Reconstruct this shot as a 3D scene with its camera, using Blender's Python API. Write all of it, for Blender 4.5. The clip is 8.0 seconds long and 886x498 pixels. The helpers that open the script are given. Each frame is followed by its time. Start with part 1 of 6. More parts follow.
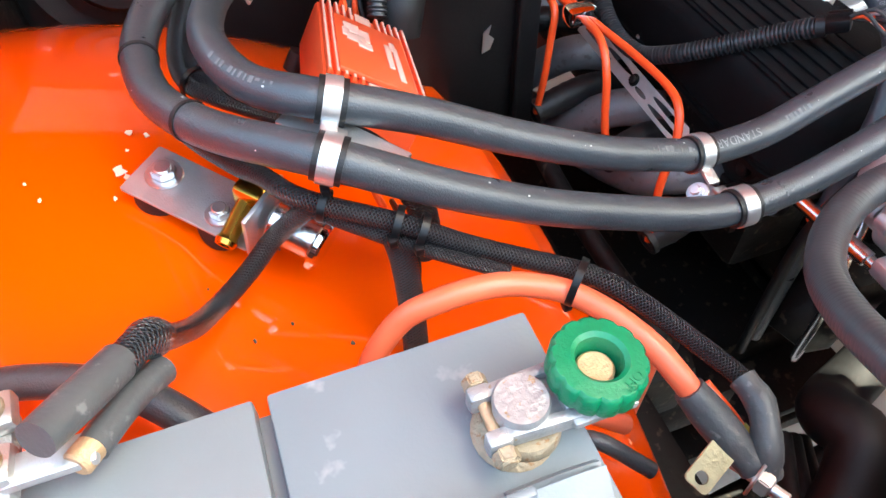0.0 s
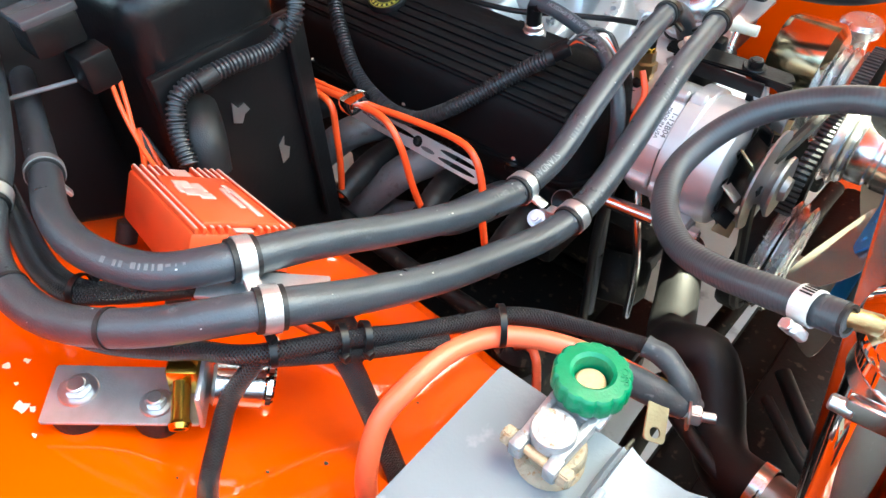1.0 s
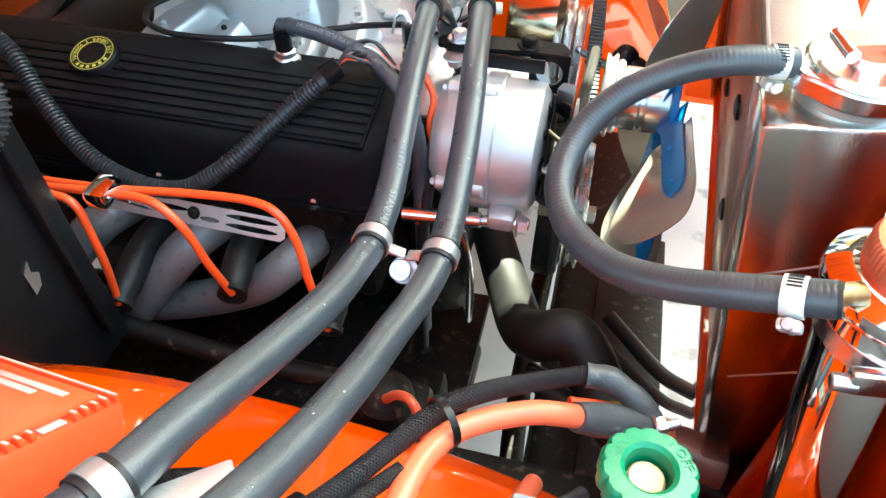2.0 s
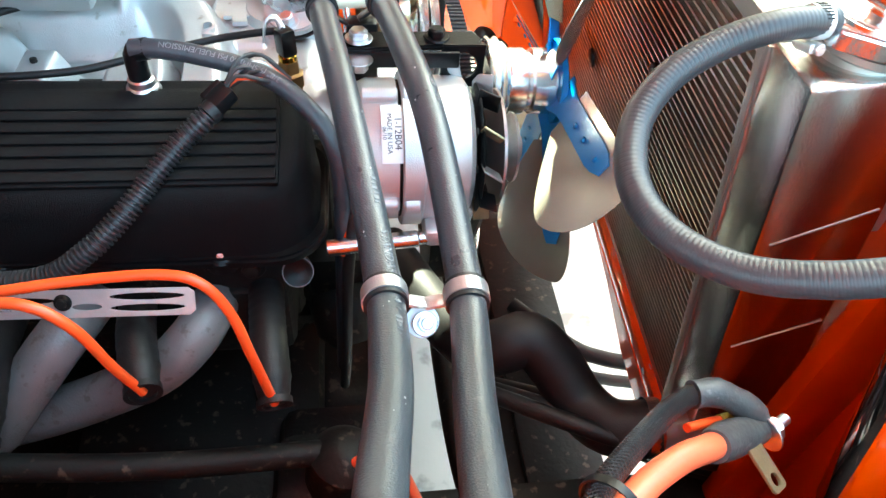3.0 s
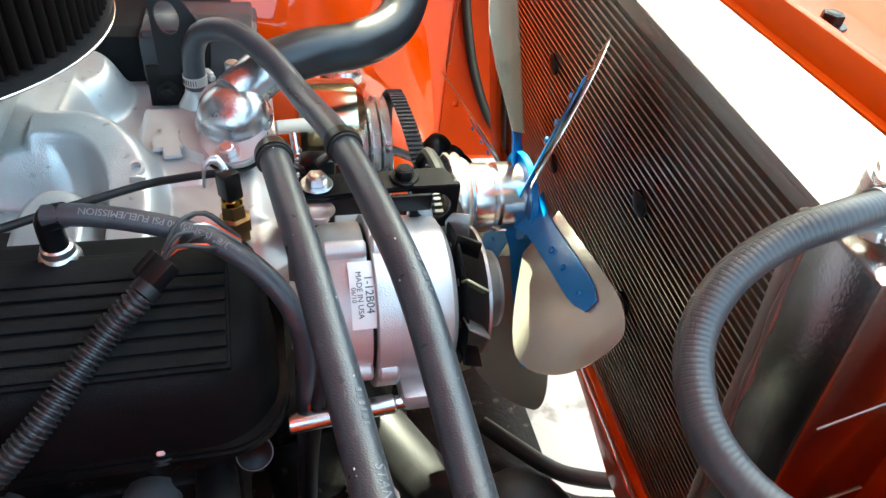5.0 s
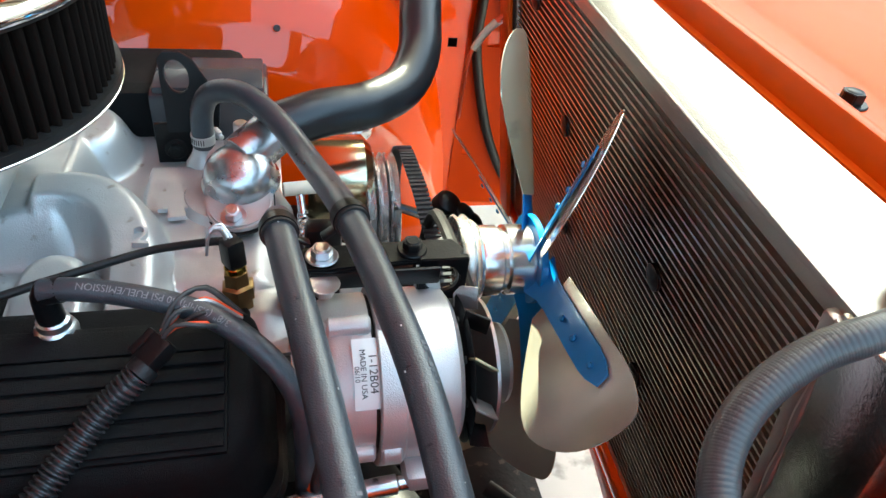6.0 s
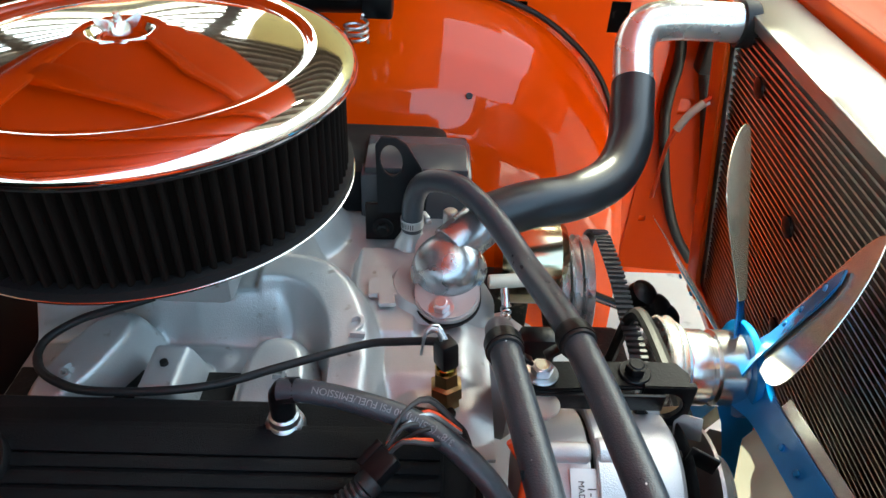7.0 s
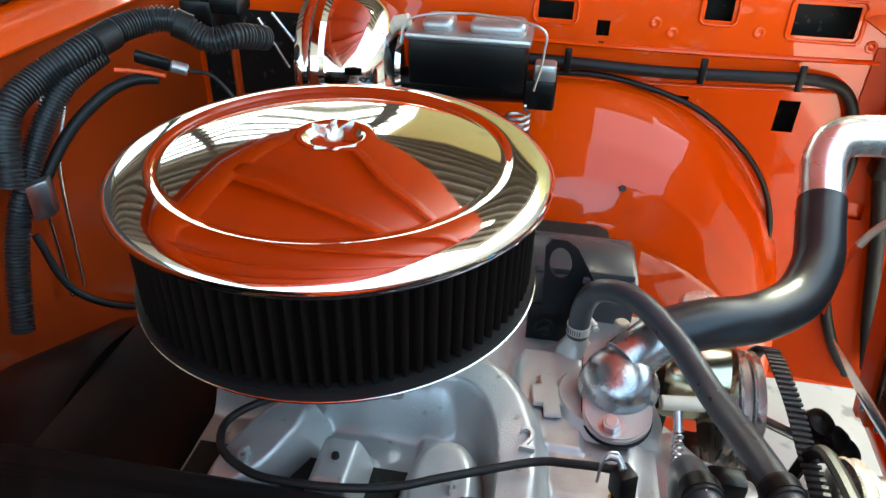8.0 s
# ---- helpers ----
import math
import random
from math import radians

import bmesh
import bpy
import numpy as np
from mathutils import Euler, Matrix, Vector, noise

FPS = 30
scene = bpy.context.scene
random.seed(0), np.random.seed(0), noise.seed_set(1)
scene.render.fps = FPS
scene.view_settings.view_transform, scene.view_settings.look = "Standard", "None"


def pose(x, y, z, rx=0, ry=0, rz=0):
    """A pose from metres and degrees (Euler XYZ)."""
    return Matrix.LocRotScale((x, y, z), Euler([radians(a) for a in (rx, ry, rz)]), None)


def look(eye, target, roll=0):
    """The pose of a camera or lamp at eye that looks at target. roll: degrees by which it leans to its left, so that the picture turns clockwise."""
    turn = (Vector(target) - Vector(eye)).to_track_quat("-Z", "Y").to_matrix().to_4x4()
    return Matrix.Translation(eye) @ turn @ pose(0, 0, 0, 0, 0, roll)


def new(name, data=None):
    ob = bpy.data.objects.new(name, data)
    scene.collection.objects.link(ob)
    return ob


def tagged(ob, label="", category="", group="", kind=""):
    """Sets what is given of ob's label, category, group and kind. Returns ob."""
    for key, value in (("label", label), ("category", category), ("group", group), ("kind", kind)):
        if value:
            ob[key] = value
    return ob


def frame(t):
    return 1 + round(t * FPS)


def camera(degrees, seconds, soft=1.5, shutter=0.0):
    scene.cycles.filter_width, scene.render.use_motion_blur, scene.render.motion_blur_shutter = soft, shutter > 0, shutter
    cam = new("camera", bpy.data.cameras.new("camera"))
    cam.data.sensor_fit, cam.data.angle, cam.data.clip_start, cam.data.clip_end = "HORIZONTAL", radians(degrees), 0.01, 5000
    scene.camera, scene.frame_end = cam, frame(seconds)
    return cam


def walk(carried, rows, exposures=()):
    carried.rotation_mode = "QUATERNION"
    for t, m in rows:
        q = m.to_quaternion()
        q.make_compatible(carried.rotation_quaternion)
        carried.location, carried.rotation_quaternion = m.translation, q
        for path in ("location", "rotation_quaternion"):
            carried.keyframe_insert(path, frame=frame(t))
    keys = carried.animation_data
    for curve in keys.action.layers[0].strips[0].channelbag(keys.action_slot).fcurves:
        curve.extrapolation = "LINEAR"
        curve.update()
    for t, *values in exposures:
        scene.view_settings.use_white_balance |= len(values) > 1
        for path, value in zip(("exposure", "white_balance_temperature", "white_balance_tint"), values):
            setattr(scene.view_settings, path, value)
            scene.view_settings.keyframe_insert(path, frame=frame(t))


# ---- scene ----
cam = camera(65.23, 8.0)
# seconds, eye, yaw to the left of +y, pitch up, roll
PATH = [
    (0, 0.6048, -0.7576, 1.1879, 71.15, -50.64, -1.77),
    (0.2, 0.6311, -0.7742, 1.2039, 71.21, -49.42, -5.34),
    (0.5, 0.6388, -0.7913, 1.2259, 67.46, -48.83, -6.52),
    (0.6, 0.6333, -0.8017, 1.2291, 63.91, -47.91, -5.79),
    (0.8, 0.6053, -0.8137, 1.2340, 55.77, -47.83, -4.93),
    (1, 0.5781, -0.8344, 1.2395, 43.72, -46.36, -3.30),
    (1.5, 0.5301, -0.8368, 1.2356, 21.34, -43.87, 2.97),
    (1.7, 0.5091, -0.8208, 1.2315, 20.64, -45.03, 0.71),
    (2.8, 0.3268, -0.7443, 1.1601, -11.29, -48.20, 6.19),
    (3, 0.3104, -0.7287, 1.1694, -11.32, -46.75, 6.35),
    (3.5, 0.2851, -0.7042, 1.1812, -11.76, -43.35, 3.69),
    (4, 0.2672, -0.6628, 1.1787, -15.26, -41.15, 5.28),
    (4.5, 0.2713, -0.6303, 1.1613, -17.46, -41.11, 7.28),
    (4.7, 0.2819, -0.6210, 1.1663, -18.01, -42.00, 7.53),
    (5.8, 0.2947, -0.5796, 1.1844, -18.80, -39.39, 9.54),
    (6, 0.2947, -0.5753, 1.1877, -17.12, -39.01, 8.19),
    (6.5, 0.2726, -0.5523, 1.2020, -12.46, -38.35, 7.06),
    (7, 0.2349, -0.5191, 1.2218, -2.14, -37.42, 3.22),
    (7.5, 0.1903, -0.4991, 1.2345, 4.18, -34.88, 3.78),
    (8, 0.1677, -0.4955, 1.2497, 8.76, -32.75, 1.81),
]


def eye_pose(x, y, z, yaw, pitch, roll):
    a, b = radians(yaw), radians(pitch)
    ahead = Vector((-math.sin(a) * math.cos(b), math.cos(a) * math.cos(b), math.sin(b)))
    return look((x, y, z), Vector((x, y, z)) + ahead, roll)


EXPOSURE = 3.9
LIGHT = [(0, -0.12, -2), (0.5, -0.02, -5), (1.0, 0.16, -10), (1.5, 0.22, -14), (3.0, 0.42, -15), (4.5, 0.0, -13), (6.0, -0.45, -12), (7.0, -0.72, -11), (8.0, -0.69, -11)]
walk(cam, [(t, eye_pose(*row)) for t, *row in PATH], [(t, EXPOSURE + stops, 7100, tint) for t, stops, tint in LIGHT])

# ---- world, sun, exposure ----
SUN_EL, SUN_AZ = 50.0, 84.0  # the sun's height, and its bearing from +x towards +y
world = bpy.data.worlds.new("sky")
scene.world = world
world.use_nodes = True
wn = world.node_tree
sky = wn.nodes.new("ShaderNodeTexSky")
sky.sky_type, sky.sun_disc = "NISHITA", False
sky.sun_elevation, sky.sun_rotation = radians(SUN_EL), radians(90 - SUN_AZ)
sky.dust_density = 4.0
wn.links.new(sky.outputs[0], wn.nodes["Background"].inputs[0])
wn.nodes["Background"].inputs[1].default_value = 0.15
lamp = bpy.data.lights.new("sun", "SUN")
lamp.energy, lamp.angle, lamp.color = 3.0, radians(0.6), (1.0, 0.95, 0.87)
sun = new("sun", lamp)
sun.matrix_world = look((0, 0, 0), (-math.cos(radians(SUN_AZ)) * math.cos(radians(SUN_EL)), -math.sin(radians(SUN_AZ)) * math.cos(radians(SUN_EL)), -math.sin(radians(SUN_EL))))


# ---- materials ----
def mat(name, color, rough=0.5, metal=0.0, var=0.12, scale=30.0, bump=0.0, bscale=300.0, coat=0.0, spot=None, spots=0.0, pattern=None, rvar=0.15, spec=0.5):
    m = bpy.data.materials.new(name)
    m.use_nodes = True
    t = m.node_tree
    b = t.nodes["Principled BSDF"]
    b.inputs["Metallic"].default_value = metal
    b.inputs["Coat Weight"].default_value = coat
    b.inputs["Specular IOR Level"].default_value = spec
    b.inputs["Coat Roughness"].default_value = 0.04
    co = t.nodes.new("ShaderNodeTexCoord")
    big = t.nodes.new("ShaderNodeTexNoise")
    big.inputs["Scale"].default_value, big.inputs["Detail"].default_value = scale, 6.0
    t.links.new(co.outputs["Object"], big.inputs["Vector"])
    ramp = t.nodes.new("ShaderNodeMix")
    ramp.data_type = "RGBA"
    ramp.inputs[6].default_value = (*[c * (1 - var) for c in color], 1)
    ramp.inputs[7].default_value = (*[min(1, c * (1 + var)) for c in color], 1)
    t.links.new(big.outputs["Fac"], ramp.inputs[0])
    out = ramp.outputs[2]
    if spot:
        n2 = t.nodes.new("ShaderNodeTexNoise")
        n2.inputs["Scale"].default_value, n2.inputs["Detail"].default_value = scale * 2.3, 4.0
        t.links.new(co.outputs["Object"], n2.inputs["Vector"])
        mr = t.nodes.new("ShaderNodeMapRange")
        mr.inputs[1].default_value, mr.inputs[2].default_value = 0.68 - spots * 0.3, 0.74 - spots * 0.25
        t.links.new(n2.outputs["Fac"], mr.inputs[0])
        mx = t.nodes.new("ShaderNodeMix")
        mx.data_type = "RGBA"
        mx.inputs[7].default_value = (*spot, 1)
        t.links.new(mr.outputs[0], mx.inputs[0])
        t.links.new(out, mx.inputs[6])
        out = mx.outputs[2]
    t.links.new(out, b.inputs["Base Color"])
    rr = t.nodes.new("ShaderNodeMapRange")
    rr.inputs[3].default_value, rr.inputs[4].default_value = rough * (1 - rvar), min(1, rough * (1 + rvar))
    t.links.new(big.outputs["Fac"], rr.inputs[0])
    t.links.new(rr.outputs[0], b.inputs["Roughness"])
    if bump or pattern:
        bp = t.nodes.new("ShaderNodeBump")
        bp.inputs["Distance"].default_value = 0.001
        if pattern:
            h = weave(t, co, *pattern[:3])
            depth, low = pattern[3:] if len(pattern) > 3 else (0.9, 0.35)
            bp.inputs["Strength"].default_value = depth
            bp.inputs["Distance"].default_value = 0.0015
            mx = t.nodes.new("ShaderNodeMix")
            mx.data_type = "RGBA"
            mx.inputs[6].default_value = (*[c * low for c in color], 1)
            t.links.new(h, mx.inputs[0])
            t.links.new(out, mx.inputs[7])
            t.links.new(mx.outputs[2], b.inputs["Base Color"])
            t.links.new(h, bp.inputs["Height"])
        else:
            fine = t.nodes.new("ShaderNodeTexNoise")
            fine.inputs["Scale"].default_value, fine.inputs["Detail"].default_value = bscale, 5.0
            t.links.new(co.outputs["Object"], fine.inputs["Vector"])
            bp.inputs["Strength"].default_value = bump
            t.links.new(fine.outputs["Fac"], bp.inputs["Height"])
        t.links.new(bp.outputs[0], b.inputs["Normal"])
    return m


def weave(t, co, along, around, twist):
    """Ridges that cross in two slants, from the UV's metres along a sleeve and turns round it."""
    sep = t.nodes.new("ShaderNodeSeparateXYZ")
    t.links.new(co.outputs["UV"], sep.inputs[0])

    def op(kind, a, b=None):
        n = t.nodes.new("ShaderNodeMath")
        n.operation = kind
        for k, v in ((0, a), (1, b)):
            if v is None:
                continue
            if isinstance(v, (int, float)):
                n.inputs[k].default_value = v
            else:
                t.links.new(v, n.inputs[k])
        return n.outputs[0]

    u, v = op("MULTIPLY", sep.outputs[0], along * math.tau), op("MULTIPLY", sep.outputs[1], around * math.tau)
    one, two = op("SINE", op("ADD", u, v)), op("SINE", op("SUBTRACT", u, v)) if twist else op("SINE", u)
    return op("ADD", op("MULTIPLY", op("MAXIMUM", one, two), 0.5), 0.5)


ORANGE = mat("orange_paint", (0.82, 0.074, 0.0015), 0.38, 0, 0.07, 6, 0.03, 260, coat=1.0, spec=0.08)
# body orange darkened in its colour to stand for firewall shade
ORANGE_SHADED = mat("orange_paint_shaded", (0.3, 0.034, 0.003), 0.34, 0, 0.2, 9, coat=0.4)
ORANGE_MATT = mat("orange_paint_dulled", (0.6, 0.07, 0.003), 0.42, 0, 0.14, 8, 0.05, 300, spec=0.2)
# body orange darkened: less hood bounce, shade painted on front corners
ORANGE_HALF_SHADE = mat("orange_paint_half_shaded", (0.48, 0.04, 0.0012), 0.3, 0, 0.1, 7, coat=0.05, spec=0.08)
RUBBER = mat("hose_rubber", (0.036, 0.042, 0.049), 0.31, 0, 0.3, 60, 0.35, 900, spot=(0.06, 0.066, 0.073), spots=0.1, spec=0.6, rvar=0.3)
DUST = mat("dust_speck", (0.55, 0.55, 0.53), 0.8, 0, 0.1, 60)
HOSE_BLACK = mat("smooth_hose_rubber", (0.014, 0.0155, 0.018), 0.34, 0, 0.3, 40, 0.2, 500, spec=0.5, rvar=0.3)
RUBBER_MATT = mat("matt_rubber", (0.008, 0.008, 0.0085), 0.5, 0, 0.3, 50, 0.3, 700, spec=0.4)
LOOM = mat("loom_plastic", (0.03, 0.03, 0.032), 0.32, 0, 0.25, 60, 0.1, 600)
BLACK = mat("black_paint", (0.0035, 0.0035, 0.004), 0.34, 0, 0.3, 40, 0.2, 500, spec=0.24)
WRINKLE = mat("black_wrinkle", (0.0035, 0.0035, 0.004), 0.48, 0, 0.35, 60, 0.9, 1400, spec=0.15)
PLASTIC = mat("black_plastic", (0.005, 0.005, 0.0055), 0.34, 0, 0.3, 40, 0.25, 260, spec=0.28)
# grimy iron; also the dark of the hole backing and booster shade panel
GREASY_SHADE = mat("dirty_iron_and_shade", (0.006, 0.0055, 0.005), 0.56, 0.1, 0.6, 30, 0.9, 120, spot=(0.07, 0.056, 0.042), spots=0.22, spec=0.3)
CHROME = mat("chrome", (0.86, 0.86, 0.87), 0.05, 1, 0.04, 30)
GALV = mat("galvanised_plate", (0.62, 0.62, 0.6), 0.4, 0.55, 0.15, 80, 0.2, 700)
SATIN = mat("satin_chrome", (0.8, 0.8, 0.78), 0.27, 0.85, 0.06, 30, 0.05, 600)
STEEL = mat("bright_steel", (0.72, 0.72, 0.72), 0.22, 1, 0.12, 60, 0.1, 900)
DULLSTEEL = mat("dull_steel", (0.4, 0.39, 0.375), 0.42, 0.9, 0.2, 70, 0.3, 700)
ZINC = mat("zinc_plate", (0.62, 0.63, 0.64), 0.33, 1, 0.15, 80, 0.15, 900)
CASTALU = mat("cast_aluminium", (0.5, 0.505, 0.5), 0.36, 0.6, 0.16, 25, 0.32, 800, spot=(0.34, 0.32, 0.29), spots=0.05)
ALTALU = mat("alternator_casting", (0.58, 0.565, 0.555), 0.38, 0.6, 0.08, 30, 0.4, 900)
TANKALU = mat("brushed_tank_aluminium", (0.55, 0.55, 0.53), 0.19, 1, 0.12, 25, 0.2, 500)
RADALU = mat("radiator_aluminium", (0.42, 0.42, 0.39), 0.34, 0.8, 0.15, 20, 0.25, 500)
CORE = mat("radiator_core", (0.085, 0.06, 0.053), 0.5, 0.7, 0.2, 30, 0.3, 500)
FINS = mat("radiator_tube", (0.62, 0.58, 0.54), 0.32, 1, 0.2, 60, 0.2, 700)
BRASS = mat("brass", (0.62, 0.36, 0.06), 0.22, 1, 0.2, 70)
DULLBRASS = mat("dull_brass", (0.34, 0.22, 0.10), 0.4, 1, 0.3, 90, 0.3, 500)
PALEBRASS = mat("pale_brass", (0.34, 0.3, 0.18), 0.36, 0.7, 0.3, 90, 0.4, 500)
COPPER = mat("corroded_copper", (0.55, 0.38, 0.22), 0.5, 0.6, 0.35, 160, 0.6, 800)
LEAD = mat("corroded_lead", (0.34, 0.345, 0.345), 0.36, 0.5, 0.35, 120, 0.6, 400, spot=(0.3, 0.2, 0.1), spots=0.18)
PALE = mat("pale_crust", (0.31, 0.25, 0.17), 0.5, 0.3, 0.35, 160, 0.8, 600, spot=(0.24, 0.13, 0.055), spots=0.35)
PRIMER = mat("chipped_primer", (0.75, 0.62, 0.45), 0.7, 0, 0.2, 80, 0.3, 400)
GREYCASE = mat("grey_battery_plastic", (0.16, 0.188, 0.208), 0.42, 0, 0.08, 18, 0.15, 500, spot=(0.27, 0.29, 0.3), spots=0.12)
GREEN = mat("green_plastic", (0.0, 0.15, 0.06), 0.34, 0, 0.2, 90, 0.3, 600)
REDCABLE = mat("orange_red_cable", (0.8, 0.15, 0.07), 0.36, 0, 0.12, 60, 0.1, 400)
WIRE_ORANGE = mat("orange_wire", (0.85, 0.09, 0.02), 0.35, 0, 0.1, 60)
REDBOX = mat("red_anodised_casting", (0.8, 0.11, 0.035), 0.34, 0.15, 0.08, 60, 0.2, 900)
BAREALU = mat("brushed_aluminium", (0.5, 0.51, 0.515), 0.33, 0.8, 0.15, 120, 0.25, 900)
BRAID = mat("braided_sleeve", (0.02, 0.0205, 0.0225), 0.22, 0, 0.3, 90, pattern=(480, 11, True, 1.0, 0.45))
CLOTH = mat("hose_wrap", (0.032, 0.034, 0.038), 0.42, 0, 0.3, 60, pattern=(380, 3, False, 0.1, 0.85))
SHRINK = mat("grey_heat_shrink", (0.062, 0.067, 0.072), 0.42, 0, 0.25, 70, 0.5, 260, spot=(0.14, 0.145, 0.15), spots=0.15)
FILTER = mat("filter_cotton", (0.0035, 0.0025, 0.002), 0.9, 0, 0.35, 90, 0.6, 1500, spec=0.03)
FILTER_RIDGE = mat("filter_pleat_edge", (0.009, 0.006, 0.0048), 0.8, 0, 0.5, 900, 1.0, 2200, spec=0.06)
BLUE = mat("blue_paint", (0.008, 0.22, 0.58), 0.3, 0, 0.15, 60, 0.1, 500, coat=0.4)
BLADE = mat("stainless_blade", (0.72, 0.69, 0.57), 0.22, 0.7, 0.15, 20, 0.1, 400)
HEADER = mat("header_paint", (0.19, 0.19, 0.195), 0.5, 0.3, 0.25, 40, 0.5, 400, spot=(0.14, 0.13, 0.125), spots=0.25)
WHITE = mat("white_label", (0.8, 0.8, 0.78), 0.5, 0, 0.03, 60)
PALEPRINT = mat("pale_printed_stripe", (0.62, 0.4, 0.34), 0.55, 0, 0.25, 60)
INK = mat("label_ink", (0.03, 0.03, 0.03), 0.6, 0, 0.1, 60)
LETTER = mat("grey_hose_print", (0.17, 0.18, 0.185), 0.55, 0, 0.5, 300)
FAINT = mat("worn_print", (0.12, 0.125, 0.13), 0.5, 0, 0.5, 300)
YELLOW = mat("yellow_print", (0.55, 0.48, 0.08), 0.5, 0, 0.1, 60)
GOLDCAN = mat("gold_zinc", (0.7, 0.62, 0.42), 0.18, 1, 0.1, 40)
REDCAP = mat("copper_red_cap", (0.62, 0.14, 0.07), 0.36, 0.55, 0.12, 60, 0.2, 700)
CONCRETE = mat("concrete", (0.48, 0.475, 0.46), 0.85, 0, 0.18, 5, 0.6, 60, spot=(0.28, 0.275, 0.262), spots=0.3)
CREAM = mat("cream_plastic", (0.7, 0.64, 0.5), 0.45, 0, 0.1, 60)
TIMBER = mat("dark_timber", (0.06, 0.04, 0.028), 0.7, 0, 0.35, 12, 0.5, 80)
HOUSING = mat("brushed_housing", (0.52, 0.53, 0.54), 0.27, 0.92, 0.12, 30, 0.35, 350, spot=(0.42, 0.42, 0.42), spots=0.05)
POLISHED = mat("polished_aluminium", (0.74, 0.76, 0.78), 0.17, 1, 0.08, 40, 0.15, 400)
PLASTER = mat("plain_plaster", (0.36, 0.34, 0.3), 0.9, 0, 0.2, 2, 0.3, 40, spot=(0.26, 0.25, 0.22), spots=0.3)
OCHRE = mat("ochre_wall_paint", (0.5, 0.4, 0.17), 0.85, 0, 0.12, 2, 0.3, 40, spot=(0.4, 0.33, 0.16), spots=0.2)
MARKER = mat("smoked_plastic", (0.05, 0.05, 0.055), 0.25, 0, 0.2, 30)


# ---- building blocks ----
def link(name, bm, material, parent=None, label="", sharp=38):
    me = bpy.data.meshes.new(name)
    bmesh.ops.recalc_face_normals(bm, faces=bm.faces)
    bm.to_mesh(me)
    bm.free()
    me.materials.append(material)
    me.polygons.foreach_set("use_smooth", [True] * len(me.polygons))
    me.set_sharp_from_angle(angle=radians(sharp))
    ob = new(name, me)
    ob.parent = parent
    return tagged(ob, label)


def part(name, bm, material, parent, label="", sharp=38):
    return link(name, bm, material, parent, label, sharp)


def thing(name, label, category, m=None, group="", kind=""):
    e = new(name)
    e.empty_display_size = 0.05
    if m is not None:
        e.matrix_world = m
    return tagged(e, label, category, group, kind)


def single(name, bm, material, label, category, group="", kind="", sharp=38):
    return tagged(link(name, bm, material, None, "", sharp), label, category, group, kind)


def frame_of(origin, ahead, up=(0, 0, 1)):
    """A pose whose local z points ahead, and whose local y lies near up."""
    z = Vector(ahead).normalized()
    x = Vector(up).cross(z)
    x = x.normalized() if x.length > 1e-4 else Vector((1, 0, 0))
    y = z.cross(x)
    m = Matrix((x, y, z)).transposed().to_4x4()
    m.translation = Vector(origin)
    return m


def basis(origin, x, y, z):
    m = Matrix((Vector(x).normalized(), Vector(y).normalized(), Vector(z).normalized())).transposed().to_4x4()
    m.translation = Vector(origin)
    return m


def box(size, at=(0, 0, 0), bevel=0.0, m=None, bm=None, segs=2):
    b = bmesh.new()
    bmesh.ops.create_cube(b, size=1.0)
    for v in b.verts:
        v.co = Vector((v.co.x * size[0] + at[0], v.co.y * size[1] + at[1], v.co.z * size[2] + at[2]))
    if bevel:
        bmesh.ops.bevel(b, geom=b.edges[:], offset=bevel, segments=segs, affect="EDGES", profile=0.5)
    return put(b, m, bm)


def put(b, m=None, bm=None):
    if m is not None:
        bmesh.ops.transform(b, matrix=m, verts=b.verts[:])
    if bm is None:
        return b
    me = bpy.data.meshes.new("joined")
    b.to_mesh(me)
    b.free()
    bm.from_mesh(me)
    bpy.data.meshes.remove(me)
    return bm


def lathe(profile, seg=48, m=None, bm=None, closed=False):
    """Turns (radius, height) pairs round the local z axis."""
    b = bmesh.new()
    rings = []
    for r, h in profile:
        if r < 1e-6:
            rings.append([b.verts.new((0, 0, h))])
        else:
            rings.append([b.verts.new((r * math.cos(math.tau * k / seg), r * math.sin(math.tau * k / seg), h)) for k in range(seg)])
    pairs = list(zip(rings, rings[1:])) + ([(rings[-1], rings[0])] if closed else [])
    for p, q in pairs:
        for k in range(seg):
            vs = [p[k % len(p)], p[(k + 1) % len(p)], q[(k + 1) % len(q)], q[k % len(q)]]
            vs = list(dict.fromkeys(vs))
            if len(vs) > 2:
                b.faces.new(vs)
    if not closed:
        for ring in (rings[0], rings[-1]):
            if len(ring) > 2:
                b.faces.new(ring)
    return put(b, m, bm)


def rod(a, b, r, seg=20, bevel=0.0, bm=None):
    a, b = Vector(a), Vector(b)
    h = (b - a).length
    e = min(bevel, r * 0.5)
    prof = [(0, 0), (r - e, 0), (r, e), (r, h - e), (r - e, h), (0, h)] if e else [(0, 0), (r, 0), (r, h), (0, h)]
    return lathe(prof, seg, frame_of(a, b - a, (0, 0.3, 1)), bm)


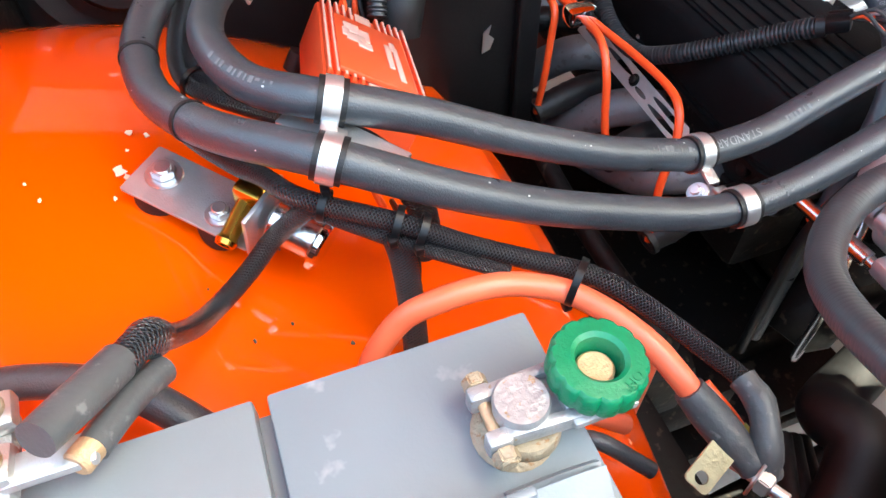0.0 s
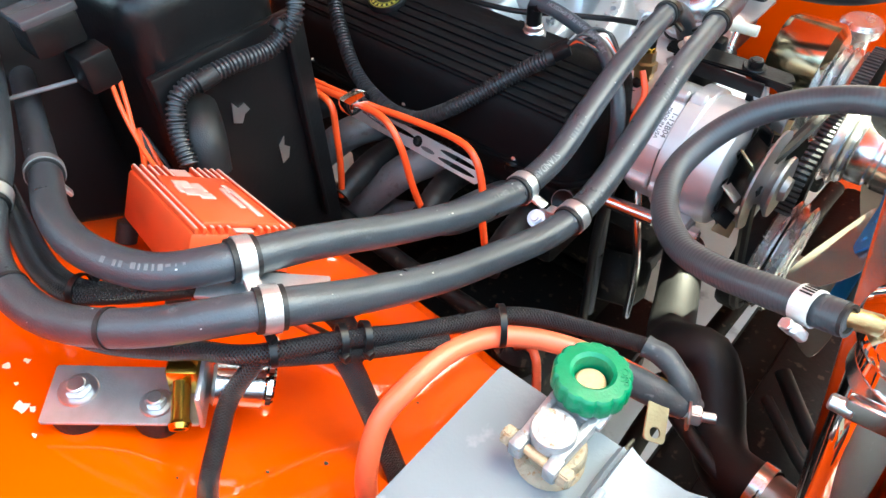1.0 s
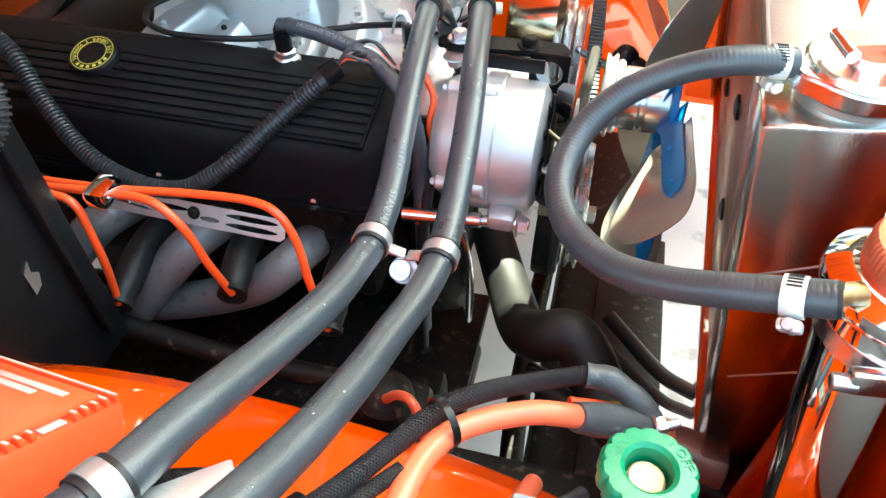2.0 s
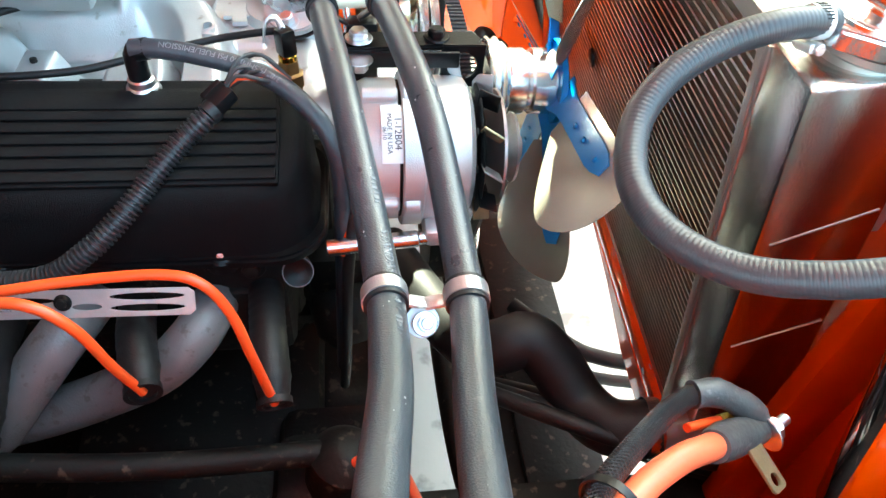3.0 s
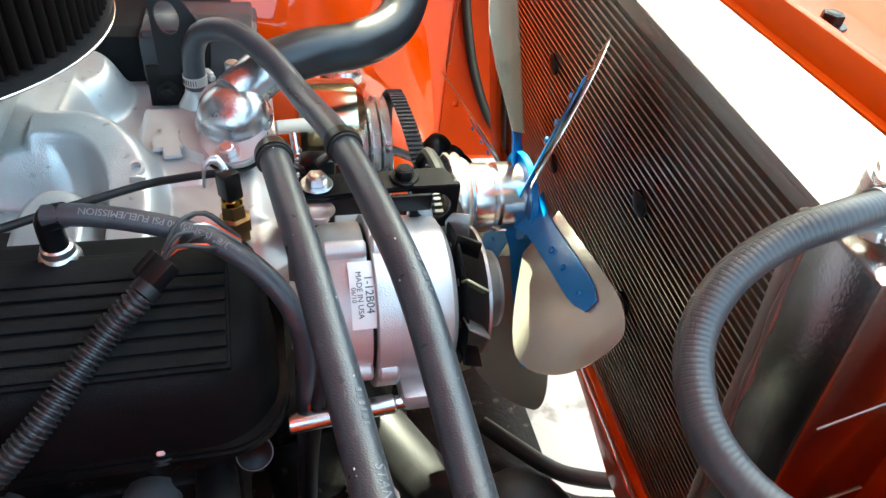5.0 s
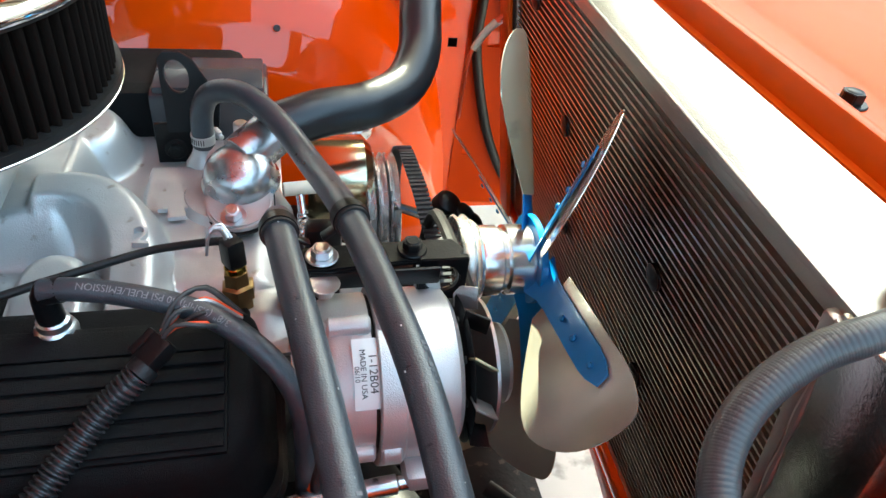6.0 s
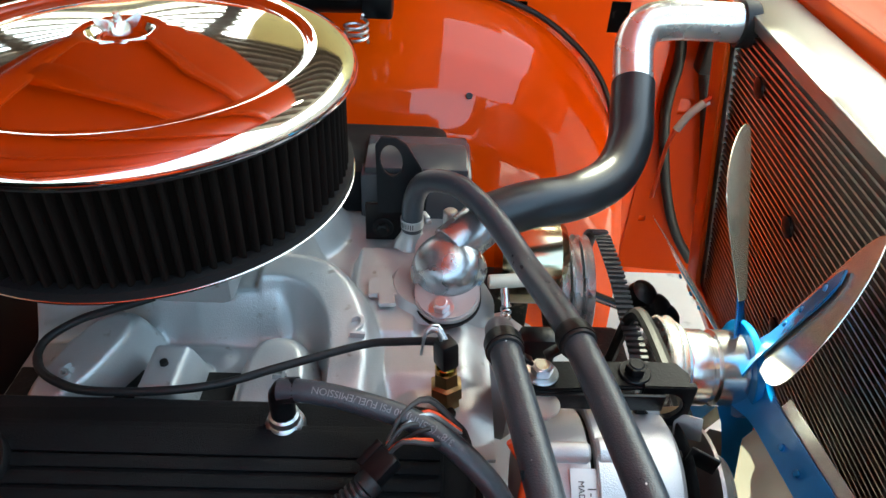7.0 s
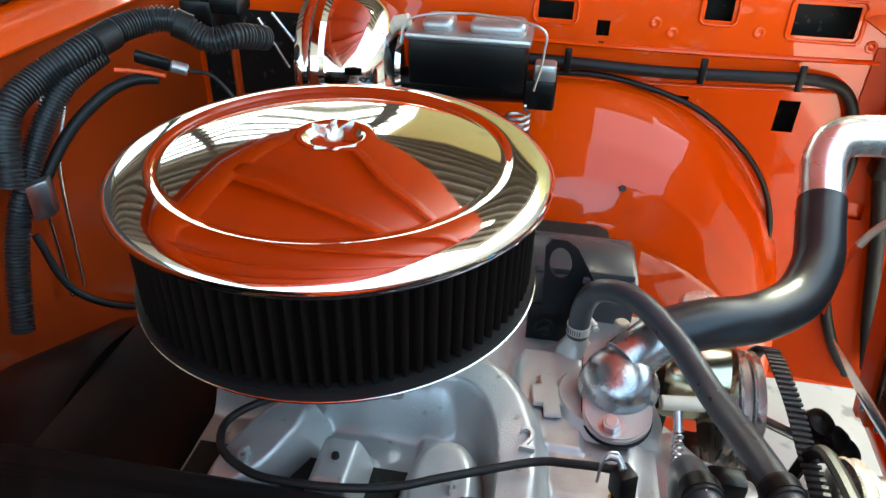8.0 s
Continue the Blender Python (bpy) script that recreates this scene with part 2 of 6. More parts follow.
def smooth_path(pts, step=0.006):
    pts = [Vector(p) for p in pts]
    ext = [pts[0] * 2 - pts[1]] + pts + [pts[-1] * 2 - pts[-2]]
    dense = []
    for i in range(len(pts) - 1):
        p0, p1, p2, p3 = ext[i : i + 4]
        n = max(2, int((p2 - p1).length / step))
        for k in range(n):
            t = k / n
            dense.append(0.5 * (2 * p1 + (p2 - p0) * t + (2 * p0 - 5 * p1 + 4 * p2 - p3) * t * t + (3 * p1 - p0 - 3 * p2 + p3) * t**3))
    dense.append(pts[-1])
    return dense


def rings_of(path):
    """Frames carried along a path without twist: (place, side, up, length so far)."""
    out, up, run = [], None, 0.0
    for i, p in enumerate(path):
        ahead = (path[min(i + 1, len(path) - 1)] - path[max(i - 1, 0)]).normalized()
        if up is None:
            up = Vector((0, 0, 1)) if abs(ahead.z) < 0.9 else Vector((1, 0, 0))
        side = ahead.cross(up).normalized()
        up = side.cross(ahead).normalized()
        if i:
            run += (p - path[i - 1]).length
        out.append((p, side, up, run))
    return out


def tube(pts, r, seg=18, step=0.006, bm=None, flat=1.0, wave=None, raw=False):
    """A round sleeve along a smooth path. wave: (pitch, depth) of corrugations."""
    path = [Vector(p) for p in pts] if raw else smooth_path(pts, wave[0] / 4 if wave else step)
    b = bmesh.new()
    uv = b.loops.layers.uv.new("UVMap")
    rows, runs = [], []
    for p, side, up, run in rings_of(path):
        rad = r(run) if callable(r) else r
        if wave:
            rad += wave[1] * (1 if (run / wave[0]) % 1 < 0.5 else -1) * 0.5
        rows.append([b.verts.new(p + side * (rad * math.cos(math.tau * k / seg)) + up * (rad * flat * math.sin(math.tau * k / seg))) for k in range(seg)])
        runs.append(run)
    for i in range(len(rows) - 1):
        for k in range(seg):
            f = b.faces.new((rows[i][k], rows[i][(k + 1) % seg], rows[i + 1][(k + 1) % seg], rows[i + 1][k]))
            for l, (u, v) in zip(f.loops, ((runs[i], k), (runs[i], k + 1), (runs[i + 1], k + 1), (runs[i + 1], k))):
                l[uv].uv = (u, v / seg)
    b.faces.new(rows[0])
    b.faces.new(rows[-1])
    return put(b, None, bm)


def plate(outline, thick, m=None, bevel=0.0, holes=(), bm=None):
    """A flat sheet from a 2D outline, with round or long holes (x, y, rx, ry, angle)."""
    b = bmesh.new()
    loops = [[Vector((x, y, 0)) for x, y in outline]]
    for hx, hy, rx, ry, ang in holes:
        ca, sa = math.cos(radians(ang)), math.sin(radians(ang))
        loops.append([Vector((hx + rx * math.cos(a) * ca - ry * math.sin(a) * sa, hy + rx * math.cos(a) * sa + ry * math.sin(a) * ca, 0)) for a in [math.tau * k / 20 for k in range(20)]])
    edges = []
    for lp in loops:
        vs = [b.verts.new(v) for v in lp]
        edges += [b.edges.new((vs[i], vs[(i + 1) % len(vs)])) for i in range(len(vs))]
    bmesh.ops.triangle_fill(b, use_beauty=True, use_dissolve=True, edges=edges)
    for hx, hy, rx, ry, ang in holes:
        ca, sa = math.cos(radians(ang)), math.sin(radians(ang))
        dead = []
        for f in b.faces:
            c = f.calc_center_median() - Vector((hx, hy, 0))
            u, v = c.x * ca + c.y * sa, -c.x * sa + c.y * ca
            if (u / rx) ** 2 + (v / ry) ** 2 < 0.98 and all(((w.co.x - hx) ** 2 + (w.co.y - hy) ** 2) ** 0.5 < max(rx, ry) * 1.02 for w in f.verts):
                dead.append(f)
        bmesh.ops.delete(b, geom=dead, context="FACES_ONLY")
    got = bmesh.ops.extrude_face_region(b, geom=b.faces[:])
    bmesh.ops.translate(b, vec=(0, 0, thick), verts=[g for g in got["geom"] if isinstance(g, bmesh.types.BMVert)])
    if bevel:
        rim = [e for e in b.edges if len(e.link_faces) == 2 and e.calc_face_angle(0) > 0.7]
        bmesh.ops.bevel(b, geom=rim, offset=bevel, segments=2, affect="EDGES")
    return put(b, m, bm)


def hexagon(r):
    return [(r * math.cos(math.tau * k / 6), r * math.sin(math.tau * k / 6)) for k in range(6)]


def round_rect(w, h, r, n=4):
    pts = []
    for cx, cy, a0 in ((w / 2 - r, h / 2 - r, 0), (-w / 2 + r, h / 2 - r, 90), (-w / 2 + r, -h / 2 + r, 180), (w / 2 - r, -h / 2 + r, 270)):
        pts += [(cx + r * math.cos(radians(a0 + 90 * k / n)), cy + r * math.sin(radians(a0 + 90 * k / n))) for k in range(n + 1)]
    return pts


def bolt(m, r=0.008, h=0.006, washer=True, bm=None):
    """A hex head with its washer, standing on the local z = 0."""
    b = bmesh.new()
    base = 0.0
    if washer:
        lathe([(0, 0), (r * 1.45, 0), (r * 1.5, 0.0008), (r * 1.4, 0.0018), (0, 0.0018)], 24, None, b)
        base = 0.0018
    plate(hexagon(r), h, Matrix.Translation((0, 0, base)), 0.0007, (), b)
    lathe([(0, base + h), (r * 0.72, base + h), (r * 0.6, base + h + 0.0008), (0, base + h + 0.0008)], 18, None, b)
    return put(b, m, bm)


def band(at, ahead, r, width, thick=0.0012, seg=28, bm=None):
    return lathe([(r, -width / 2), (r + thick, -width / 2), (r + thick, width / 2), (r, width / 2)], seg, frame_of(at, ahead, (0.1, 0.2, 1)), bm, closed=True)


def words(text, size, m, depth=0.0006):
    """Raised or printed lettering in the built-in font, on the local xy plane."""
    c = bpy.data.curves.new("words", "FONT")
    c.body, c.size, c.extrude, c.align_x, c.align_y = text, size, depth, "CENTER", "CENTER"
    c.resolution_u = 3
    o = new("words", c)
    bpy.context.view_layer.update()
    me = bpy.data.meshes.new_from_object(o.evaluated_get(bpy.context.evaluated_depsgraph_get()))
    bpy.data.objects.remove(o)
    bpy.data.curves.remove(c)
    b = bmesh.new()
    b.from_mesh(me)
    bpy.data.meshes.remove(me)
    return put(b, m)


def sheet(fn, us, vs, thick=0.0, m=None):
    """A surface through fn(u, v) on a grid of values."""
    b = bmesh.new()
    grid = [[b.verts.new(fn(u, v)) for v in vs] for u in us]
    for i in range(len(us) - 1):
        for j in range(len(vs) - 1):
            b.faces.new((grid[i][j], grid[i + 1][j], grid[i + 1][j + 1], grid[i][j + 1]))
    if thick:
        bmesh.ops.recalc_face_normals(b, faces=b.faces[:])
        bmesh.ops.solidify(b, geom=b.faces[:], thickness=thick)
    return put(b, m)


def wrap_words(text, size, path, r, start, angle, flip=False):
    """Printing that follows a hose: start in metres along its path, angle round it."""
    flat = words(text, size, Matrix.Identity(4), 0.00012)
    frames = rings_of(path)
    runs = [f[3] for f in frames]
    for v in flat.verts:
        tx, ty, tz = v.co
        if flip:
            tx, ty = -tx, -ty
        s = start + tx
        k = min(max(int(np.searchsorted(runs, s)), 1), len(runs) - 1)
        f = (s - runs[k - 1]) / (runs[k] - runs[k - 1] + 1e-9)
        p = frames[k - 1][0].lerp(frames[k][0], f)
        a = radians(angle) + ty / r
        v.co = p + (frames[k][1] * math.cos(a) + frames[k][2] * math.sin(a)) * (r + 0.00025 + tz)
    return flat


def lin(a, b, n):
    return [a + (b - a) * k / n for k in range(n + 1)]


def interp(x, xs, ys):
    return float(np.interp(x, xs, ys))


# ---- setting ----
single("ground", sheet(lambda u, v: Vector((u, v, 0)), [-300, -30, -8, -3, -1, 0, 1, 3, 8, 30, 300], [-300, -30, -8, -3, -1, 0, 1, 3, 8, 30, 300]), CONCRETE, "pale sunlit concrete ground under the car", "ground", kind="structure")


def arch(x):
    """How far the wheelhouse falls away before and behind its crown."""
    d = min(abs(x - 0.22), 0.4)
    return 0.42 - math.sqrt(0.42**2 - d * d)


def right_apron(x, s):
    y = interp(s, [0, 1, 2, 3, 4, 5, 6, 7, 8], [-0.97, -0.9, -0.82, -0.73, -0.63, -0.567, -0.545, -0.537, -0.533])
    z = interp(s, [0, 1, 2, 3, 4, 5, 6, 7, 8], [0.9, 0.89, 0.872, 0.83, 0.779, 0.75, 0.724, 0.64, 0.32])
    return Vector((x, y, z - arch(x) * (0.55 if x > 0.22 else 0.6)))


apron = single("inner_fender_right", sheet(right_apron, lin(-0.5, 0.61, 53), lin(0, 8, 64), 0.0015), ORANGE, "glossy orange inner fender with chipped paint", "inner fender", kind="structure")


def speck(name, x, s, r, material):
    """A small flat flake on the right apron."""
    p = right_apron(x, s)
    u, v = (right_apron(x + 0.004, s) - p).normalized(), (right_apron(x, s + 0.05) - p).normalized()
    n = u.cross(v).normalized()
    n = n if n.z > 0 else -n
    rnd = random.Random(int(x * 1000 + s * 100))
    ring = [(r * rnd.uniform(0.5, 1.2) * math.cos(math.tau * k / 9), 0.7 * r * rnd.uniform(0.5, 1.2) * math.sin(math.tau * k / 9)) for k in range(9)]
    part(name, plate(ring, 0.0004, basis(p + n * 0.0016, u, n.cross(u), n)), material, apron)


for x, s, r in ((0.23, 1.65, 0.006), (0.236, 1.7, 0.003), (0.19, 1.75, 0.004), (0.195, 1.88, 0.0028), (0.255, 1.6, 0.002), (0.25, 1.1, 0.002), (0.235, 1.0, 0.0017), (0.21, 1.72, 0.002)):
    speck("paint_chip", x, s, r, PRIMER)
for x, s, r in ((0.365, 2.3, 0.0016), (0.355, 2.55, 0.0014), (0.37, 2.9, 0.002), (0.365, 3.8, 0.0012), (0.3, 2.6, 0.0012), (0.33, 2.1, 0.001)):
    speck("dirt_speck", x, s, r, INK)


def left_apron(x, s):
    y = interp(s, [0, 1, 2, 3, 4, 5, 6, 7], [0.76, 0.73, 0.69, 0.64, 0.6, 0.565, 0.545, 0.535])
    z = interp(s, [0, 1, 2, 3, 4, 5, 6, 7], [0.845, 0.835, 0.81, 0.765, 0.715, 0.64, 0.52, 0.3])
    return Vector((x, y, z - arch(x)))


apron_left = single("inner_fender_left", sheet(left_apron, lin(-0.3, 0.63, 57), lin(0, 7, 64), 0.0015), ORANGE, "glossy orange wheelhouse with a small drain hole", "inner fender", kind="structure")


part("drain_hole", lathe([(0, 0), (0.0055, 0), (0.006, 0.001), (0.005, 0.0022), (0, 0.0012)], 20, frame_of((0.307, 0.594, 0.705), (0, -0.75, 0.66))), INK, apron_left)


def holed_wall(x0, x1, z0, z1, holes, fn, thick):
    """A sheet fn(x, z) with rectangular openings (x, z, width, height)."""
    xs = sorted({x0, x1, *[h[0] - h[2] / 2 for h in holes], *[h[0] + h[2] / 2 for h in holes], *lin(x0, x1, 24)})
    zs = sorted({z0, z1, *[h[1] - h[3] / 2 for h in holes], *[h[1] + h[3] / 2 for h in holes], *lin(z0, z1, 12)})
    b = bmesh.new()
    grid = {}
    for i in range(len(xs) - 1):
        for j in range(len(zs) - 1):
            cx, cz = (xs[i] + xs[i + 1]) / 2, (zs[j] + zs[j + 1]) / 2
            if any(abs(cx - h[0]) < h[2] / 2 and abs(cz - h[1]) < h[3] / 2 for h in holes):
                continue
            vs = []
            for a, c in ((i, j), (i + 1, j), (i + 1, j + 1), (i, j + 1)):
                if (a, c) not in grid:
                    grid[a, c] = b.verts.new(fn(xs[a], zs[c]))
                vs.append(grid[a, c])
            b.faces.new(vs)
    bmesh.ops.recalc_face_normals(b, faces=b.faces[:])
    bmesh.ops.solidify(b, geom=b.faces[:], thickness=thick)
    return b


HOLES = [(0.244, 0.93, 0.022, 0.026), (0.244, 0.903, 0.009, 0.009), (0.582, 0.8, 0.036, 0.058), (0.6, 0.965, 0.1, 0.05), (0.43, 0.985, 0.045, 0.06), (0.298, 0.83, 0.1, 0.014), (0.4, 0.815, 0.022, 0.014), (0.16, 0.955, 0.06, 0.03), (0.7, 0.78, 0.014, 0.014), (0.66, 0.62, 0.02, 0.02)]
wall_l = single("fender_wall_left", holed_wall(-0.55, 1.0, 0.2, 1.03, HOLES, lambda x, z: Vector((x, 0.752 + 0.25 * max(0, z - 0.9) ** 1.5, z)), 0.002), ORANGE, "orange inner fender wall with square holes", "fender wall", kind="structure")
def wall_left_at(x, z):
    return Vector((x, 0.752 + 0.25 * max(0, z - 0.9) ** 1.5 - 0.002, z))


def pressing(pts, r, flat=0.6):
    return tube([wall_left_at(x, z) for x, z in pts], r, 12, 0.01, flat=flat)


part("pressed_ridge", pressing([(0.12, 0.842), (0.24, 0.84), (0.4, 0.842), (0.55, 0.848), (0.66, 0.852)], 0.0065), ORANGE, wall_l)
part("pressed_ridge", pressing([(-0.2, 0.905), (0.1, 0.902), (0.4, 0.9), (0.7, 0.905)], 0.007), ORANGE, wall_l)
part("pressed_ridge", pressing([(0.05, 1.0), (0.3, 1.005), (0.55, 1.01), (0.75, 1.01)], 0.009), ORANGE, wall_l)
for cx, cz, w, h in ((0.6, 0.965, 0.118, 0.066), (0.16, 0.955, 0.076, 0.044), (0.43, 0.985, 0.06, 0.074)):
    ring = [(cx + x, cz + z) for x, z in round_rect(w, h, 0.012, 3)]
    part("hole_lip", pressing(ring + ring[:1], 0.0042), ORANGE, wall_l)
for x, z in ((0.33, 0.945), (0.36, 0.93), (0.5, 0.94), (0.68, 0.93), (0.08, 0.93)):
    part("dimple", lathe([(0.011, -0.001), (0.009, 0.002), (0.006, 0.0022), (0.004, 0.0008), (0, 0.0005)], 24, frame_of(wall_left_at(x, z), (0, -1, 0.1))), ORANGE, wall_l)
# this panel's shade is in its darkened orange
single("corner_panel_left", holed_wall(0.69, 0.98, 0.22, 0.93, [(0.749, 0.632, 0.03, 0.034), (0.74, 0.79, 0.02, 0.05), (0.86, 0.7, 0.05, 0.09), (0.72, 0.36, 0.014, 0.014)], lambda x, z: Vector((x, 0.748 - 0.1 * max(0, x - 0.7), z)), 0.002), ORANGE_HALF_SHADE, "orange corner panel with holes, shade in its colour", "fender panel", kind="structure")
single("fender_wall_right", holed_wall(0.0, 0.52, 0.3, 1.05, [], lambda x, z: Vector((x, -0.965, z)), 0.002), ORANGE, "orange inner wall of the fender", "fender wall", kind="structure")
single("fender_wall_front", holed_wall(0.52, 1.0, 0.3, 1.05, [], lambda x, z: Vector((x, -0.962, z)), 0.002), ORANGE_HALF_SHADE, "orange inner fender beside the radiator, shade in its colour", "fender wall", kind="structure")
for name, y0, y1 in (("fender_top_left", 0.752, 1.02), ("fender_top_right", -1.2, -0.965)):
    single(name, sheet(lambda x, y: Vector((x, y, 1.04 - 0.25 * (abs(y) - 0.85) ** 2 - (0.02 if abs(y) < 0.78 else 0))), lin(-0.6, 1.05, 12), lin(y0, y1, 12), 0.002), ORANGE, "glossy orange fender top", "fender", kind="structure")
single("firewall", holed_wall(-1.0, 0.8, 0.25, 0.975, [], lambda y, z: Vector((-0.52 - 0.06 * max(0, 0.55 - z), y, z)), 0.004), ORANGE_SHADED, "orange firewall in shade behind the engine", "firewall", kind="structure")
single("cowl_panel", sheet(lambda x, y: Vector((x, y, 0.977 + 0.16 * (-0.5 - x) - 0.02 * max(0, x + 0.53))), lin(-1.1, -0.5, 6), lin(-1.05, 1.0, 12), 0.003), ORANGE, "orange cowl panel below the windscreen", "cowl", kind="structure")
grille = thing("cowl_grille", "bare metal cowl vent grille below the windscreen", "vent grille", kind="structure")
part("tray", box((0.13, 1.5, 0.006), (-0.665, 0.05, 1.002), 0.002), RUBBER_MATT, grille)
for k in range(42):
    part("vent_bar", box((0.12, 0.014, 0.008), (-0.665, -0.68 + 0.035 * k, 1.009), 0.002), GALV, grille)
for x in (-0.602, -0.665, -0.728):
    part("vent_rail", box((0.012, 1.5, 0.006), (x, 0.05, 1.0165), 0.0015), GALV, grille)
HOOD_TILT = 50
hood_m = basis((-0.5, -0.05, 1.0), (math.cos(radians(HOOD_TILT)), 0, math.sin(radians(HOOD_TILT))), (0, 1, 0), (-math.sin(radians(HOOD_TILT)), 0, math.cos(radians(HOOD_TILT))))
hood = thing("hood", "raised orange hood with pressed ribs underneath", "hood", hood_m, kind="structure")
part("panel", sheet(lambda u, v: Vector((u, v, 0.03 * math.cos(v * 1.6))), lin(0.26, 1.5, 18), lin(-0.98, 0.98, 20), 0.003), ORANGE_HALF_SHADE, hood)
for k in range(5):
    part("rib", box((1.14, 0.05, 0.025), (0.88, -0.6 + 0.3 * k, -0.012), 0.008), ORANGE_HALF_SHADE, hood)
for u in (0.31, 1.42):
    part("rib", box((0.06, 1.45, 0.025), (u, 0, -0.012), 0.008), ORANGE_HALF_SHADE, hood)
# front: radiator support; the radiator leans with its foot ahead
RM = Matrix.Translation((0.608, -0.19, 0.819)) @ Matrix.Rotation(radians(-2.9), 4, "Z") @ Matrix.Rotation(radians(-9.6), 4, "Y")
support = thing("radiator_support", "orange radiator support panel with bolts", "support panel", kind="structure")
part("panel", sheet(lambda x, y: Vector((x, y, 0.975 + interp(x, [0.66, 0.675, 0.74, 0.8, 1.1], [0, 0.006, 0.006, -0.01, -0.03]))), [0.655, 0.66, 0.675, 0.7, 0.74, 0.76, 0.8, 0.95, 1.1], lin(-0.97, 0.76, 20), 0.002), ORANGE_MATT, support)
part("lip", box((0.012, 1.4, 0.03), (0.668, -0.08, 0.985), 0.003), ORANGE_MATT, support)
for y in (-0.187, 0.1, -0.42, 0.42):
    part("bolt", bolt(Matrix.Translation((0.71, y, 0.981)), 0.009, 0.008), BLACK, support)
part("lower_beam", box((0.1, 1.09, 0.024), (0.038, -0.005, -0.316), 0.004, RM), ORANGE, support)
part("beam_gusset", plate([(0, 0.02), (0.0, -0.34), (0.055, -0.34), (0.055, -0.2), (0.024, -0.11)], 0.003, RM @ basis((-0.012, 0.15, -0.33), (0, 0, -1), (0, 1, 0), (1, 0, 0)), 0.0008), ORANGE, support)
part("beam_bolt", bolt(RM @ frame_of((-0.004, -0.13, -0.312), (-1, 0, 0)), 0.006, 0.006), ZINC, support)
# corner parts take the darkened orange as their shade
part("corner_panel", box((0.004, 0.58, 0.62), (0.705, -0.67, 0.665), 0.001), ORANGE_HALF_SHADE, support)
part("corner_floor", box((0.19, 0.49, 0.004), (0.608, -0.712, 0.5), 0.001), ORANGE_HALF_SHADE, support)
part("corner_fold", box((0.06, 0.02, 0.5), (0.68, -0.475, 0.7), 0.006), ORANGE_HALF_SHADE, support)
part("side_flange", box((0.008, 0.05, 0.47), (-0.014, 0.521, -0.08), 0.003, RM), ORANGE_MATT, support)
part("side_post", box((0.04, 0.02, 0.5), (0.01, 0.56, -0.1), 0.004, RM), ORANGE_MATT, support)
single("splash_panel_right", holed_wall(-0.55, 0.0, 0.3, 1.05, [], lambda x, z: Vector((x, -0.95, z)), 0.002), GREASY_SHADE, "black panel behind the wheelhouse", "panel", kind="structure")
for name, y in (("fender_skin_left", 1.02), ("fender_skin_right", -1.2)):
    single(name, sheet(lambda x, z: Vector((x, y + (0.02 if y > 0 else -0.02) * math.sin(z * 3), z)), lin(-0.6, 1.05, 8), lin(0.3, 1.035, 10), 0.002), ORANGE, "orange outer fender skin", "fender", kind="structure")
# dark sheet added so the wall holes read as shade
single("hole_shade_left", box((1.5, 0.004, 0.7), (0.22, 0.815, 0.66)), GREASY_SHADE, "dark sheet added to black out the fender wall holes", "liner", kind="structure")
# black sheet over the orange wall, put in for the shade there
single("booster_shade_left", holed_wall(-0.5, -0.1, 0.3, 0.92, [], lambda x, z: Vector((x, 0.744, z)), 0.002), GREASY_SHADE, "black panel added as shade below the brake booster", "panel", kind="structure")
# unseen carport added to shade the car; roof_front's gap lets sun onto the fan
single("roof", box((5.8, 8.0, 0.12), (-3.4, 0.7, 3.0)), PLASTER, "unseen plain roof added to shade the car", "roof", kind="structure")
rafter_set = thing("rafters", "dark timber rafters below the carport roof", "rafters", kind="structure")
for k in range(13):
    part("rafter", box((5.7 if k < 2 else 7.6, 0.11, 0.13), (-3.4 if k < 2 else -2.45, 0.1 + 0.36 * k, 2.872), 0.008), TIMBER, rafter_set)
# unseen sheet; its opening is placed to drop sun on the fan
single("roof_front", holed_wall(-0.5, 1.7, 0.5, 4.7, [(0.68, 1.87, 0.2, 0.34)], lambda x, y: Vector((x, y, 2.97)), 0.03), PLASTER, "unseen roof sheet, gap added to pass a sun patch", "roof", kind="structure")
single("wall_back", box((0.15, 7.5, 2.94), (-6.2, 0.9, 1.47)), PLASTER, "unseen plain wall added behind the car", "wall", kind="structure")
# unseen wall, added to dim the light reaching the firewall
single("wall_front", box((0.15, 12.0, 2.2), (3.4, 1.0, 1.1)), PLASTER, "unseen plain wall added to cut light from ahead", "wall", kind="structure")
screen = thing("slat_screen", "dark timber slat screen beside the carport", "screen", kind="structure")
for k in range(15):
    part("slat", box((5.6, 0.03, 0.1), (-3.3, 3.1, 0.25 + 0.185 * k), 0.006), TIMBER, screen)
for k in range(4):
    part("post", box((0.1, 0.1, 2.9), (-6.0 + 1.8 * k, 3.17, 1.45), 0.008), TIMBER, screen)
# unseen wall, added to tint and tone down what the lid reflects
single("wall_left", box((6.3, 0.15, 3.2), (2.55, 4.6, 1.6)), OCHRE, "unseen ochre wall added to tone reflections in the lid", "wall", kind="structure")
body = thing("car_cabin", "orange car cabin behind the engine bay", "car body", kind="structure")
part("windscreen_frame", sheet(lambda u, v: Vector((-0.75 - u * 0.7, v, 0.99 + u * 0.42)), lin(0, 1, 4), lin(-0.75, 0.7, 8), 0.01), MARKER, body)
part("side_body", box((3.2, 2.2, 0.6), (-2.2, -0.09, 0.63), 0.06), ORANGE, body)
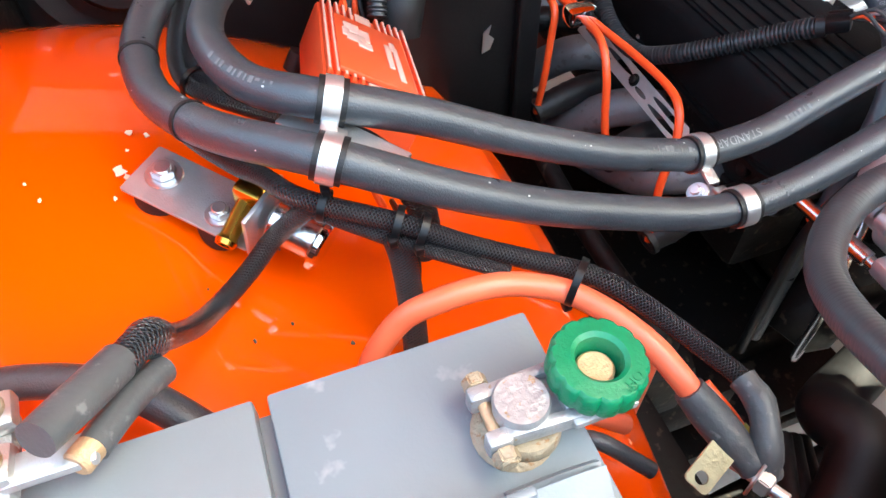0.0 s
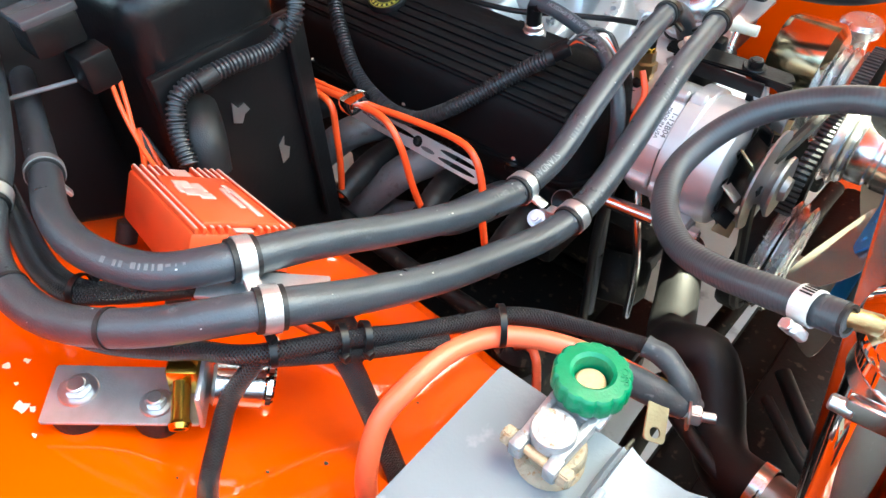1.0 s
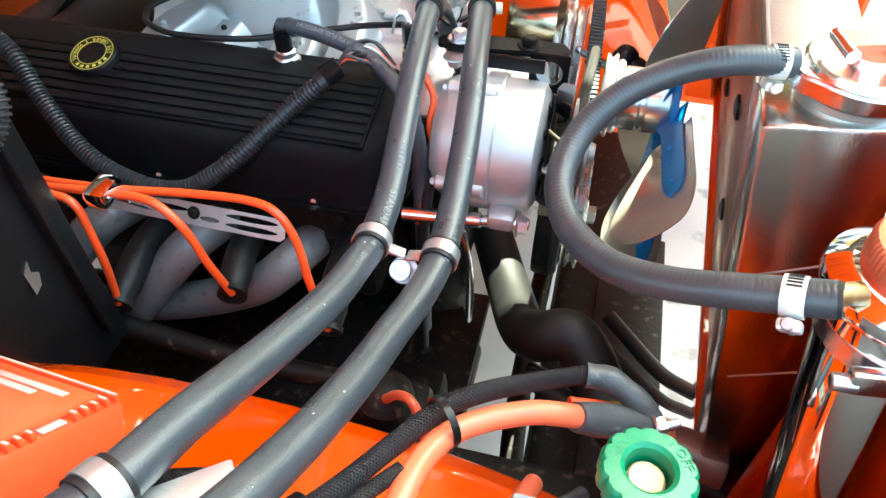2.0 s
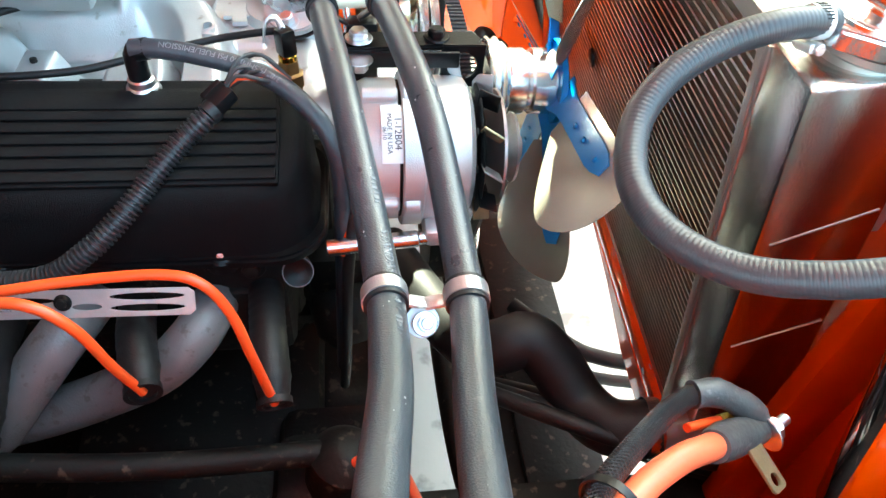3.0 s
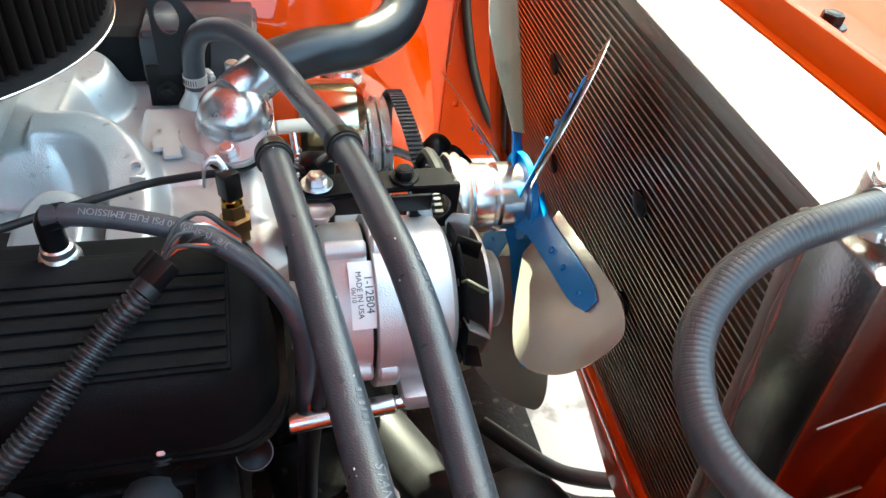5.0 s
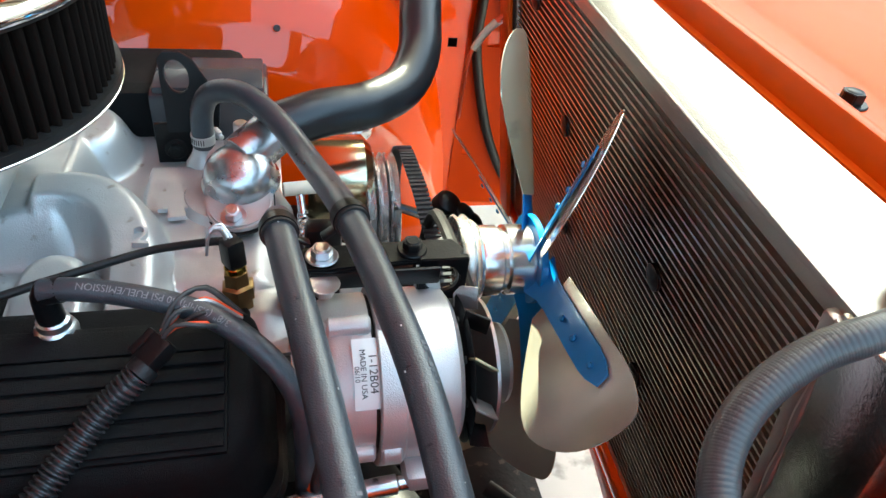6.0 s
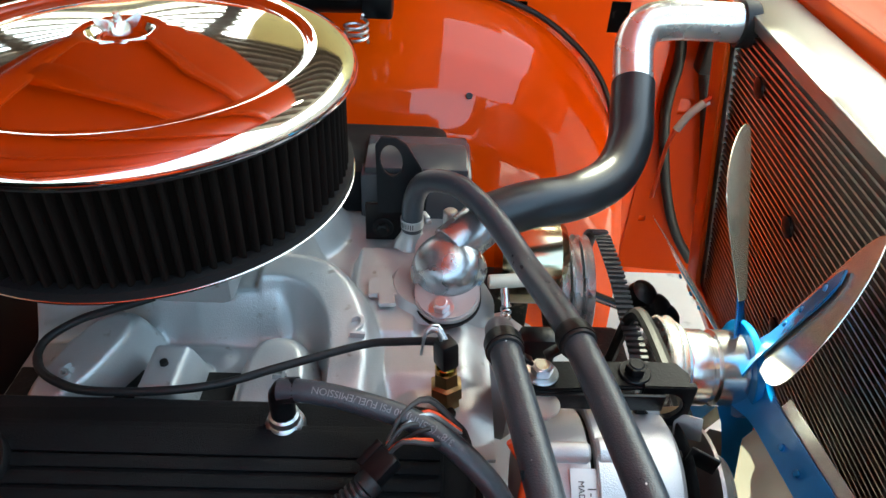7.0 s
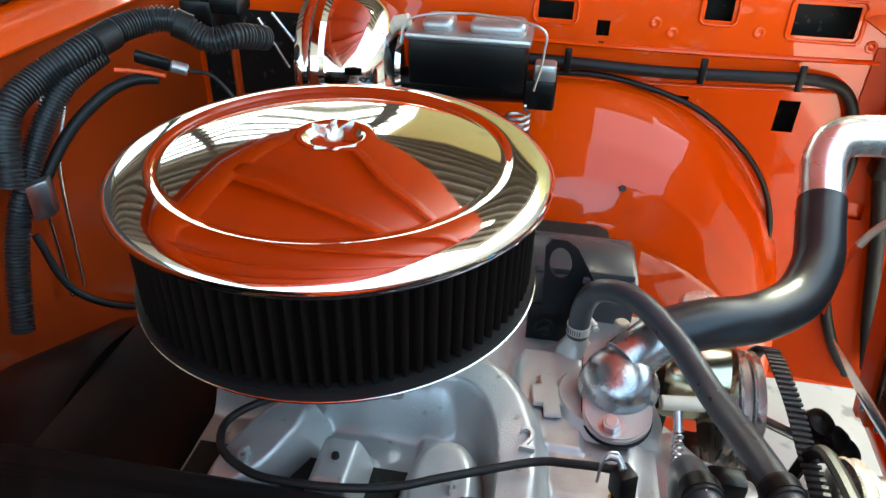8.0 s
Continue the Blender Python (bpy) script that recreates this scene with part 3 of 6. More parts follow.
part("greenhouse", box((2.0, 1.5, 0.5), (-2.35, -0.05, 1.17), 0.16, None, None, 4), MARKER, body)
part("roof_panel", box((1.5, 1.36, 0.05), (-2.4, -0.05, 1.43), 0.02), ORANGE, body)
# ---- engine ----
RIM_Z = 1.0
ac = thing("air_cleaner", "round chrome open-element air cleaner on the carburettor", "air cleaner", Matrix.Translation((0, 0, 0)))
part("lid", lathe([(0, 1.0165), (0.018, 1.0165), (0.021, 1.018), (0.023, 1.0235), (0.026, 1.0248), (0.034, 1.0238), (0.09, 1.0165), (0.134, 1.0098), (0.138, 1.0082), (0.14, 1.0095), (0.143, 1.0118), (0.147, 1.0122), (0.165, 1.0085), (0.174, 1.0045), (0.1785, 0.9995), (0.179, 0.9945), (0.1765, 0.992), (0.174, 0.994), (0.172, 0.999), (0.13, 1.003), (0, 1.012)], 160), CHROME, ac, "polished chrome lid", 60)
part("filter_base", lathe([(0.06, 0.894), (0.12, 0.892), (0.17, 0.8968), (0.1728, 0.8985), (0.1732, 0.9), (0.172, 0.9008), (0.17, 0.9003), (0.12, 0.898), (0.06, 0.899)], 128, None, None, True), STEEL, ac)
N = 94
part("filter_element", lathe([(0.152, 0.902), (0.1615, 0.902), (0.1615, 0.997), (0.152, 0.997)], 96, None, None, True), FILTER, ac, "dark brown pleated cotton filter", 30)
ridge = bmesh.new()
cols = [[ridge.verts.new((0.1612 + 0.0066 * math.sin(math.pi * k / 6), -0.003 * math.cos(math.pi * k / 6), h)) for k in range(7)] for h in (0.903, 0.996)]
for k in range(6):
    ridge.faces.new((cols[0][k], cols[0][k + 1], cols[1][k + 1], cols[1][k]))
pleat = part("pleat", ridge, FILTER_RIDGE, ac, "", 80)
for k in range(1, N):
    other = new("pleat", pleat.data)
    other.parent = ac
    other.rotation_euler = (0, 0, math.tau * k / N)
b = lathe([(0.1505, 0.902), (0.1505, 0.997)], 64)
part("filter_core", b, RUBBER_MATT, ac)
for h in (0.904, 0.992):
    part("filter_seal", lathe([(0.15, h - 0.004), (0.1725, h - 0.004), (0.1725, h + 0.004), (0.15, h + 0.004)], 96, None, None, True), RUBBER_MATT, ac)
nut = bmesh.new()
lathe([(0, 1.0215), (0.009, 1.0215), (0.008, 1.027), (0.006, 1.031), (0, 1.031)], 20, None, nut)
for s in (1, -1):
    plate([(0.004, 0), (0.012, 0.003), (0.017, 0.01), (0.0165, 0.014), (0.012, 0.012), (0.004, 0.008)], 0.003, Matrix.Translation((0, 0, 1.022)) @ Matrix.Rotation(radians(35 if s > 0 else 215), 4, "Z") @ Matrix.Rotation(radians(90), 4, "X"), 0.0008, (), nut)
rod((0, 0, 1.02), (0, 0, 1.037), 0.003, 12, 0.0006, nut)
part("wing_nut", nut, STEEL, ac, "steel wing nut on the stud")
part("carburettor_neck", lathe([(0.055, 0.84), (0.06, 0.85), (0.064, 0.9), (0.06, 0.904)], 40), CASTALU, ac)

block = thing("engine_block", "black painted engine block and heads", "engine")
part("block", box((0.52, 0.3, 0.3), (-0.01, 0, 0.52), 0.02), GREASY_SHADE, block)
part("rear_valley", box((0.16, 0.3, 0.08), (-0.2, 0, 0.7), 0.02), BLACK, block)
part("bell_housing", lathe([(0, 0), (0.19, 0), (0.19, 0.03), (0.12, 0.16), (0, 0.16)], 40, frame_of((-0.28, 0, 0.55), (-1, 0, 0))), BLACK, block)
head = thing("cylinder_head", "black iron cylinder head with plugs and bosses", "cylinder head")
TILT_R = basis((-0.02, -0.235, 0.69), (1, 0, 0), (0, -math.cos(radians(35)), -math.sin(radians(35))), (0, -math.sin(radians(35)), math.cos(radians(35))))
part("casting", box((0.54, 0.17, 0.1), (-0.015, -0.2, 0.675), 0.012, Matrix.Rotation(0, 4, "X")), BLACK, head)
part("lower_face", box((0.535, 0.09, 0.14), (-0.015, -0.245, 0.61), 0.012), GREASY_SHADE, head)
PLUG_M = frame_of((0.262, -0.289, 0.668), (0.1, -0.8, 0.6))
part("core_plug", lathe([(0, 0.0015), (0.0105, 0.0015), (0.0125, 0.003), (0.0138, 0.003), (0.0138, -0.02), (0, -0.02)], 28, PLUG_M), BLACK, head, "black painted core plug")
part("plug_rim", lathe([(0.0138, 0.001), (0.0148, 0.001), (0.0148, 0.0026), (0.0138, 0.0026)], 28, PLUG_M, None, True), HEADER, head)
for x in (-0.2, -0.06, 0.08, 0.22):
    part("head_bolt", bolt(frame_of((x, -0.287, 0.675), (0, -1, 0.2)), 0.009, 0.008), GREASY_SHADE, head)
part("casting_left", box((0.54, 0.17, 0.1), (-0.015, 0.2, 0.675), 0.012), BLACK, head)

# valve cover: flange, sloped body, finned panel
cover = thing("valve_cover", "black wrinkle valve cover with milled fins", "valve cover")
b = bmesh.new()
rows = []
for t, inset, rad in ((0, 0, 0.055), (0.25, 0.003, 0.055), (0.7, 0.006, 0.052), (0.88, 0.009, 0.05), (0.96, 0.013, 0.047), (1.0, 0.019, 0.042)):
    ring = []
    for x, y in round_rect(0.572 - 2 * inset, 0.162 - 2 * inset, rad, 8):
        wy = y - 0.229
        top = 0.781 + (min(wy, -0.19) + 0.294) * 0.27 - max(0, wy + 0.19) * 0.5
        ring.append(b.verts.new((x - 0.0, wy, 0.713 + t * (top - 0.713))))
    rows.append(ring)
for p, q in zip(rows, rows[1:]):
    for k in range(len(p)):
        b.faces.new((p[k], p[(k + 1) % len(p)], q[(k + 1) % len(p)], q[k]))
b.faces.new(rows[0])
b.faces.new(rows[-1])
part("body", b, WRINKLE, cover, "", 40)
part("flange", plate(round_rect(0.585, 0.175, 0.05, 8), 0.012, basis((-0.0, -0.228, 0.703), (1, 0, 0), (0, 1, 0), (0, 0, 1)), 0.003), BLACK, cover)
slope = basis((0.0, -0.24, 0.7965), (1, 0, 0), (0, 0.9655, 0.26), (0, -0.26, 0.9655))
panel = part("fin_panel", box((0.51, 0.1, 0.006), (-0.0, -0.005, -0.001), 0.0015, slope), WRINKLE, cover)
for k in range(6):
    part("fin", box((0.506, 0.0095, 0.0032), (-0.0, -0.047 + 0.0122 * k, 0.0036), 0.0012, slope), WRINKLE, panel)
part("upper_fin", box((0.506, 0.02, 0.0032), (-0.0, 0.03, 0.0036), 0.0012, slope), WRINKLE, panel)
for x in (0.2, 0.02, -0.16):
    part("bolt_boss", lathe([(0, -0.012), (0.015, -0.012), (0.015, 0.0), (0.012, 0.003), (0, 0.003)], 24, Matrix.Translation((x, -0.302, 0.7105))), BLACK, cover)
    part("cover_bolt", bolt(frame_of((x, -0.307, 0.7125), (0, -0.5, 0.85)), 0.0036, 0.005, False), ZINC, cover)
cover2 = thing("valve_cover", "black valve cover on the far bank", "valve cover")
part("body", box((0.53, 0.13, 0.09), (0.0, 0.235, 0.76), 0.02), WRINKLE, cover2)
cap = thing("oil_filler_cap", "black oil filler cap with a yellow printed ring", "oil cap", frame_of((-0.07, -0.23, 0.788), (0, -0.28, 0.96)))
part("cap", lathe([(0, 0), (0.02, 0), (0.022, 0.004), (0.027, 0.006), (0.028, 0.02), (0.026, 0.023), (0, 0.023)], 36), PLASTIC, cap)
for r0, r1 in ((0.0155, 0.0162), (0.0228, 0.0235)):
    part("print_ring", lathe([(r0, 0.0231), (r1, 0.0231), (r1, 0.0234), (r0, 0.0234)], 48, None, None, True), YELLOW, cap, "thin yellow printed ring")
for k, letter in enumerate("SEE OWNER'S MANUAL"):
    if letter != " ":
        a = radians(12 + 12.2 * k)
        out = Vector((math.cos(a), math.sin(a), 0))
        part("print_letter", words(letter, 0.0062, basis(out * 0.0195 + Vector((0, 0, 0.0232)), Vector((-out.y, out.x, 0)), -out, (0, 0, 1)), 0.0001), YELLOW, cap, "yellow printed letter")
for k in range(6):
    part("print_bar", box((0.0035, 0.0035, 0.0003), (0.0195, 0, 0.0233), 0, Matrix.Rotation(radians(243 + 20 * k), 4, "Z")), YELLOW, cap)

# intake manifold
intake = thing("intake_manifold", "cast aluminium dual-plane intake manifold with raised runner numbers", "intake manifold")


def step(a, b, t):
    t = min(1.0, max(0.0, (t - a) / (b - a)))
    return t * t * (3 - 2 * t)


def pad(x, y, x0, x1, y0, y1, w):
    return step(x0 - w / 2, x0 + w / 2, x) * step(-x1 - w / 2, -x1 + w / 2, -x) * step(y0 - w / 2, y0 + w / 2, y) * step(-y1 - w / 2, -y1 + w / 2, -y)


def manifold_top(x, y):
    """The casting's upper face: plenum, runner lobes and bosses blended into one another."""
    crown = 0.818 + 0.21 * min(0.0, y) - 0.1 * max(0.0, y)
    hs = [0.742 + (crown - 0.012 - 0.742) * pad(x, y, -0.13, 0.12, -0.05, 0.13, 0.04)]
    e = (abs((x - 0.108) / 0.104)) ** 2.3 + (abs((y + 0.125) / 0.16)) ** 2.3
    lobe = (crown - 0.742) * (1 - step(0.5, 1.18, e)) * step(0.058, 0.09, x)
    e = (abs((x - 0.102) / 0.054)) ** 2.4 + (abs((y + 0.13) / 0.097)) ** 2.4
    hs.append(0.742 + lobe - 0.05 * (1 - step(0.6, 1.2, e)))
    e = (abs((x - 0.115) / 0.036)) ** 2.6 + (abs((y + 0.15) / 0.08)) ** 2.6
    hs.append(0.742 + (0.046 + 0.16 * (y + 0.15)) * (1 - step(0.25, 1.5, e)))
    hs.append(0.742 + 0.05 * pad(x, y, 0.002, 0.048, -0.156, -0.09, 0.024))
    e = (abs((x + 0.05 - 0.45 * (y + 0.13)) / 0.03)) ** 2.3 + (abs((y + 0.115) / 0.062)) ** 2.3
    hs.append(0.742 + (0.05 + 0.2 * (y + 0.13)) * (1 - step(0.3, 1.4, e)))
    hs.append(0.742 + 0.012 * pad(x, y, -0.1, 0.07, -0.09, -0.06, 0.03))
    for cx in (-0.16, -0.02, 0.1):
        e = ((x - cx) / 0.045) ** 2 + ((y - 0.13) / 0.06) ** 2
        hs.append(0.748 + 0.045 * (1 - step(0.3, 1.4, e)))
    hs.append(0.742 + 0.02 * pad(x, y, 0.21, 0.3, -0.16, 0.0, 0.05))
    hs.append(0.748 + 0.022 * pad(x, y, 0.19, 0.29, -0.12, 0.1, 0.04))
    hs.append(0.742 + 0.033 * pad(x, y, 0.165, 0.236, -0.065, 0.075, 0.016))
    top = max(hs)
    soft = top + 0.004 * math.log(sum(math.exp((h - top) / 0.004) for h in hs) / len(hs) * 1.0 + 0.0) * 0.35
    return Vector((x, y, soft + 0.0006 * noise.noise((x * 60, y * 60, 0))))


part("casting", sheet(manifold_top, lin(-0.118, 0.3, 230), lin(-0.178, 0.178, 190), 0.004), CASTALU, intake, "", 50)
part("carburettor_pad", box((0.15, 0.15, 0.05), (0, 0, 0.835), 0.01), CASTALU, intake)
part("front_neck", lathe([(0.062, 0.72), (0.06, 0.75), (0.052, 0.765), (0.046, 0.774), (0.042, 0.78), (0, 0.78)], 40, Matrix.Translation((0.25, 0.006, 0))), CASTALU, intake)
for txt, x, y, s in (("2", 0.181, -0.083, 0.03), ("4", 0.122, -0.132, 0.026), ("6", -0.05, -0.135, 0.022)):
    at = manifold_top(x, y)
    z = Vector((0.12, -0.2, 1)).normalized()
    ex = Vector((1, 0.02, -0.12)).normalized()
    part("runner_number", words(txt, s, basis(at + z * 0.003, ex, z.cross(ex), z), 0.0035), CASTALU, intake)
part("boss_plug", lathe([(0, 0.001), (0.0025, 0.001), (0.0032, 0.0005), (0.0034, -0.003)], 18, Matrix.Translation(manifold_top(0.025, -0.122) + Vector((0, 0, 0.003)))), GREASY_SHADE, intake)
part("oily_floor", box((0.2, 0.078, 0.006), (-0.012, -0.138, 0.7525), 0.0015), GREASY_SHADE, intake, "oil-stained flange")
crossmark = plate([(-0.007, -0.027), (0.009, -0.027), (0.008, -0.014), (0.0175, -0.013), (0.016, 0.012), (0.007, 0.011), (0.006, 0.028), (-0.009, 0.027), (-0.0085, 0.013), (-0.0175, 0.013), (-0.0165, -0.013), (-0.0075, -0.013)], 0.0045, basis(manifold_top(0.2, -0.002) + Vector((0, 0, 0.0025)), (1, 0.08, 0), (-0.08, 1, 0), (0, 0, 1)), 0.0008)
part("casting_mark", crossmark, CASTALU, intake)
for x, y in ((0.26, -0.142), (0.2, -0.15), (0.06, -0.165), (-0.1, -0.16)):
    part("intake_bolt", bolt(Matrix.Translation((x, y, 0.752)), 0.008, 0.008), GREASY_SHADE, intake)

# thermostat housing
th = thing("thermostat_housing", "polished aluminium thermostat housing with two bolts", "thermostat housing")
fl = frame_of((0.26, 0.004, 0.788), (-0.1, -0.28, 1), (0, 1, 0))
part("gasket", plate([(x * 1.03, y * 1.03) for x, y in round_rect(0.062, 0.114, 0.03, 8)], 0.002, fl), RUBBER_MATT, th)
part("flange", plate(round_rect(0.062, 0.114, 0.03, 8), 0.009, fl @ Matrix.Translation((0, 0, 0.002)), 0.002), CASTALU, th)
part("dome", lathe([(0.0375, 0), (0.0368, 0.003), (0.0345, 0.006), (0.0338, 0.009)] + [(0.0335 * math.cos(a), 0.0095 + 0.0245 * math.sin(a)) for a in lin(0.05, math.pi / 2, 14)], 56, fl @ Matrix.Translation((0.002, 0.004, 0.006))), HOUSING, th, "", 80)
part("neck", rod((0.262, 0.016, 0.812), (0.305, 0.051, 0.832), 0.0235, 40, 0.001), HOUSING, th)
part("neck_bead", rod((0.293, 0.043, 0.831), (0.3, 0.048, 0.833), 0.0275, 36, 0.002), RUBBER_MATT, th)
for p in ((0.2545, -0.04, 0.785), (0.268, 0.046, 0.811)):
    part("bolt", bolt(frame_of(p, (-0.1, -0.28, 1)), 0.0085, 0.009), ZINC, th)

part("stud", rod((0.262, 0.058, 0.79), (0.2622, 0.06, 0.828), 0.0075, 24, 0.0015), ZINC, th, "tall bright bolt head")

sensor = thing("temperature_sensor", "brass coolant sensor with a black connector", "sensor")
ax = Vector((-0.06, 0.1, 1)).normalized()
p0 = Vector((0.26, -0.128, 0.757))
part("brass_body", lathe([(0.012, 0), (0.012, 0.01), (0.0145, 0.011), (0.0145, 0.022), (0.011, 0.024), (0.0105, 0.036), (0.008, 0.037)], 6, frame_of(p0, ax)), DULLBRASS, sensor)
part("collar", rod(p0 + ax * 0.034, p0 + ax * 0.042, 0.009, 20, 0.001), BRASS, sensor)
part("connector", box((0.016, 0.018, 0.026), (0, 0, 0.055), 0.003, frame_of(p0, ax)), PLASTIC, sensor)
for k in range(3):
    part("wire", tube([p0 + ax * 0.064 + Vector((0.003 * k - 0.003, 0, 0)), p0 + ax * 0.076 + Vector((-0.006, 0.004 * k, 0)), p0 + ax * 0.07 + Vector((-0.016, 0.004, 0.002 * k)), p0 + ax * 0.054 + Vector((-0.02, -0.002, 0))], 0.0013, 8), (ZINC, WHITE, ZINC)[k], sensor)
part("lead", tube([(0.256, -0.121, 0.822), (0.243, -0.117, 0.819), (0.215, -0.112, 0.812), (0.187, -0.111, 0.806), (0.124, -0.134, 0.802), (0.082, -0.15, 0.799), (0.041, -0.158, 0.798), (0.0, -0.16, 0.797), (-0.034, -0.157, 0.797), (-0.066, -0.139, 0.797), (-0.074, -0.113, 0.8), (-0.052, -0.091, 0.806), (-0.014, -0.077, 0.812), (0.026, -0.062, 0.818)], 0.0036, 10), RUBBER_MATT, sensor, "black lead over the manifold")

# alternator
AY, AZ, AR = -0.212, 0.752, 0.067
alt = thing("alternator", "cast aluminium alternator with a printed label", "alternator", frame_of((0.312, AY, AZ), (1, 0, 0)))
part("rear_case", lathe([(0, 0), (0.04, 0), (0.056, 0.003), (AR - 0.005, 0.01), (AR - 0.001, 0.018), (AR - 0.001, 0.0445), (0, 0.0445)], 56), ALTALU, alt)
part("stator_ring", lathe([(AR - 0.01, 0.044), (AR - 0.003, 0.044), (AR - 0.003, 0.048), (AR - 0.01, 0.048)], 48, None, None, True), GREASY_SHADE, alt)
part("front_case", lathe([(0, 0.0475), (AR + 0.004, 0.0475), (AR + 0.0052, 0.0487), (AR + 0.0052, 0.0655), (AR + 0.004, 0.067), (AR + 0.0012, 0.0675), (AR + 0.0012, 0.1), (AR - 0.001, 0.1075), (AR - 0.008, 0.1125), (0.03, 0.115), (0, 0.115)], 56), ALTALU, alt)
for k in range(4):
    a = radians(98 + 90 * k)
    at = Vector((AR * math.cos(a), AR * math.sin(a), 0))
    part("bolt_boss", rod(at + Vector((0, 0, 0.012)), at + Vector((0, 0, 0.0445)), 0.0075, 20, 0.002), ALTALU, alt)
    part("case_lug", rod(at + Vector((0, 0, 0.048)), at + Vector((0, 0, 0.064)), 0.0105, 20, 0.002), ALTALU, alt)
    part("through_bolt", bolt(frame_of(at + Vector((0, 0, 0.012)), (0, 0, -1)), 0.0042, 0.004, False), ZINC, alt)
for k in range(10):
    a = math.tau * (k + 0.5) / 10
    part("vent", box((0.02, 0.006, 0.002), (0.046, 0, 0.1149), 0.0008, Matrix.Rotation(a, 4, "Z")), GREASY_SHADE, alt)
part("fan_disc", lathe([(0, 0.119), (0.06, 0.119), (0.062, 0.12), (0.06, 0.121), (0, 0.121)], 40), BLACK, alt)
for k in range(11):
    m = Matrix.Rotation(math.tau * k / 11, 4, "Z") @ Matrix.Translation((0.06, 0, 0.127)) @ Matrix.Rotation(radians(58), 4, "X")
    part("fan_blade", box((0.019, 0.021, 0.0022), (0, 0, 0), 0.001, m), (PALEBRASS if k % 3 == 1 else DULLSTEEL if k % 3 == 2 else BLACK), alt)
part("pulley", lathe([(0.01, 0.126), (0.05, 0.138), (0.0555, 0.139), (0.056, 0.1415), (0.034, 0.143), (0.024, 0.148), (0.034, 0.156), (0.033, 0.159), (0.014, 0.16), (0.012, 0.166), (0, 0.166)], 48), DULLSTEEL, alt)
part("ear", box((0.03, 0.035, 0.02), (0, 0, 0), 0.006, frame_of((0, 0, 0), (0, 0, 1)).inverted() @ alt.matrix_world.inverted() @ Matrix.Translation((0.395, -0.272, 0.705))), ALTALU, alt)
part("upper_ear", plate([(-0.014, 0), (0.014, 0), (0.008, 0.042), (0.005, 0.052), (-0.006, 0.052), (-0.008, 0.04)], 0.012, alt.matrix_world.inverted() @ basis((0.412, -0.17, 0.784), (1, 0, 0), (-0.1, 0.12, 1), (0, -1, 0.12)), 0.0025), ALTALU, alt)
pin = thing("alternator_bolt", "long bright alternator pivot bolt and spacer", "bolt")
part("spacer", rod((0.29, -0.288, 0.698), (0.375, -0.283, 0.702), 0.008, 24, 0.001), STEEL, pin)
part("shank", rod((0.375, -0.283, 0.702), (0.425, -0.28, 0.704), 0.006, 20, 0.001), STEEL, pin)
part("head", bolt(frame_of((0.412, -0.281, 0.703), (1, 0, 0)), 0.01, 0.009), ZINC, pin)
tag_m = basis((0.363, AY, AZ), (1, 0, 0), (0, 0, 1), (0, -1, 0))


def around_case(bm, r):
    """Wraps a flat drawing round the alternator's case: x along it, y up its side."""
    for v in bm.verts:
        a = v.co.y / r
        rr = r + v.co.z
        v.co = Vector((v.co.x, -rr * math.cos(a), rr * math.sin(a)))
    return bm


def label_part(name, bm, material, angle, label=""):
    around_case(bm, AR + 0.0012)
    bmesh.ops.transform(bm, matrix=alt.matrix_world.inverted() @ Matrix.Translation((0.356, AY, AZ)) @ Matrix.Rotation(radians(-angle), 4, "X"), verts=bm.verts[:])
    return part(name, bm, material, alt, label)


sq = sheet(lambda u, v: Vector((u, v, 0)), lin(-0.015, 0.015, 2), lin(-0.026, 0.026, 12))
label_part("label", sq, WHITE, 50, "white printed part label")
for txt, dx, s in (("7127-12", 0.008, 0.0105), ("1-12B04", -0.001, 0.0085), ("MADE IN USA", -0.008, 0.0058), ("06/10", -0.0125, 0.005)):
    label_part("label_text", words(txt, s, Matrix.Translation((dx, 0, 0.0004)) @ Matrix.Rotation(radians(-90), 4, "Z"), 0.0001), INK, 50)
brk = thing("alternator_bracket", "black steel alternator bracket with bolts", "bracket")
part("arm", plate([(0.302, -0.172), (0.312, -0.158), (0.36, -0.156), (0.405, -0.155), (0.43, -0.155), (0.438, -0.168), (0.432, -0.18), (0.38, -0.182), (0.33, -0.187), (0.305, -0.185)], 0.005, Matrix.Translation((0, 0, 0.838)), 0.0015), BLACK, brk)
part("end_loop", plate([(-0.034, -0.04), (0.004, -0.04), (0.006, -0.036), (0.006, 0.004), (-0.034, 0.004)], 0.006, basis((0.433, -0.176, 0.84), (1, 0, 0), (0, 0, 1), (0, -1, 0)), 0.001, [(-0.014, -0.018, 0.014, 0.014, 0)]), BLACK, brk)
part("web", box((0.1, 0.004, 0.016), (0.365, -0.186, 0.832), 0.0015), BLACK, brk)
part("foot", box((0.03, 0.02, 0.1), (0.33, -0.12, 0.785), 0.005), BLACK, brk)
part("bolt", bolt(Matrix.Translation((0.325, -0.172, 0.844)), 0.0085, 0.007), ZINC, brk)
part("nut", bolt(frame_of((0.325, -0.195, 0.838), (0, 0, -1)), 0.008, 0.009), ZINC, brk)
part("bolt", bolt(Matrix.Translation((0.395, -0.168, 0.8435)), 0.008, 0.007), BLACK, brk)

# headers, plugs and leads
hd = thing("exhaust_header", "grey painted exhaust header tubes", "exhaust header")
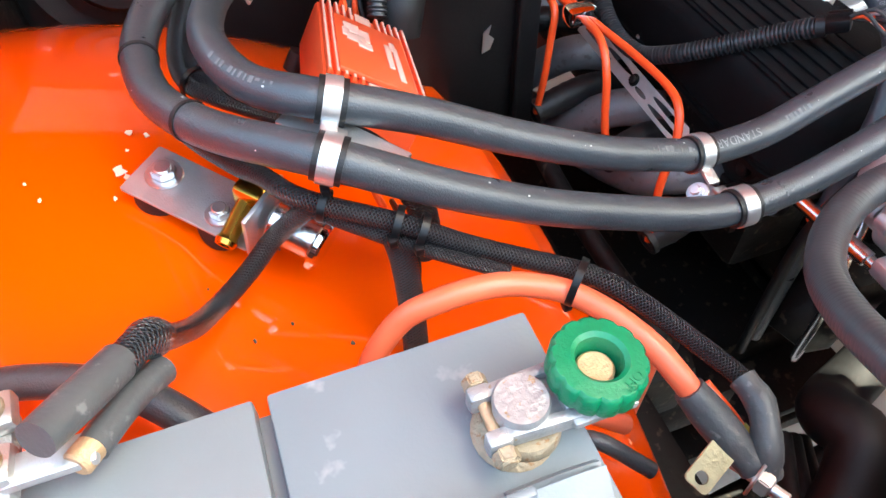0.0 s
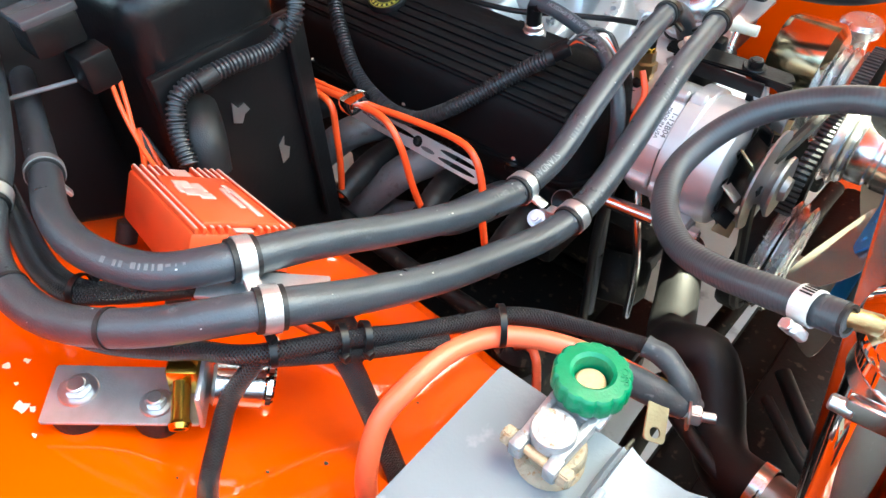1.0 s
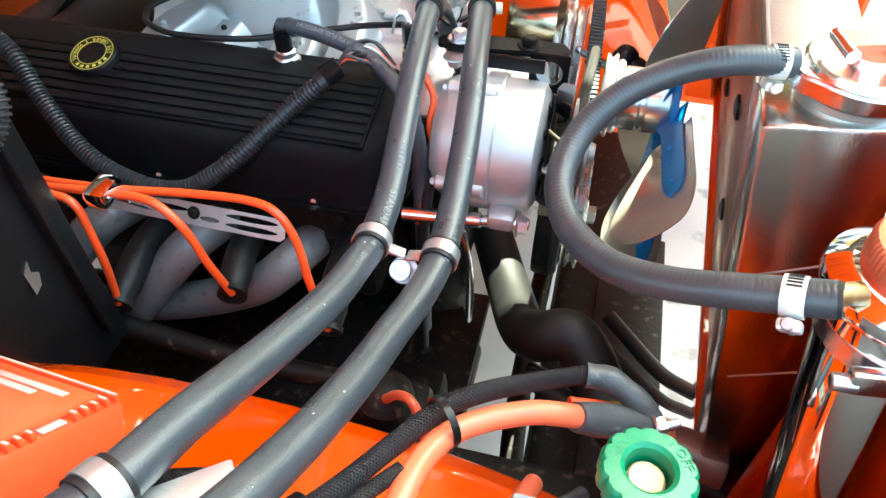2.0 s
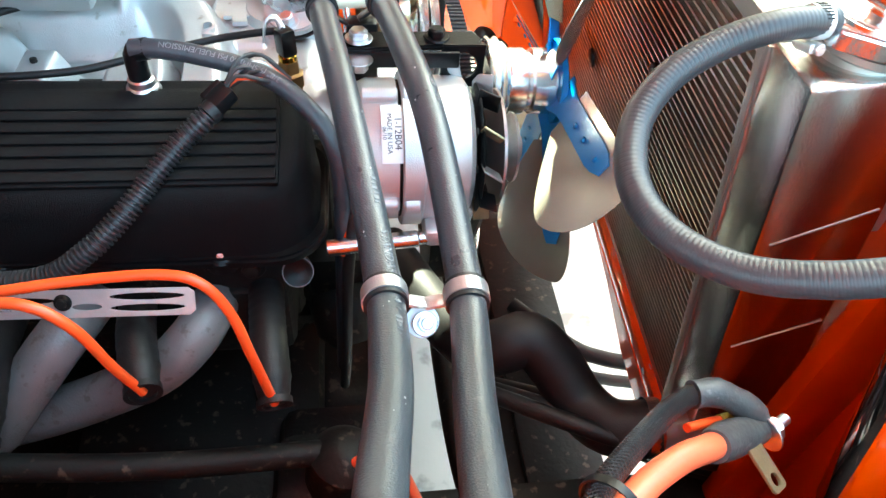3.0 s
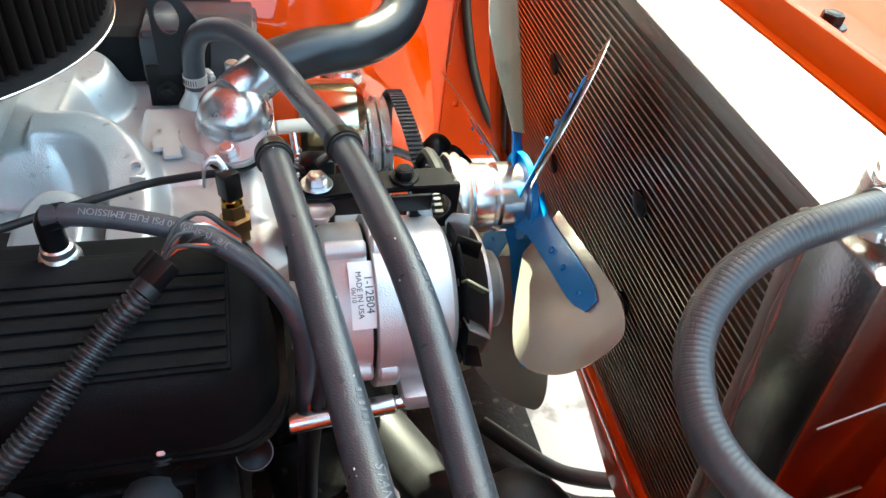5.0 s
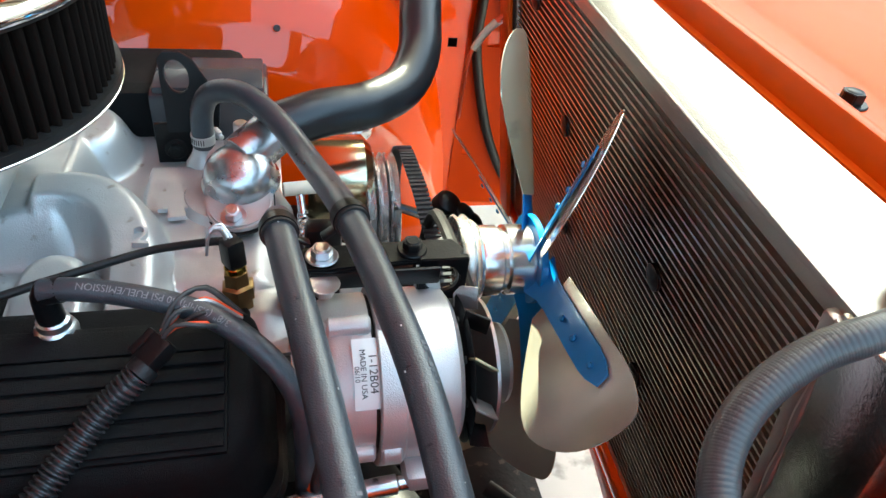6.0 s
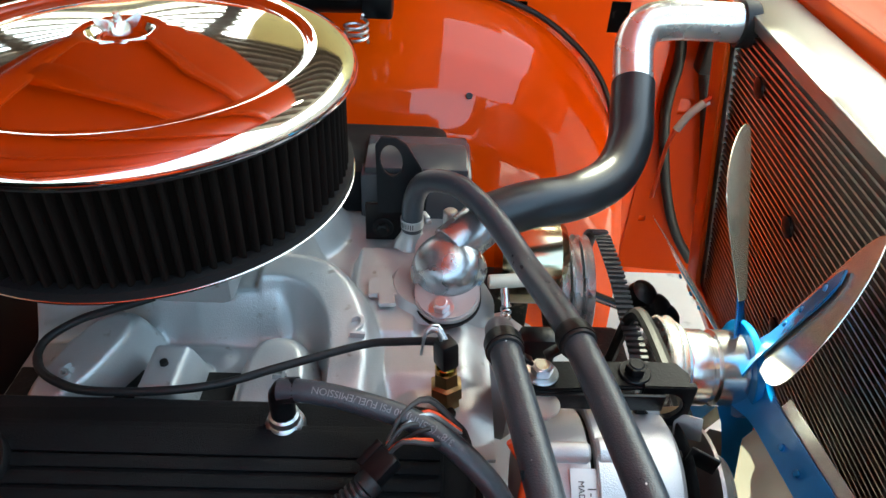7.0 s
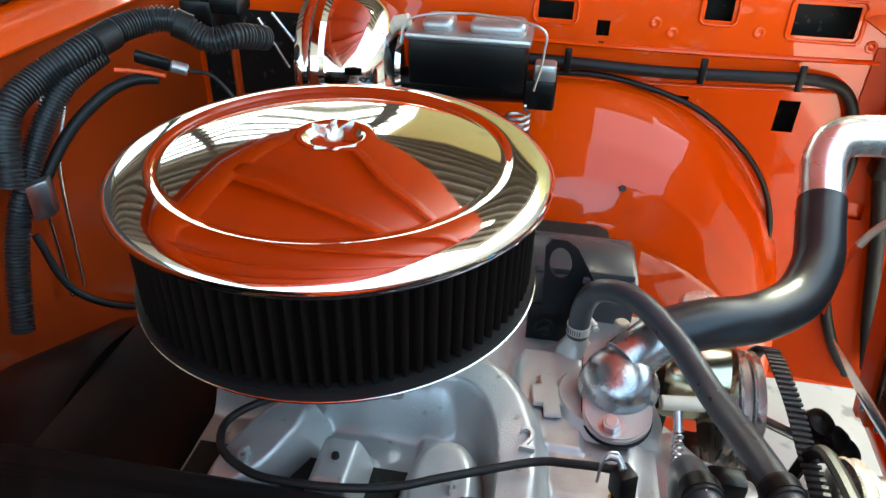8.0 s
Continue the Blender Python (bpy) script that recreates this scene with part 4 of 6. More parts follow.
part("primary_tube", tube([(0.182, -0.285, 0.63), (0.178, -0.315, 0.64), (0.165, -0.338, 0.634), (0.132, -0.352, 0.608), (0.064, -0.356, 0.572), (-0.006, -0.358, 0.545), (-0.1, -0.36, 0.52), (-0.25, -0.36, 0.48)], 0.0225, 20, 0.008), HEADER, hd)
for x in (0.072, -0.048, -0.168):
    part("primary_tube", tube([(x, -0.285, 0.64), (x - 0.004, -0.32, 0.652), (x - 0.02, -0.348, 0.645), (x - 0.055, -0.372, 0.606), (x - 0.09, -0.385, 0.565), (x - 0.15, -0.395, 0.53), (x - 0.26, -0.4, 0.48)], 0.0225, 20, 0.008), HEADER, hd)
part("flange", box((0.5, 0.012, 0.055), (-0.01, -0.292, 0.622), 0.004), GREASY_SHADE, hd)


def plug_lead(pts, root):
    w = thing("spark_plug_lead", "orange spark plug lead with a black ribbed boot", "plug lead", group="spark plug leads")
    part("wire", tube(pts, 0.0042, 12), WIRE_ORANGE, w)
    end, root = Vector(pts[-1]), Vector(root)
    mid = end.lerp(root, 0.5) + Vector((0.0, -0.006, 0.012))
    part("boot", tube([end, mid, root], lambda s: 0.0122 + 0.0042 * min(1.0, s / 0.02) + (0.0005 if int(s / 0.006) % 2 else 0), 16, 0.004), RUBBER_MATT, w)
    part("boot_lip", band(end, mid - end, 0.0112, 0.006, 0.0042, 24), RUBBER_MATT, w)


plug_lead([(-0.14, -0.36, 0.73), (-0.06, -0.385, 0.758), (0.0, -0.39, 0.766), (0.05, -0.385, 0.766), (0.11, -0.378, 0.768), (0.17, -0.378, 0.772), (0.2, -0.383, 0.767), (0.219, -0.392, 0.742), (0.232, -0.407, 0.703), (0.243, -0.41, 0.637)], (0.23, -0.287, 0.645))
plug_lead([(-0.14, -0.375, 0.735), (-0.04, -0.402, 0.768), (0.05, -0.402, 0.776), (0.09, -0.405, 0.775), (0.115, -0.409, 0.75), (0.128, -0.41, 0.705), (0.14, -0.406, 0.66)], (0.112, -0.287, 0.64))
plug_lead([(-0.15, -0.39, 0.74), (-0.07, -0.412, 0.77), (-0.01, -0.42, 0.78), (0.015, -0.421, 0.772), (0.022, -0.426, 0.74), (0.021, -0.428, 0.69), (0.014, -0.43, 0.636)], (0.0, -0.287, 0.635))
plug_lead([(-0.1, -0.395, 0.775), (-0.13, -0.385, 0.765), (-0.15, -0.385, 0.73), (-0.155, -0.395, 0.68), (-0.15, -0.4, 0.64)], (-0.14, -0.287, 0.64))
rail = thing("lead_bracket", "slotted bright steel spark lead bracket", "bracket")
part("plate", plate([(-0.12, -0.012), (0.105, -0.012), (0.11, -0.008), (0.11, 0.008), (0.105, 0.012), (-0.12, 0.012)], 0.0016, basis((0.072, -0.345, 0.703), (1, -0.02, 0.0), (0, 0.55, 0.83), (0, -0.83, 0.55)), 0.0004, [(0.072, 0.0052, 0.03, 0.0031, 0), (0.072, -0.0046, 0.03, 0.0031, 0), (0.024, -0.003, 0.012, 0.0028, 0), (-0.03, 0.003, 0.03, 0.003, 0)]), GALV, rail)
part("bolt", bolt(basis((0.078, -0.3455, 0.705), (1, 0, 0), (0, 0.55, 0.83), (0, -0.83, 0.55)), 0.0048, 0.004), GREASY_SHADE, rail)
part("clip", box((0.024, 0.034, 0.02), (0.035, -0.402, 0.776), 0.006), CHROME, rail)
part("upright", box((0.014, 0.05, 0.002), (0, 0, 0), 0.0006, basis((0.04, -0.375, 0.735), (1, 0, 0), (0, -0.6, 0.8), (0, 0.8, 0.6))), STEEL, rail)
# ---- hoses and cables ----
H1 = [(-0.5, -0.56, 0.87), (-0.3, -0.62, 0.872), (-0.155, -0.666, 0.88), (-0.023, -0.708, 0.898), (0.09, -0.742, 0.922), (0.16, -0.764, 0.938), (0.22, -0.77, 0.949), (0.272, -0.755, 0.953), (0.303, -0.722, 0.955), (0.312, -0.67, 0.935), (0.32, -0.61, 0.905), (0.328, -0.551, 0.88), (0.33, -0.504, 0.864), (0.33, -0.476, 0.856), (0.326, -0.419, 0.853), (0.319, -0.364, 0.863), (0.31, -0.296, 0.874), (0.3, -0.222, 0.876), (0.294, -0.168, 0.872), (0.296, -0.135, 0.85), (0.302, -0.115, 0.81), (0.315, -0.1, 0.76)]
H2 = [(-0.5, -0.6, 0.9), (-0.3, -0.645, 0.91), (-0.1, -0.7, 0.925), (0.0, -0.733, 0.934), (0.084, -0.765, 0.942), (0.125, -0.79, 0.94), (0.165, -0.808, 0.936), (0.205, -0.813, 0.937), (0.248, -0.806, 0.938), (0.295, -0.78, 0.945), (0.34, -0.73, 0.948), (0.356, -0.67, 0.918), (0.364, -0.61, 0.888), (0.37, -0.555, 0.867), (0.376, -0.51, 0.854), (0.379, -0.473, 0.85), (0.378, -0.429, 0.854), (0.375, -0.384, 0.865), (0.37, -0.334, 0.878), (0.362, -0.279, 0.884), (0.345, -0.165, 0.877), (0.324, -0.06, 0.855), (0.3, 0.0, 0.86), (0.268, 0.045, 0.866), (0.238, 0.07, 0.855), (0.225, 0.078, 0.83), (0.223, 0.078, 0.79)]
HR = 0.0112


def near(path, at):
    """The place on a path nearest to a point, and the way the path runs there."""
    at = Vector(at)
    k = min(range(len(path)), key=lambda i: (path[i] - at).length)
    return path[k], (path[min(k + 1, len(path) - 1)] - path[max(k - 1, 0)]).normalized()


hose1 = thing("heater_hose", "black rubber heater hose with faint printing", "hose", group="heater hoses")
tube1 = part("hose", tube(H1, HR, 28, 0.007), RUBBER, hose1)
hose2 = thing("heater_hose", "black rubber heater hose looping to the intake", "hose", group="heater hoses")
tube2 = part("hose", tube(H2, HR, 28, 0.007), RUBBER, hose2)
P1, P2 = smooth_path(H1, 0.004), smooth_path(H2, 0.004)
for ob, path, at in ((hose2, P2, (0.28, -0.79, 0.942)), (hose2, P2, (0.2, -0.815, 0.938))):
    c, d = near(path, at)
    part("ring_mark", band(c, d, HR - 0.0002, 0.003, 0.001), RUBBER_MATT, ob)


# worn maker's printing, no longer legible: one strip of short bars a span
for ob, path, spans in ((hose1, P1, ((0.79, 55, 13), (1.08, 60, 9), (1.2, 62, 8))), (hose2, P2, ((1.18, 55, 12), (1.33, 60, 10)))):
    frames = rings_of(path)
    rnd = random.Random(len(path))
    for at, ang, many in spans:
        b = bmesh.new()
        run = at
        for k in range(many):
            w = rnd.choice((0.0014, 0.0022, 0.003, 0.0008))
            f = min(frames, key=lambda q: abs(q[3] - run))
            run += w + rnd.choice((0.0012, 0.0014, 0.0034))
            d = (f[1] * math.cos(radians(ang)) + f[2] * math.sin(radians(ang))).normalized()
            t = f[1].cross(f[2])
            box((w, rnd.choice((0.0038, 0.0038, 0.0016)), 0.00025), (0, 0, 0), 0, basis(f[0] + d * (HR + 0.0001) + d.cross(t) * rnd.uniform(-0.0004, 0.0004), t, d.cross(t), d), b)
        part("worn_print", b, FAINT, tube1 if ob is hose1 else tube2, "worn pale printing")


for at in (1.152,):
    part("hose_letters", wrap_words("STANDARD", 0.0088, P1, HR, at, 62, True), LETTER, tube1, "pale printed hose letters")


for ob, path in ((tube1, P1), (tube2, P2)):
    frames = [f for f in rings_of(path) if f[0].x > 0]
    rnd = random.Random(len(path) + 5)
    b = bmesh.new()
    for k in range(26):
        f = rnd.choice(frames)
        a = radians(rnd.uniform(20, 150))
        d = f[1] * math.cos(a) + f[2] * math.sin(a)
        t = f[1].cross(f[2])
        r = rnd.choice((0.0003, 0.0004, 0.0005, 0.0009))
        box((r * 1.4, r, 0.0003), (0, 0, 0), 0, basis(f[0] + d * (HR + 0.0001), t, d.cross(t), d), b)
    tagged(part("dust", b, DUST, ob), "pale specks of dust", kind="stuff")


def cushion_clamp(path, at, arm, material=BAREALU, label="aluminium cushion clamp on the heater hose"):
    c, d = near(path, at)
    k = thing("hose_clamp", label, "clamp", group="cushion clamps")
    part("cushion", band(c, d, HR - 0.0003, 0.016, 0.0022), RUBBER_MATT, k)
    part("strap", band(c, d, HR + 0.0017, 0.0095, 0.0011), material, k)
    a = Vector(arm).normalized()
    a = (a - d * a.dot(d)).normalized()
    m = basis(c + a * (HR + 0.008), d, a.cross(d), a)
    part("tab", box((0.0095, 0.003, 0.012), (0, 0, 0), 0.001, m), material, k)
    return c + a * (HR + 0.011)


e3 = cushion_clamp(P1, (0.33, -0.476, 0.856), (1, 0, -0.3))
e4 = cushion_clamp(P2, (0.379, -0.473, 0.85), (-1, 0, -0.25))
e1 = cushion_clamp(P1, (0.308, -0.716, 0.957), (0.8, -0.1, -0.25))
e2 = cushion_clamp(P2, (0.343, -0.728, 0.948), (-0.8, 0.05, 0.0))
r1 = cushion_clamp(P1, (0.295, -0.175, 0.875), (0.8, 0, -0.5), BLACK, "black cushion clamp on the heater hose")
r2 = cushion_clamp(P2, (0.346, -0.17, 0.878), (-0.8, 0, -0.5), BLACK, "black cushion clamp on the heater hose")
cushion_clamp(P1, (0.09, -0.742, 0.922), (0, 0.4, -1))
cushion_clamp(P2, (0.116, -0.786, 0.94), (0, 0.4, -1))
joint = thing("clamp_screw", "bright screw joining two hose clamps", "screw", group="clamp screws")
part("head", bolt(frame_of((0.353, -0.486, 0.842), (0.1, -0.6, 0.8)), 0.0052, 0.006), ZINC, joint)
part("nut", bolt(frame_of((0.353, -0.478, 0.834), (0, 0.6, -0.8)), 0.007, 0.007), ZINC, joint)
stay = thing("hose_stay", "pale aluminium stay plate below the hose clamps", "bracket")
part("plate", box((0.075, 0.022, 0.003), (0, 0, 0), 0.001, basis((0.318, -0.715, 0.937), (0.75, 0.62, -0.1), (-0.62, 0.75, 0), (0, 0, 1))), BAREALU, stay)

LOOP = [(0.572, -0.412, 0.997), (0.539, -0.419, 0.998), (0.509, -0.42, 0.987), (0.48, -0.43, 0.972), (0.461, -0.45, 0.956), (0.454, -0.482, 0.944), (0.464, -0.513, 0.939), (0.487, -0.54, 0.943), (0.515, -0.557, 0.955), (0.545, -0.567, 0.969), (0.58, -0.5745, 0.982)]
oh = thing("overflow_hose", "small black overflow hose bent into a loop", "hose")
part("hose", tube(LOOP, 0.0086, 22, 0.005), CLOTH, oh)
part("hose_end", band(LOOP[-1], (0.035, -0.0075, 0.013), 0.0064, 0.004, 0.0018), RUBBER_MATT, oh)


def worm_clamp(at, d, r, screw, parent=None, label="stainless worm drive hose clamp"):
    k = thing("worm_clamp", label, "clamp", group="worm clamps")
    part("strap", band(at, d, r, 0.0098, 0.0009), GALV, k)
    d, s = Vector(d).normalized(), Vector(screw).normalized()
    s = (s - d * s.dot(d)).normalized()
    side = d.cross(s)
    c = Vector(at) + s * (r + 0.0045)
    part("housing", box((0.0102, 0.013, 0.0055), (0, 0, 0), 0.0015, basis(c, d, side, s)), GALV, k)
    part("screw", rod(c - side * 0.0095, c + side * 0.0115, 0.003, 12, 0.0006), ZINC, k)
    for j in range(-6, 7):
        part("slot", box((0.0062, 0.0008, 0.0004), (0, 0, 0), 0, basis(Vector(at) + (s * math.cos(j * 0.2) + side * math.sin(j * 0.2)) * (-(r + 0.0011)), d, (side * math.cos(j * 0.2) - s * math.sin(j * 0.2)), s * math.cos(j * 0.2) + side * math.sin(j * 0.2))), GREASY_SHADE, k)
    return k


worm_clamp((0.563, -0.413, 0.997), (1, 0.1, 0), 0.0087, (0, -0.3, -1))
worm_clamp((0.564, -0.573, 0.978), (0.9, -0.25, 0.3), 0.0087, (0.2, -1, -0.6))
worm_clamp((0.223, 0.078, 0.8), (0, 0, 1), 0.0113, (1, 0.5, 0))
nip = thing("heater_nipple", "cast aluminium hose nipple on the intake", "nipple")
part("nipple", lathe([(0.019, 0.745), (0.02, 0.77), (0.0165, 0.776), (0.013, 0.782), (0.0105, 0.79), (0.0105, 0.81)], 32, Matrix.Translation((0.223, 0.078, 0))), CASTALU, nip)

RAD = [(0.296, 0.046, 0.829), (0.34, 0.062, 0.836), (0.393, 0.088, 0.832), (0.436, 0.12, 0.838), (0.458, 0.155, 0.86), (0.465, 0.195, 0.884), (0.469, 0.222, 0.9)]
rh = thing("radiator_hose", "black upper radiator hose on a chrome tube", "hose")
part("hose", tube(RAD, 0.0245, 32, 0.008), HOSE_BLACK, rh)
part("chrome_tube", tube([(0.468, 0.216, 0.897), (0.47, 0.245, 0.918), (0.473, 0.262, 0.934), (0.486, 0.276, 0.95), (0.52, 0.28, 0.956), (0.6, 0.28, 0.956)], 0.0228, 32, 0.006), SATIN, rh, "satin chrome hose tube")
part("collar", rod((0.592, 0.28, 0.955), (0.612, 0.28, 0.955), 0.027, 32, 0.002), RUBBER_MATT, rh)
lh = thing("lower_radiator_hose", "thick black lower radiator hose", "hose")
part("hose", tube([(0.36, -0.1, 0.5), (0.4, -0.2, 0.51), (0.432, -0.29, 0.545), (0.456, -0.333, 0.59), (0.488, -0.335, 0.604), (0.514, -0.356, 0.586), (0.536, -0.388, 0.564), (0.56, -0.418, 0.566), (0.604, -0.43, 0.578)], 0.0285, 28, 0.008), RUBBER_MATT, lh)
part("strap", band((0.594, -0.427, 0.576), (1, -0.1, 0.06), 0.0287, 0.013, 0.001), STEEL, lh)

# fuel or vent hose and elbow on the valve cover
fh = thing("breather_hose", "small black fuel hose with an elbow on the valve cover", "hose")
FUEL = [(0.139, -0.197, 0.848), (0.16, -0.2, 0.85), (0.19, -0.205, 0.848), (0.23, -0.215, 0.842), (0.262, -0.232, 0.834), (0.29, -0.252, 0.814), (0.304, -0.266, 0.782), (0.306, -0.27, 0.72), (0.304, -0.262, 0.62), (0.3, -0.25, 0.45)]
fuel_tube = part("hose", tube(FUEL, 0.0082, 20, 0.005), RUBBER, fh)
part("print", wrap_words("3/8\" (9.5MM) 50 PSI FUEL/EMISSION", 0.0068, smooth_path(FUEL, 0.003), 0.0082, 0.076, 62, True), LETTER, fuel_tube, "pale printed hose text")
part("elbow", tube([(0.139, -0.194, 0.81), (0.139, -0.195, 0.832), (0.141, -0.196, 0.845), (0.152, -0.198, 0.849)], 0.0092, 18, 0.004), PLASTIC, fh)
part("collar", lathe([(0.0145, 0.801), (0.015, 0.807), (0.0135, 0.811), (0.0115, 0.813), (0.011, 0.818), (0.009, 0.82)], 32, Matrix.Translation((0.139, -0.194, 0))), ZINC, fh, "chrome grommet collar")

lm = thing("corrugated_loom", "black corrugated wiring loom across the valve cover", "wiring loom")
CORR = [(0.203, -0.258, 0.826), (0.181, -0.272, 0.81), (0.158, -0.295, 0.792), (0.136, -0.319, 0.775), (0.111, -0.338, 0.758), (0.078, -0.35, 0.742), (0.03, -0.352, 0.742), (-0.03, -0.34, 0.76), (-0.08, -0.315, 0.8), (-0.12, -0.29, 0.84), (-0.18, -0.28, 0.86), (-0.3, -0.3, 0.87)]
part("loom", tube(CORR, 0.0082, 16, wave=(0.004, 0.0028)), LOOM, lm)
part("connector", box((0.017, 0.013, 0.024), (0, 0, 0), 0.003, frame_of((0.212, -0.248, 0.833), (0.022, 0.02, 0.012))), PLASTIC, lm)
for k in range(8):
    part("wire", tube([(0.216, -0.243 + 0.002 * k, 0.838), (0.226, -0.24 + 0.004 * k, 0.85 - 0.005 * (k % 3)), (0.243, -0.238 + 0.006 * k, 0.846 - 0.004 * (k % 2)), (0.266, -0.222 + 0.002 * k, 0.826)], 0.0017, 8), (INK, WIRE_ORANGE, RUBBER_MATT, INK, BAREALU, WIRE_ORANGE, INK, RUBBER_MATT)[k], lm)
part("latch", box((0.006, 0.012, 0.02), (0.011, 0, 0.002), 0.0015, frame_of((0.212, -0.248, 0.833), (0.022, 0.02, 0.012))), PLASTIC, lm)
part("collar", band((0.205, -0.256, 0.8275), (0.022, 0.02, 0.012), 0.0085, 0.008, 0.0012), RUBBER_MATT, lm)
aw = thing("alternator_wire", "orange wire to the alternator", "wire")
part("wire", tube([(0.3, -0.222, 0.83), (0.312, -0.232, 0.81), (0.31, -0.245, 0.785), (0.318, -0.255, 0.76), (0.315, -0.27, 0.73), (0.305, -0.28, 0.68)], 0.0035, 12), WIRE_ORANGE, aw)
part("sleeve", tube([(0.318, -0.262, 0.75), (0.314, -0.275, 0.71), (0.308, -0.28, 0.64), (0.304, -0.27, 0.5), (0.3, -0.26, 0.42)], 0.006, 14), RUBBER_MATT, aw)

# braided looms over the right apron
BR = [(0.18, -0.812, 0.912), (0.245, -0.8, 0.913), (0.292, -0.776, 0.917), (0.312, -0.762, 0.92), (0.338, -0.744, 0.92), (0.365, -0.697, 0.909), (0.381, -0.668, 0.898), (0.398, -0.638, 0.891), (0.4133, -0.6137, 0.8875), (0.4258, -0.6016, 0.886), (0.4395, -0.5898, 0.881), (0.4537, -0.5776, 0.873), (0.4683, -0.5657, 0.865), (0.4836, -0.5555, 0.859), (0.4934, -0.5516, 0.857)]
BA = [(-0.35, -0.73, 0.9), (-0.1, -0.755, 0.92), (0.06, -0.772, 0.924), (0.12, -0.782, 0.925), (0.181, -0.793, 0.925), (0.216, -0.791, 0.925), (0.238, -0.777, 0.925), (0.263, -0.748, 0.922), (0.284, -0.723, 0.92), (0.306, -0.699, 0.912), (0.33, -0.682, 0.885), (0.345, -0.68, 0.85)]
bl = thing("braided_loom", "black braided sleeve loom over the inner fender", "wiring loom")
part("sleeve", tube(BR, 0.0058, 20, 0.005), BRAID, bl)
part("second_sleeve", tube([(0.25, -0.782, 0.918), (0.3, -0.764, 0.913), (0.335, -0.744, 0.912), (0.36, -0.714, 0.904), (0.378, -0.686, 0.896), (0.405, -0.652, 0.894)], 0.0042, 16, 0.005), BRAID, bl)
part("heat_shrink", tube([(0.489, -0.553, 0.858), (0.504, -0.552, 0.8565), (0.518, -0.5565, 0.851), (0.527, -0.56, 0.844), (0.531, -0.5605, 0.837)], lambda s: 0.0078 + 0.0005 * math.sin(s * 900), 18, 0.004), SHRINK, bl)
bl2 = thing("braided_loom", "paired black braided looms beside the heater hoses", "wiring loom")
part("sleeve", tube(BA, 0.0055, 18, 0.005), BRAID, bl2)
part("second_sleeve", tube([(x - 0.004, y + 0.009, z - 0.003) for x, y, z in BA], 0.0046, 16, 0.005), BRAID, bl2)
br2 = thing("braided_branch", "black braided branch to the battery clamp", "wiring loom")
part("sleeve", tube([(0.338, -0.738, 0.915), (0.335, -0.752, 0.904), (0.332, -0.766, 0.89), (0.342, -0.784, 0.88), (0.359, -0.802, 0.881), (0.385, -0.813, 0.902), (0.412, -0.82, 0.935), (0.428, -0.824, 0.957)], 0.0058, 18, 0.005), BRAID, br2)
part("bulge", tube([(0.417, -0.819, 0.944), (0.427, -0.823, 0.957), (0.44, -0.83, 0.964)], lambda s: 0.007 + 0.0018 * math.sin(min(1.0, s / 0.02) * math.pi), 20, 0.003), BRAID, br2)
part("heat_shrink", tube([(0.438, -0.83, 0.9635), (0.446, -0.8345, 0.968), (0.455, -0.84, 0.973), (0.472, -0.851, 0.982)], lambda s: 0.0078 - 0.03 * max(0, s - 0.025), 20, 0.003), SHRINK, br2)
part("second_shrink", tube([(0.433, -0.82, 0.943), (0.443, -0.827, 0.95), (0.456, -0.835, 0.956), (0.468, -0.842, 0.96)], lambda s: 0.0062, 20, 0.003), SHRINK, br2)
part("copper_end", rod((0.466, -0.841, 0.96), (0.474, -0.847, 0.962), 0.0056, 18, 0.001), COPPER, br2)
drop = thing("braided_drop", "black braided loom dropping to the apron", "wiring loom")
part("sleeve", tube([(0.36, -0.705, 0.91), (0.364, -0.7, 0.885), (0.375, -0.7, 0.85), (0.395, -0.705, 0.81), (0.42, -0.715, 0.78)], 0.008, 16, 0.005, flat=0.6), BRAID, drop)
part("wire", tube([(0.3, -0.7, 0.88), (0.335, -0.7, 0.89), (0.355, -0.695, 0.88), (0.366, -0.695, 0.85)], 0.0025, 8), WIRE_ORANGE, drop)
part("wire", tube([(0.31, -0.69, 0.87), (0.345, -0.692, 0.885), (0.36, -0.69, 0.87), (0.37, -0.695, 0.84)], 0.002, 8), PLASTIC, drop)


def zip_tie(at, d, r, tail):
    k = thing("zip_tie", "black nylon cable tie", "cable tie", group="cable ties")
    part("strap", band(at, d, r, 0.0042, 0.001, 20), PLASTIC, k)
    t = Vector(tail).normalized()
    part("lock", box((0.006, 0.005, 0.006), tuple(Vector(at) + t * (r + 0.002)), 0.001), PLASTIC, k)


PB = smooth_path(BR, 0.004)
for at, tail, r in (((0.343, -0.735, 0.92), (0, 0.2, 1), 0.0085), ((0.364, -0.702, 0.912), (0.8, -0.6, -0.4), 0.009), ((0.374, -0.69, 0.907), (0.8, -0.5, -0.4), 0.009)):
    c, d = near(PB, at)
    zip_tie(c, d, r, tail)
c, d = near(smooth_path(BA, 0.004), (0.225, -0.787, 0.925))
zip_tie(c + Vector((-0.002, 0.004, -0.001)), d, 0.0105, (0, 1, 0.4))
zip_tie((0.4175, -0.6175, 0.885), (0.7, 0.7, -0.1), 0.0132, (0.3, -0.5, -1))

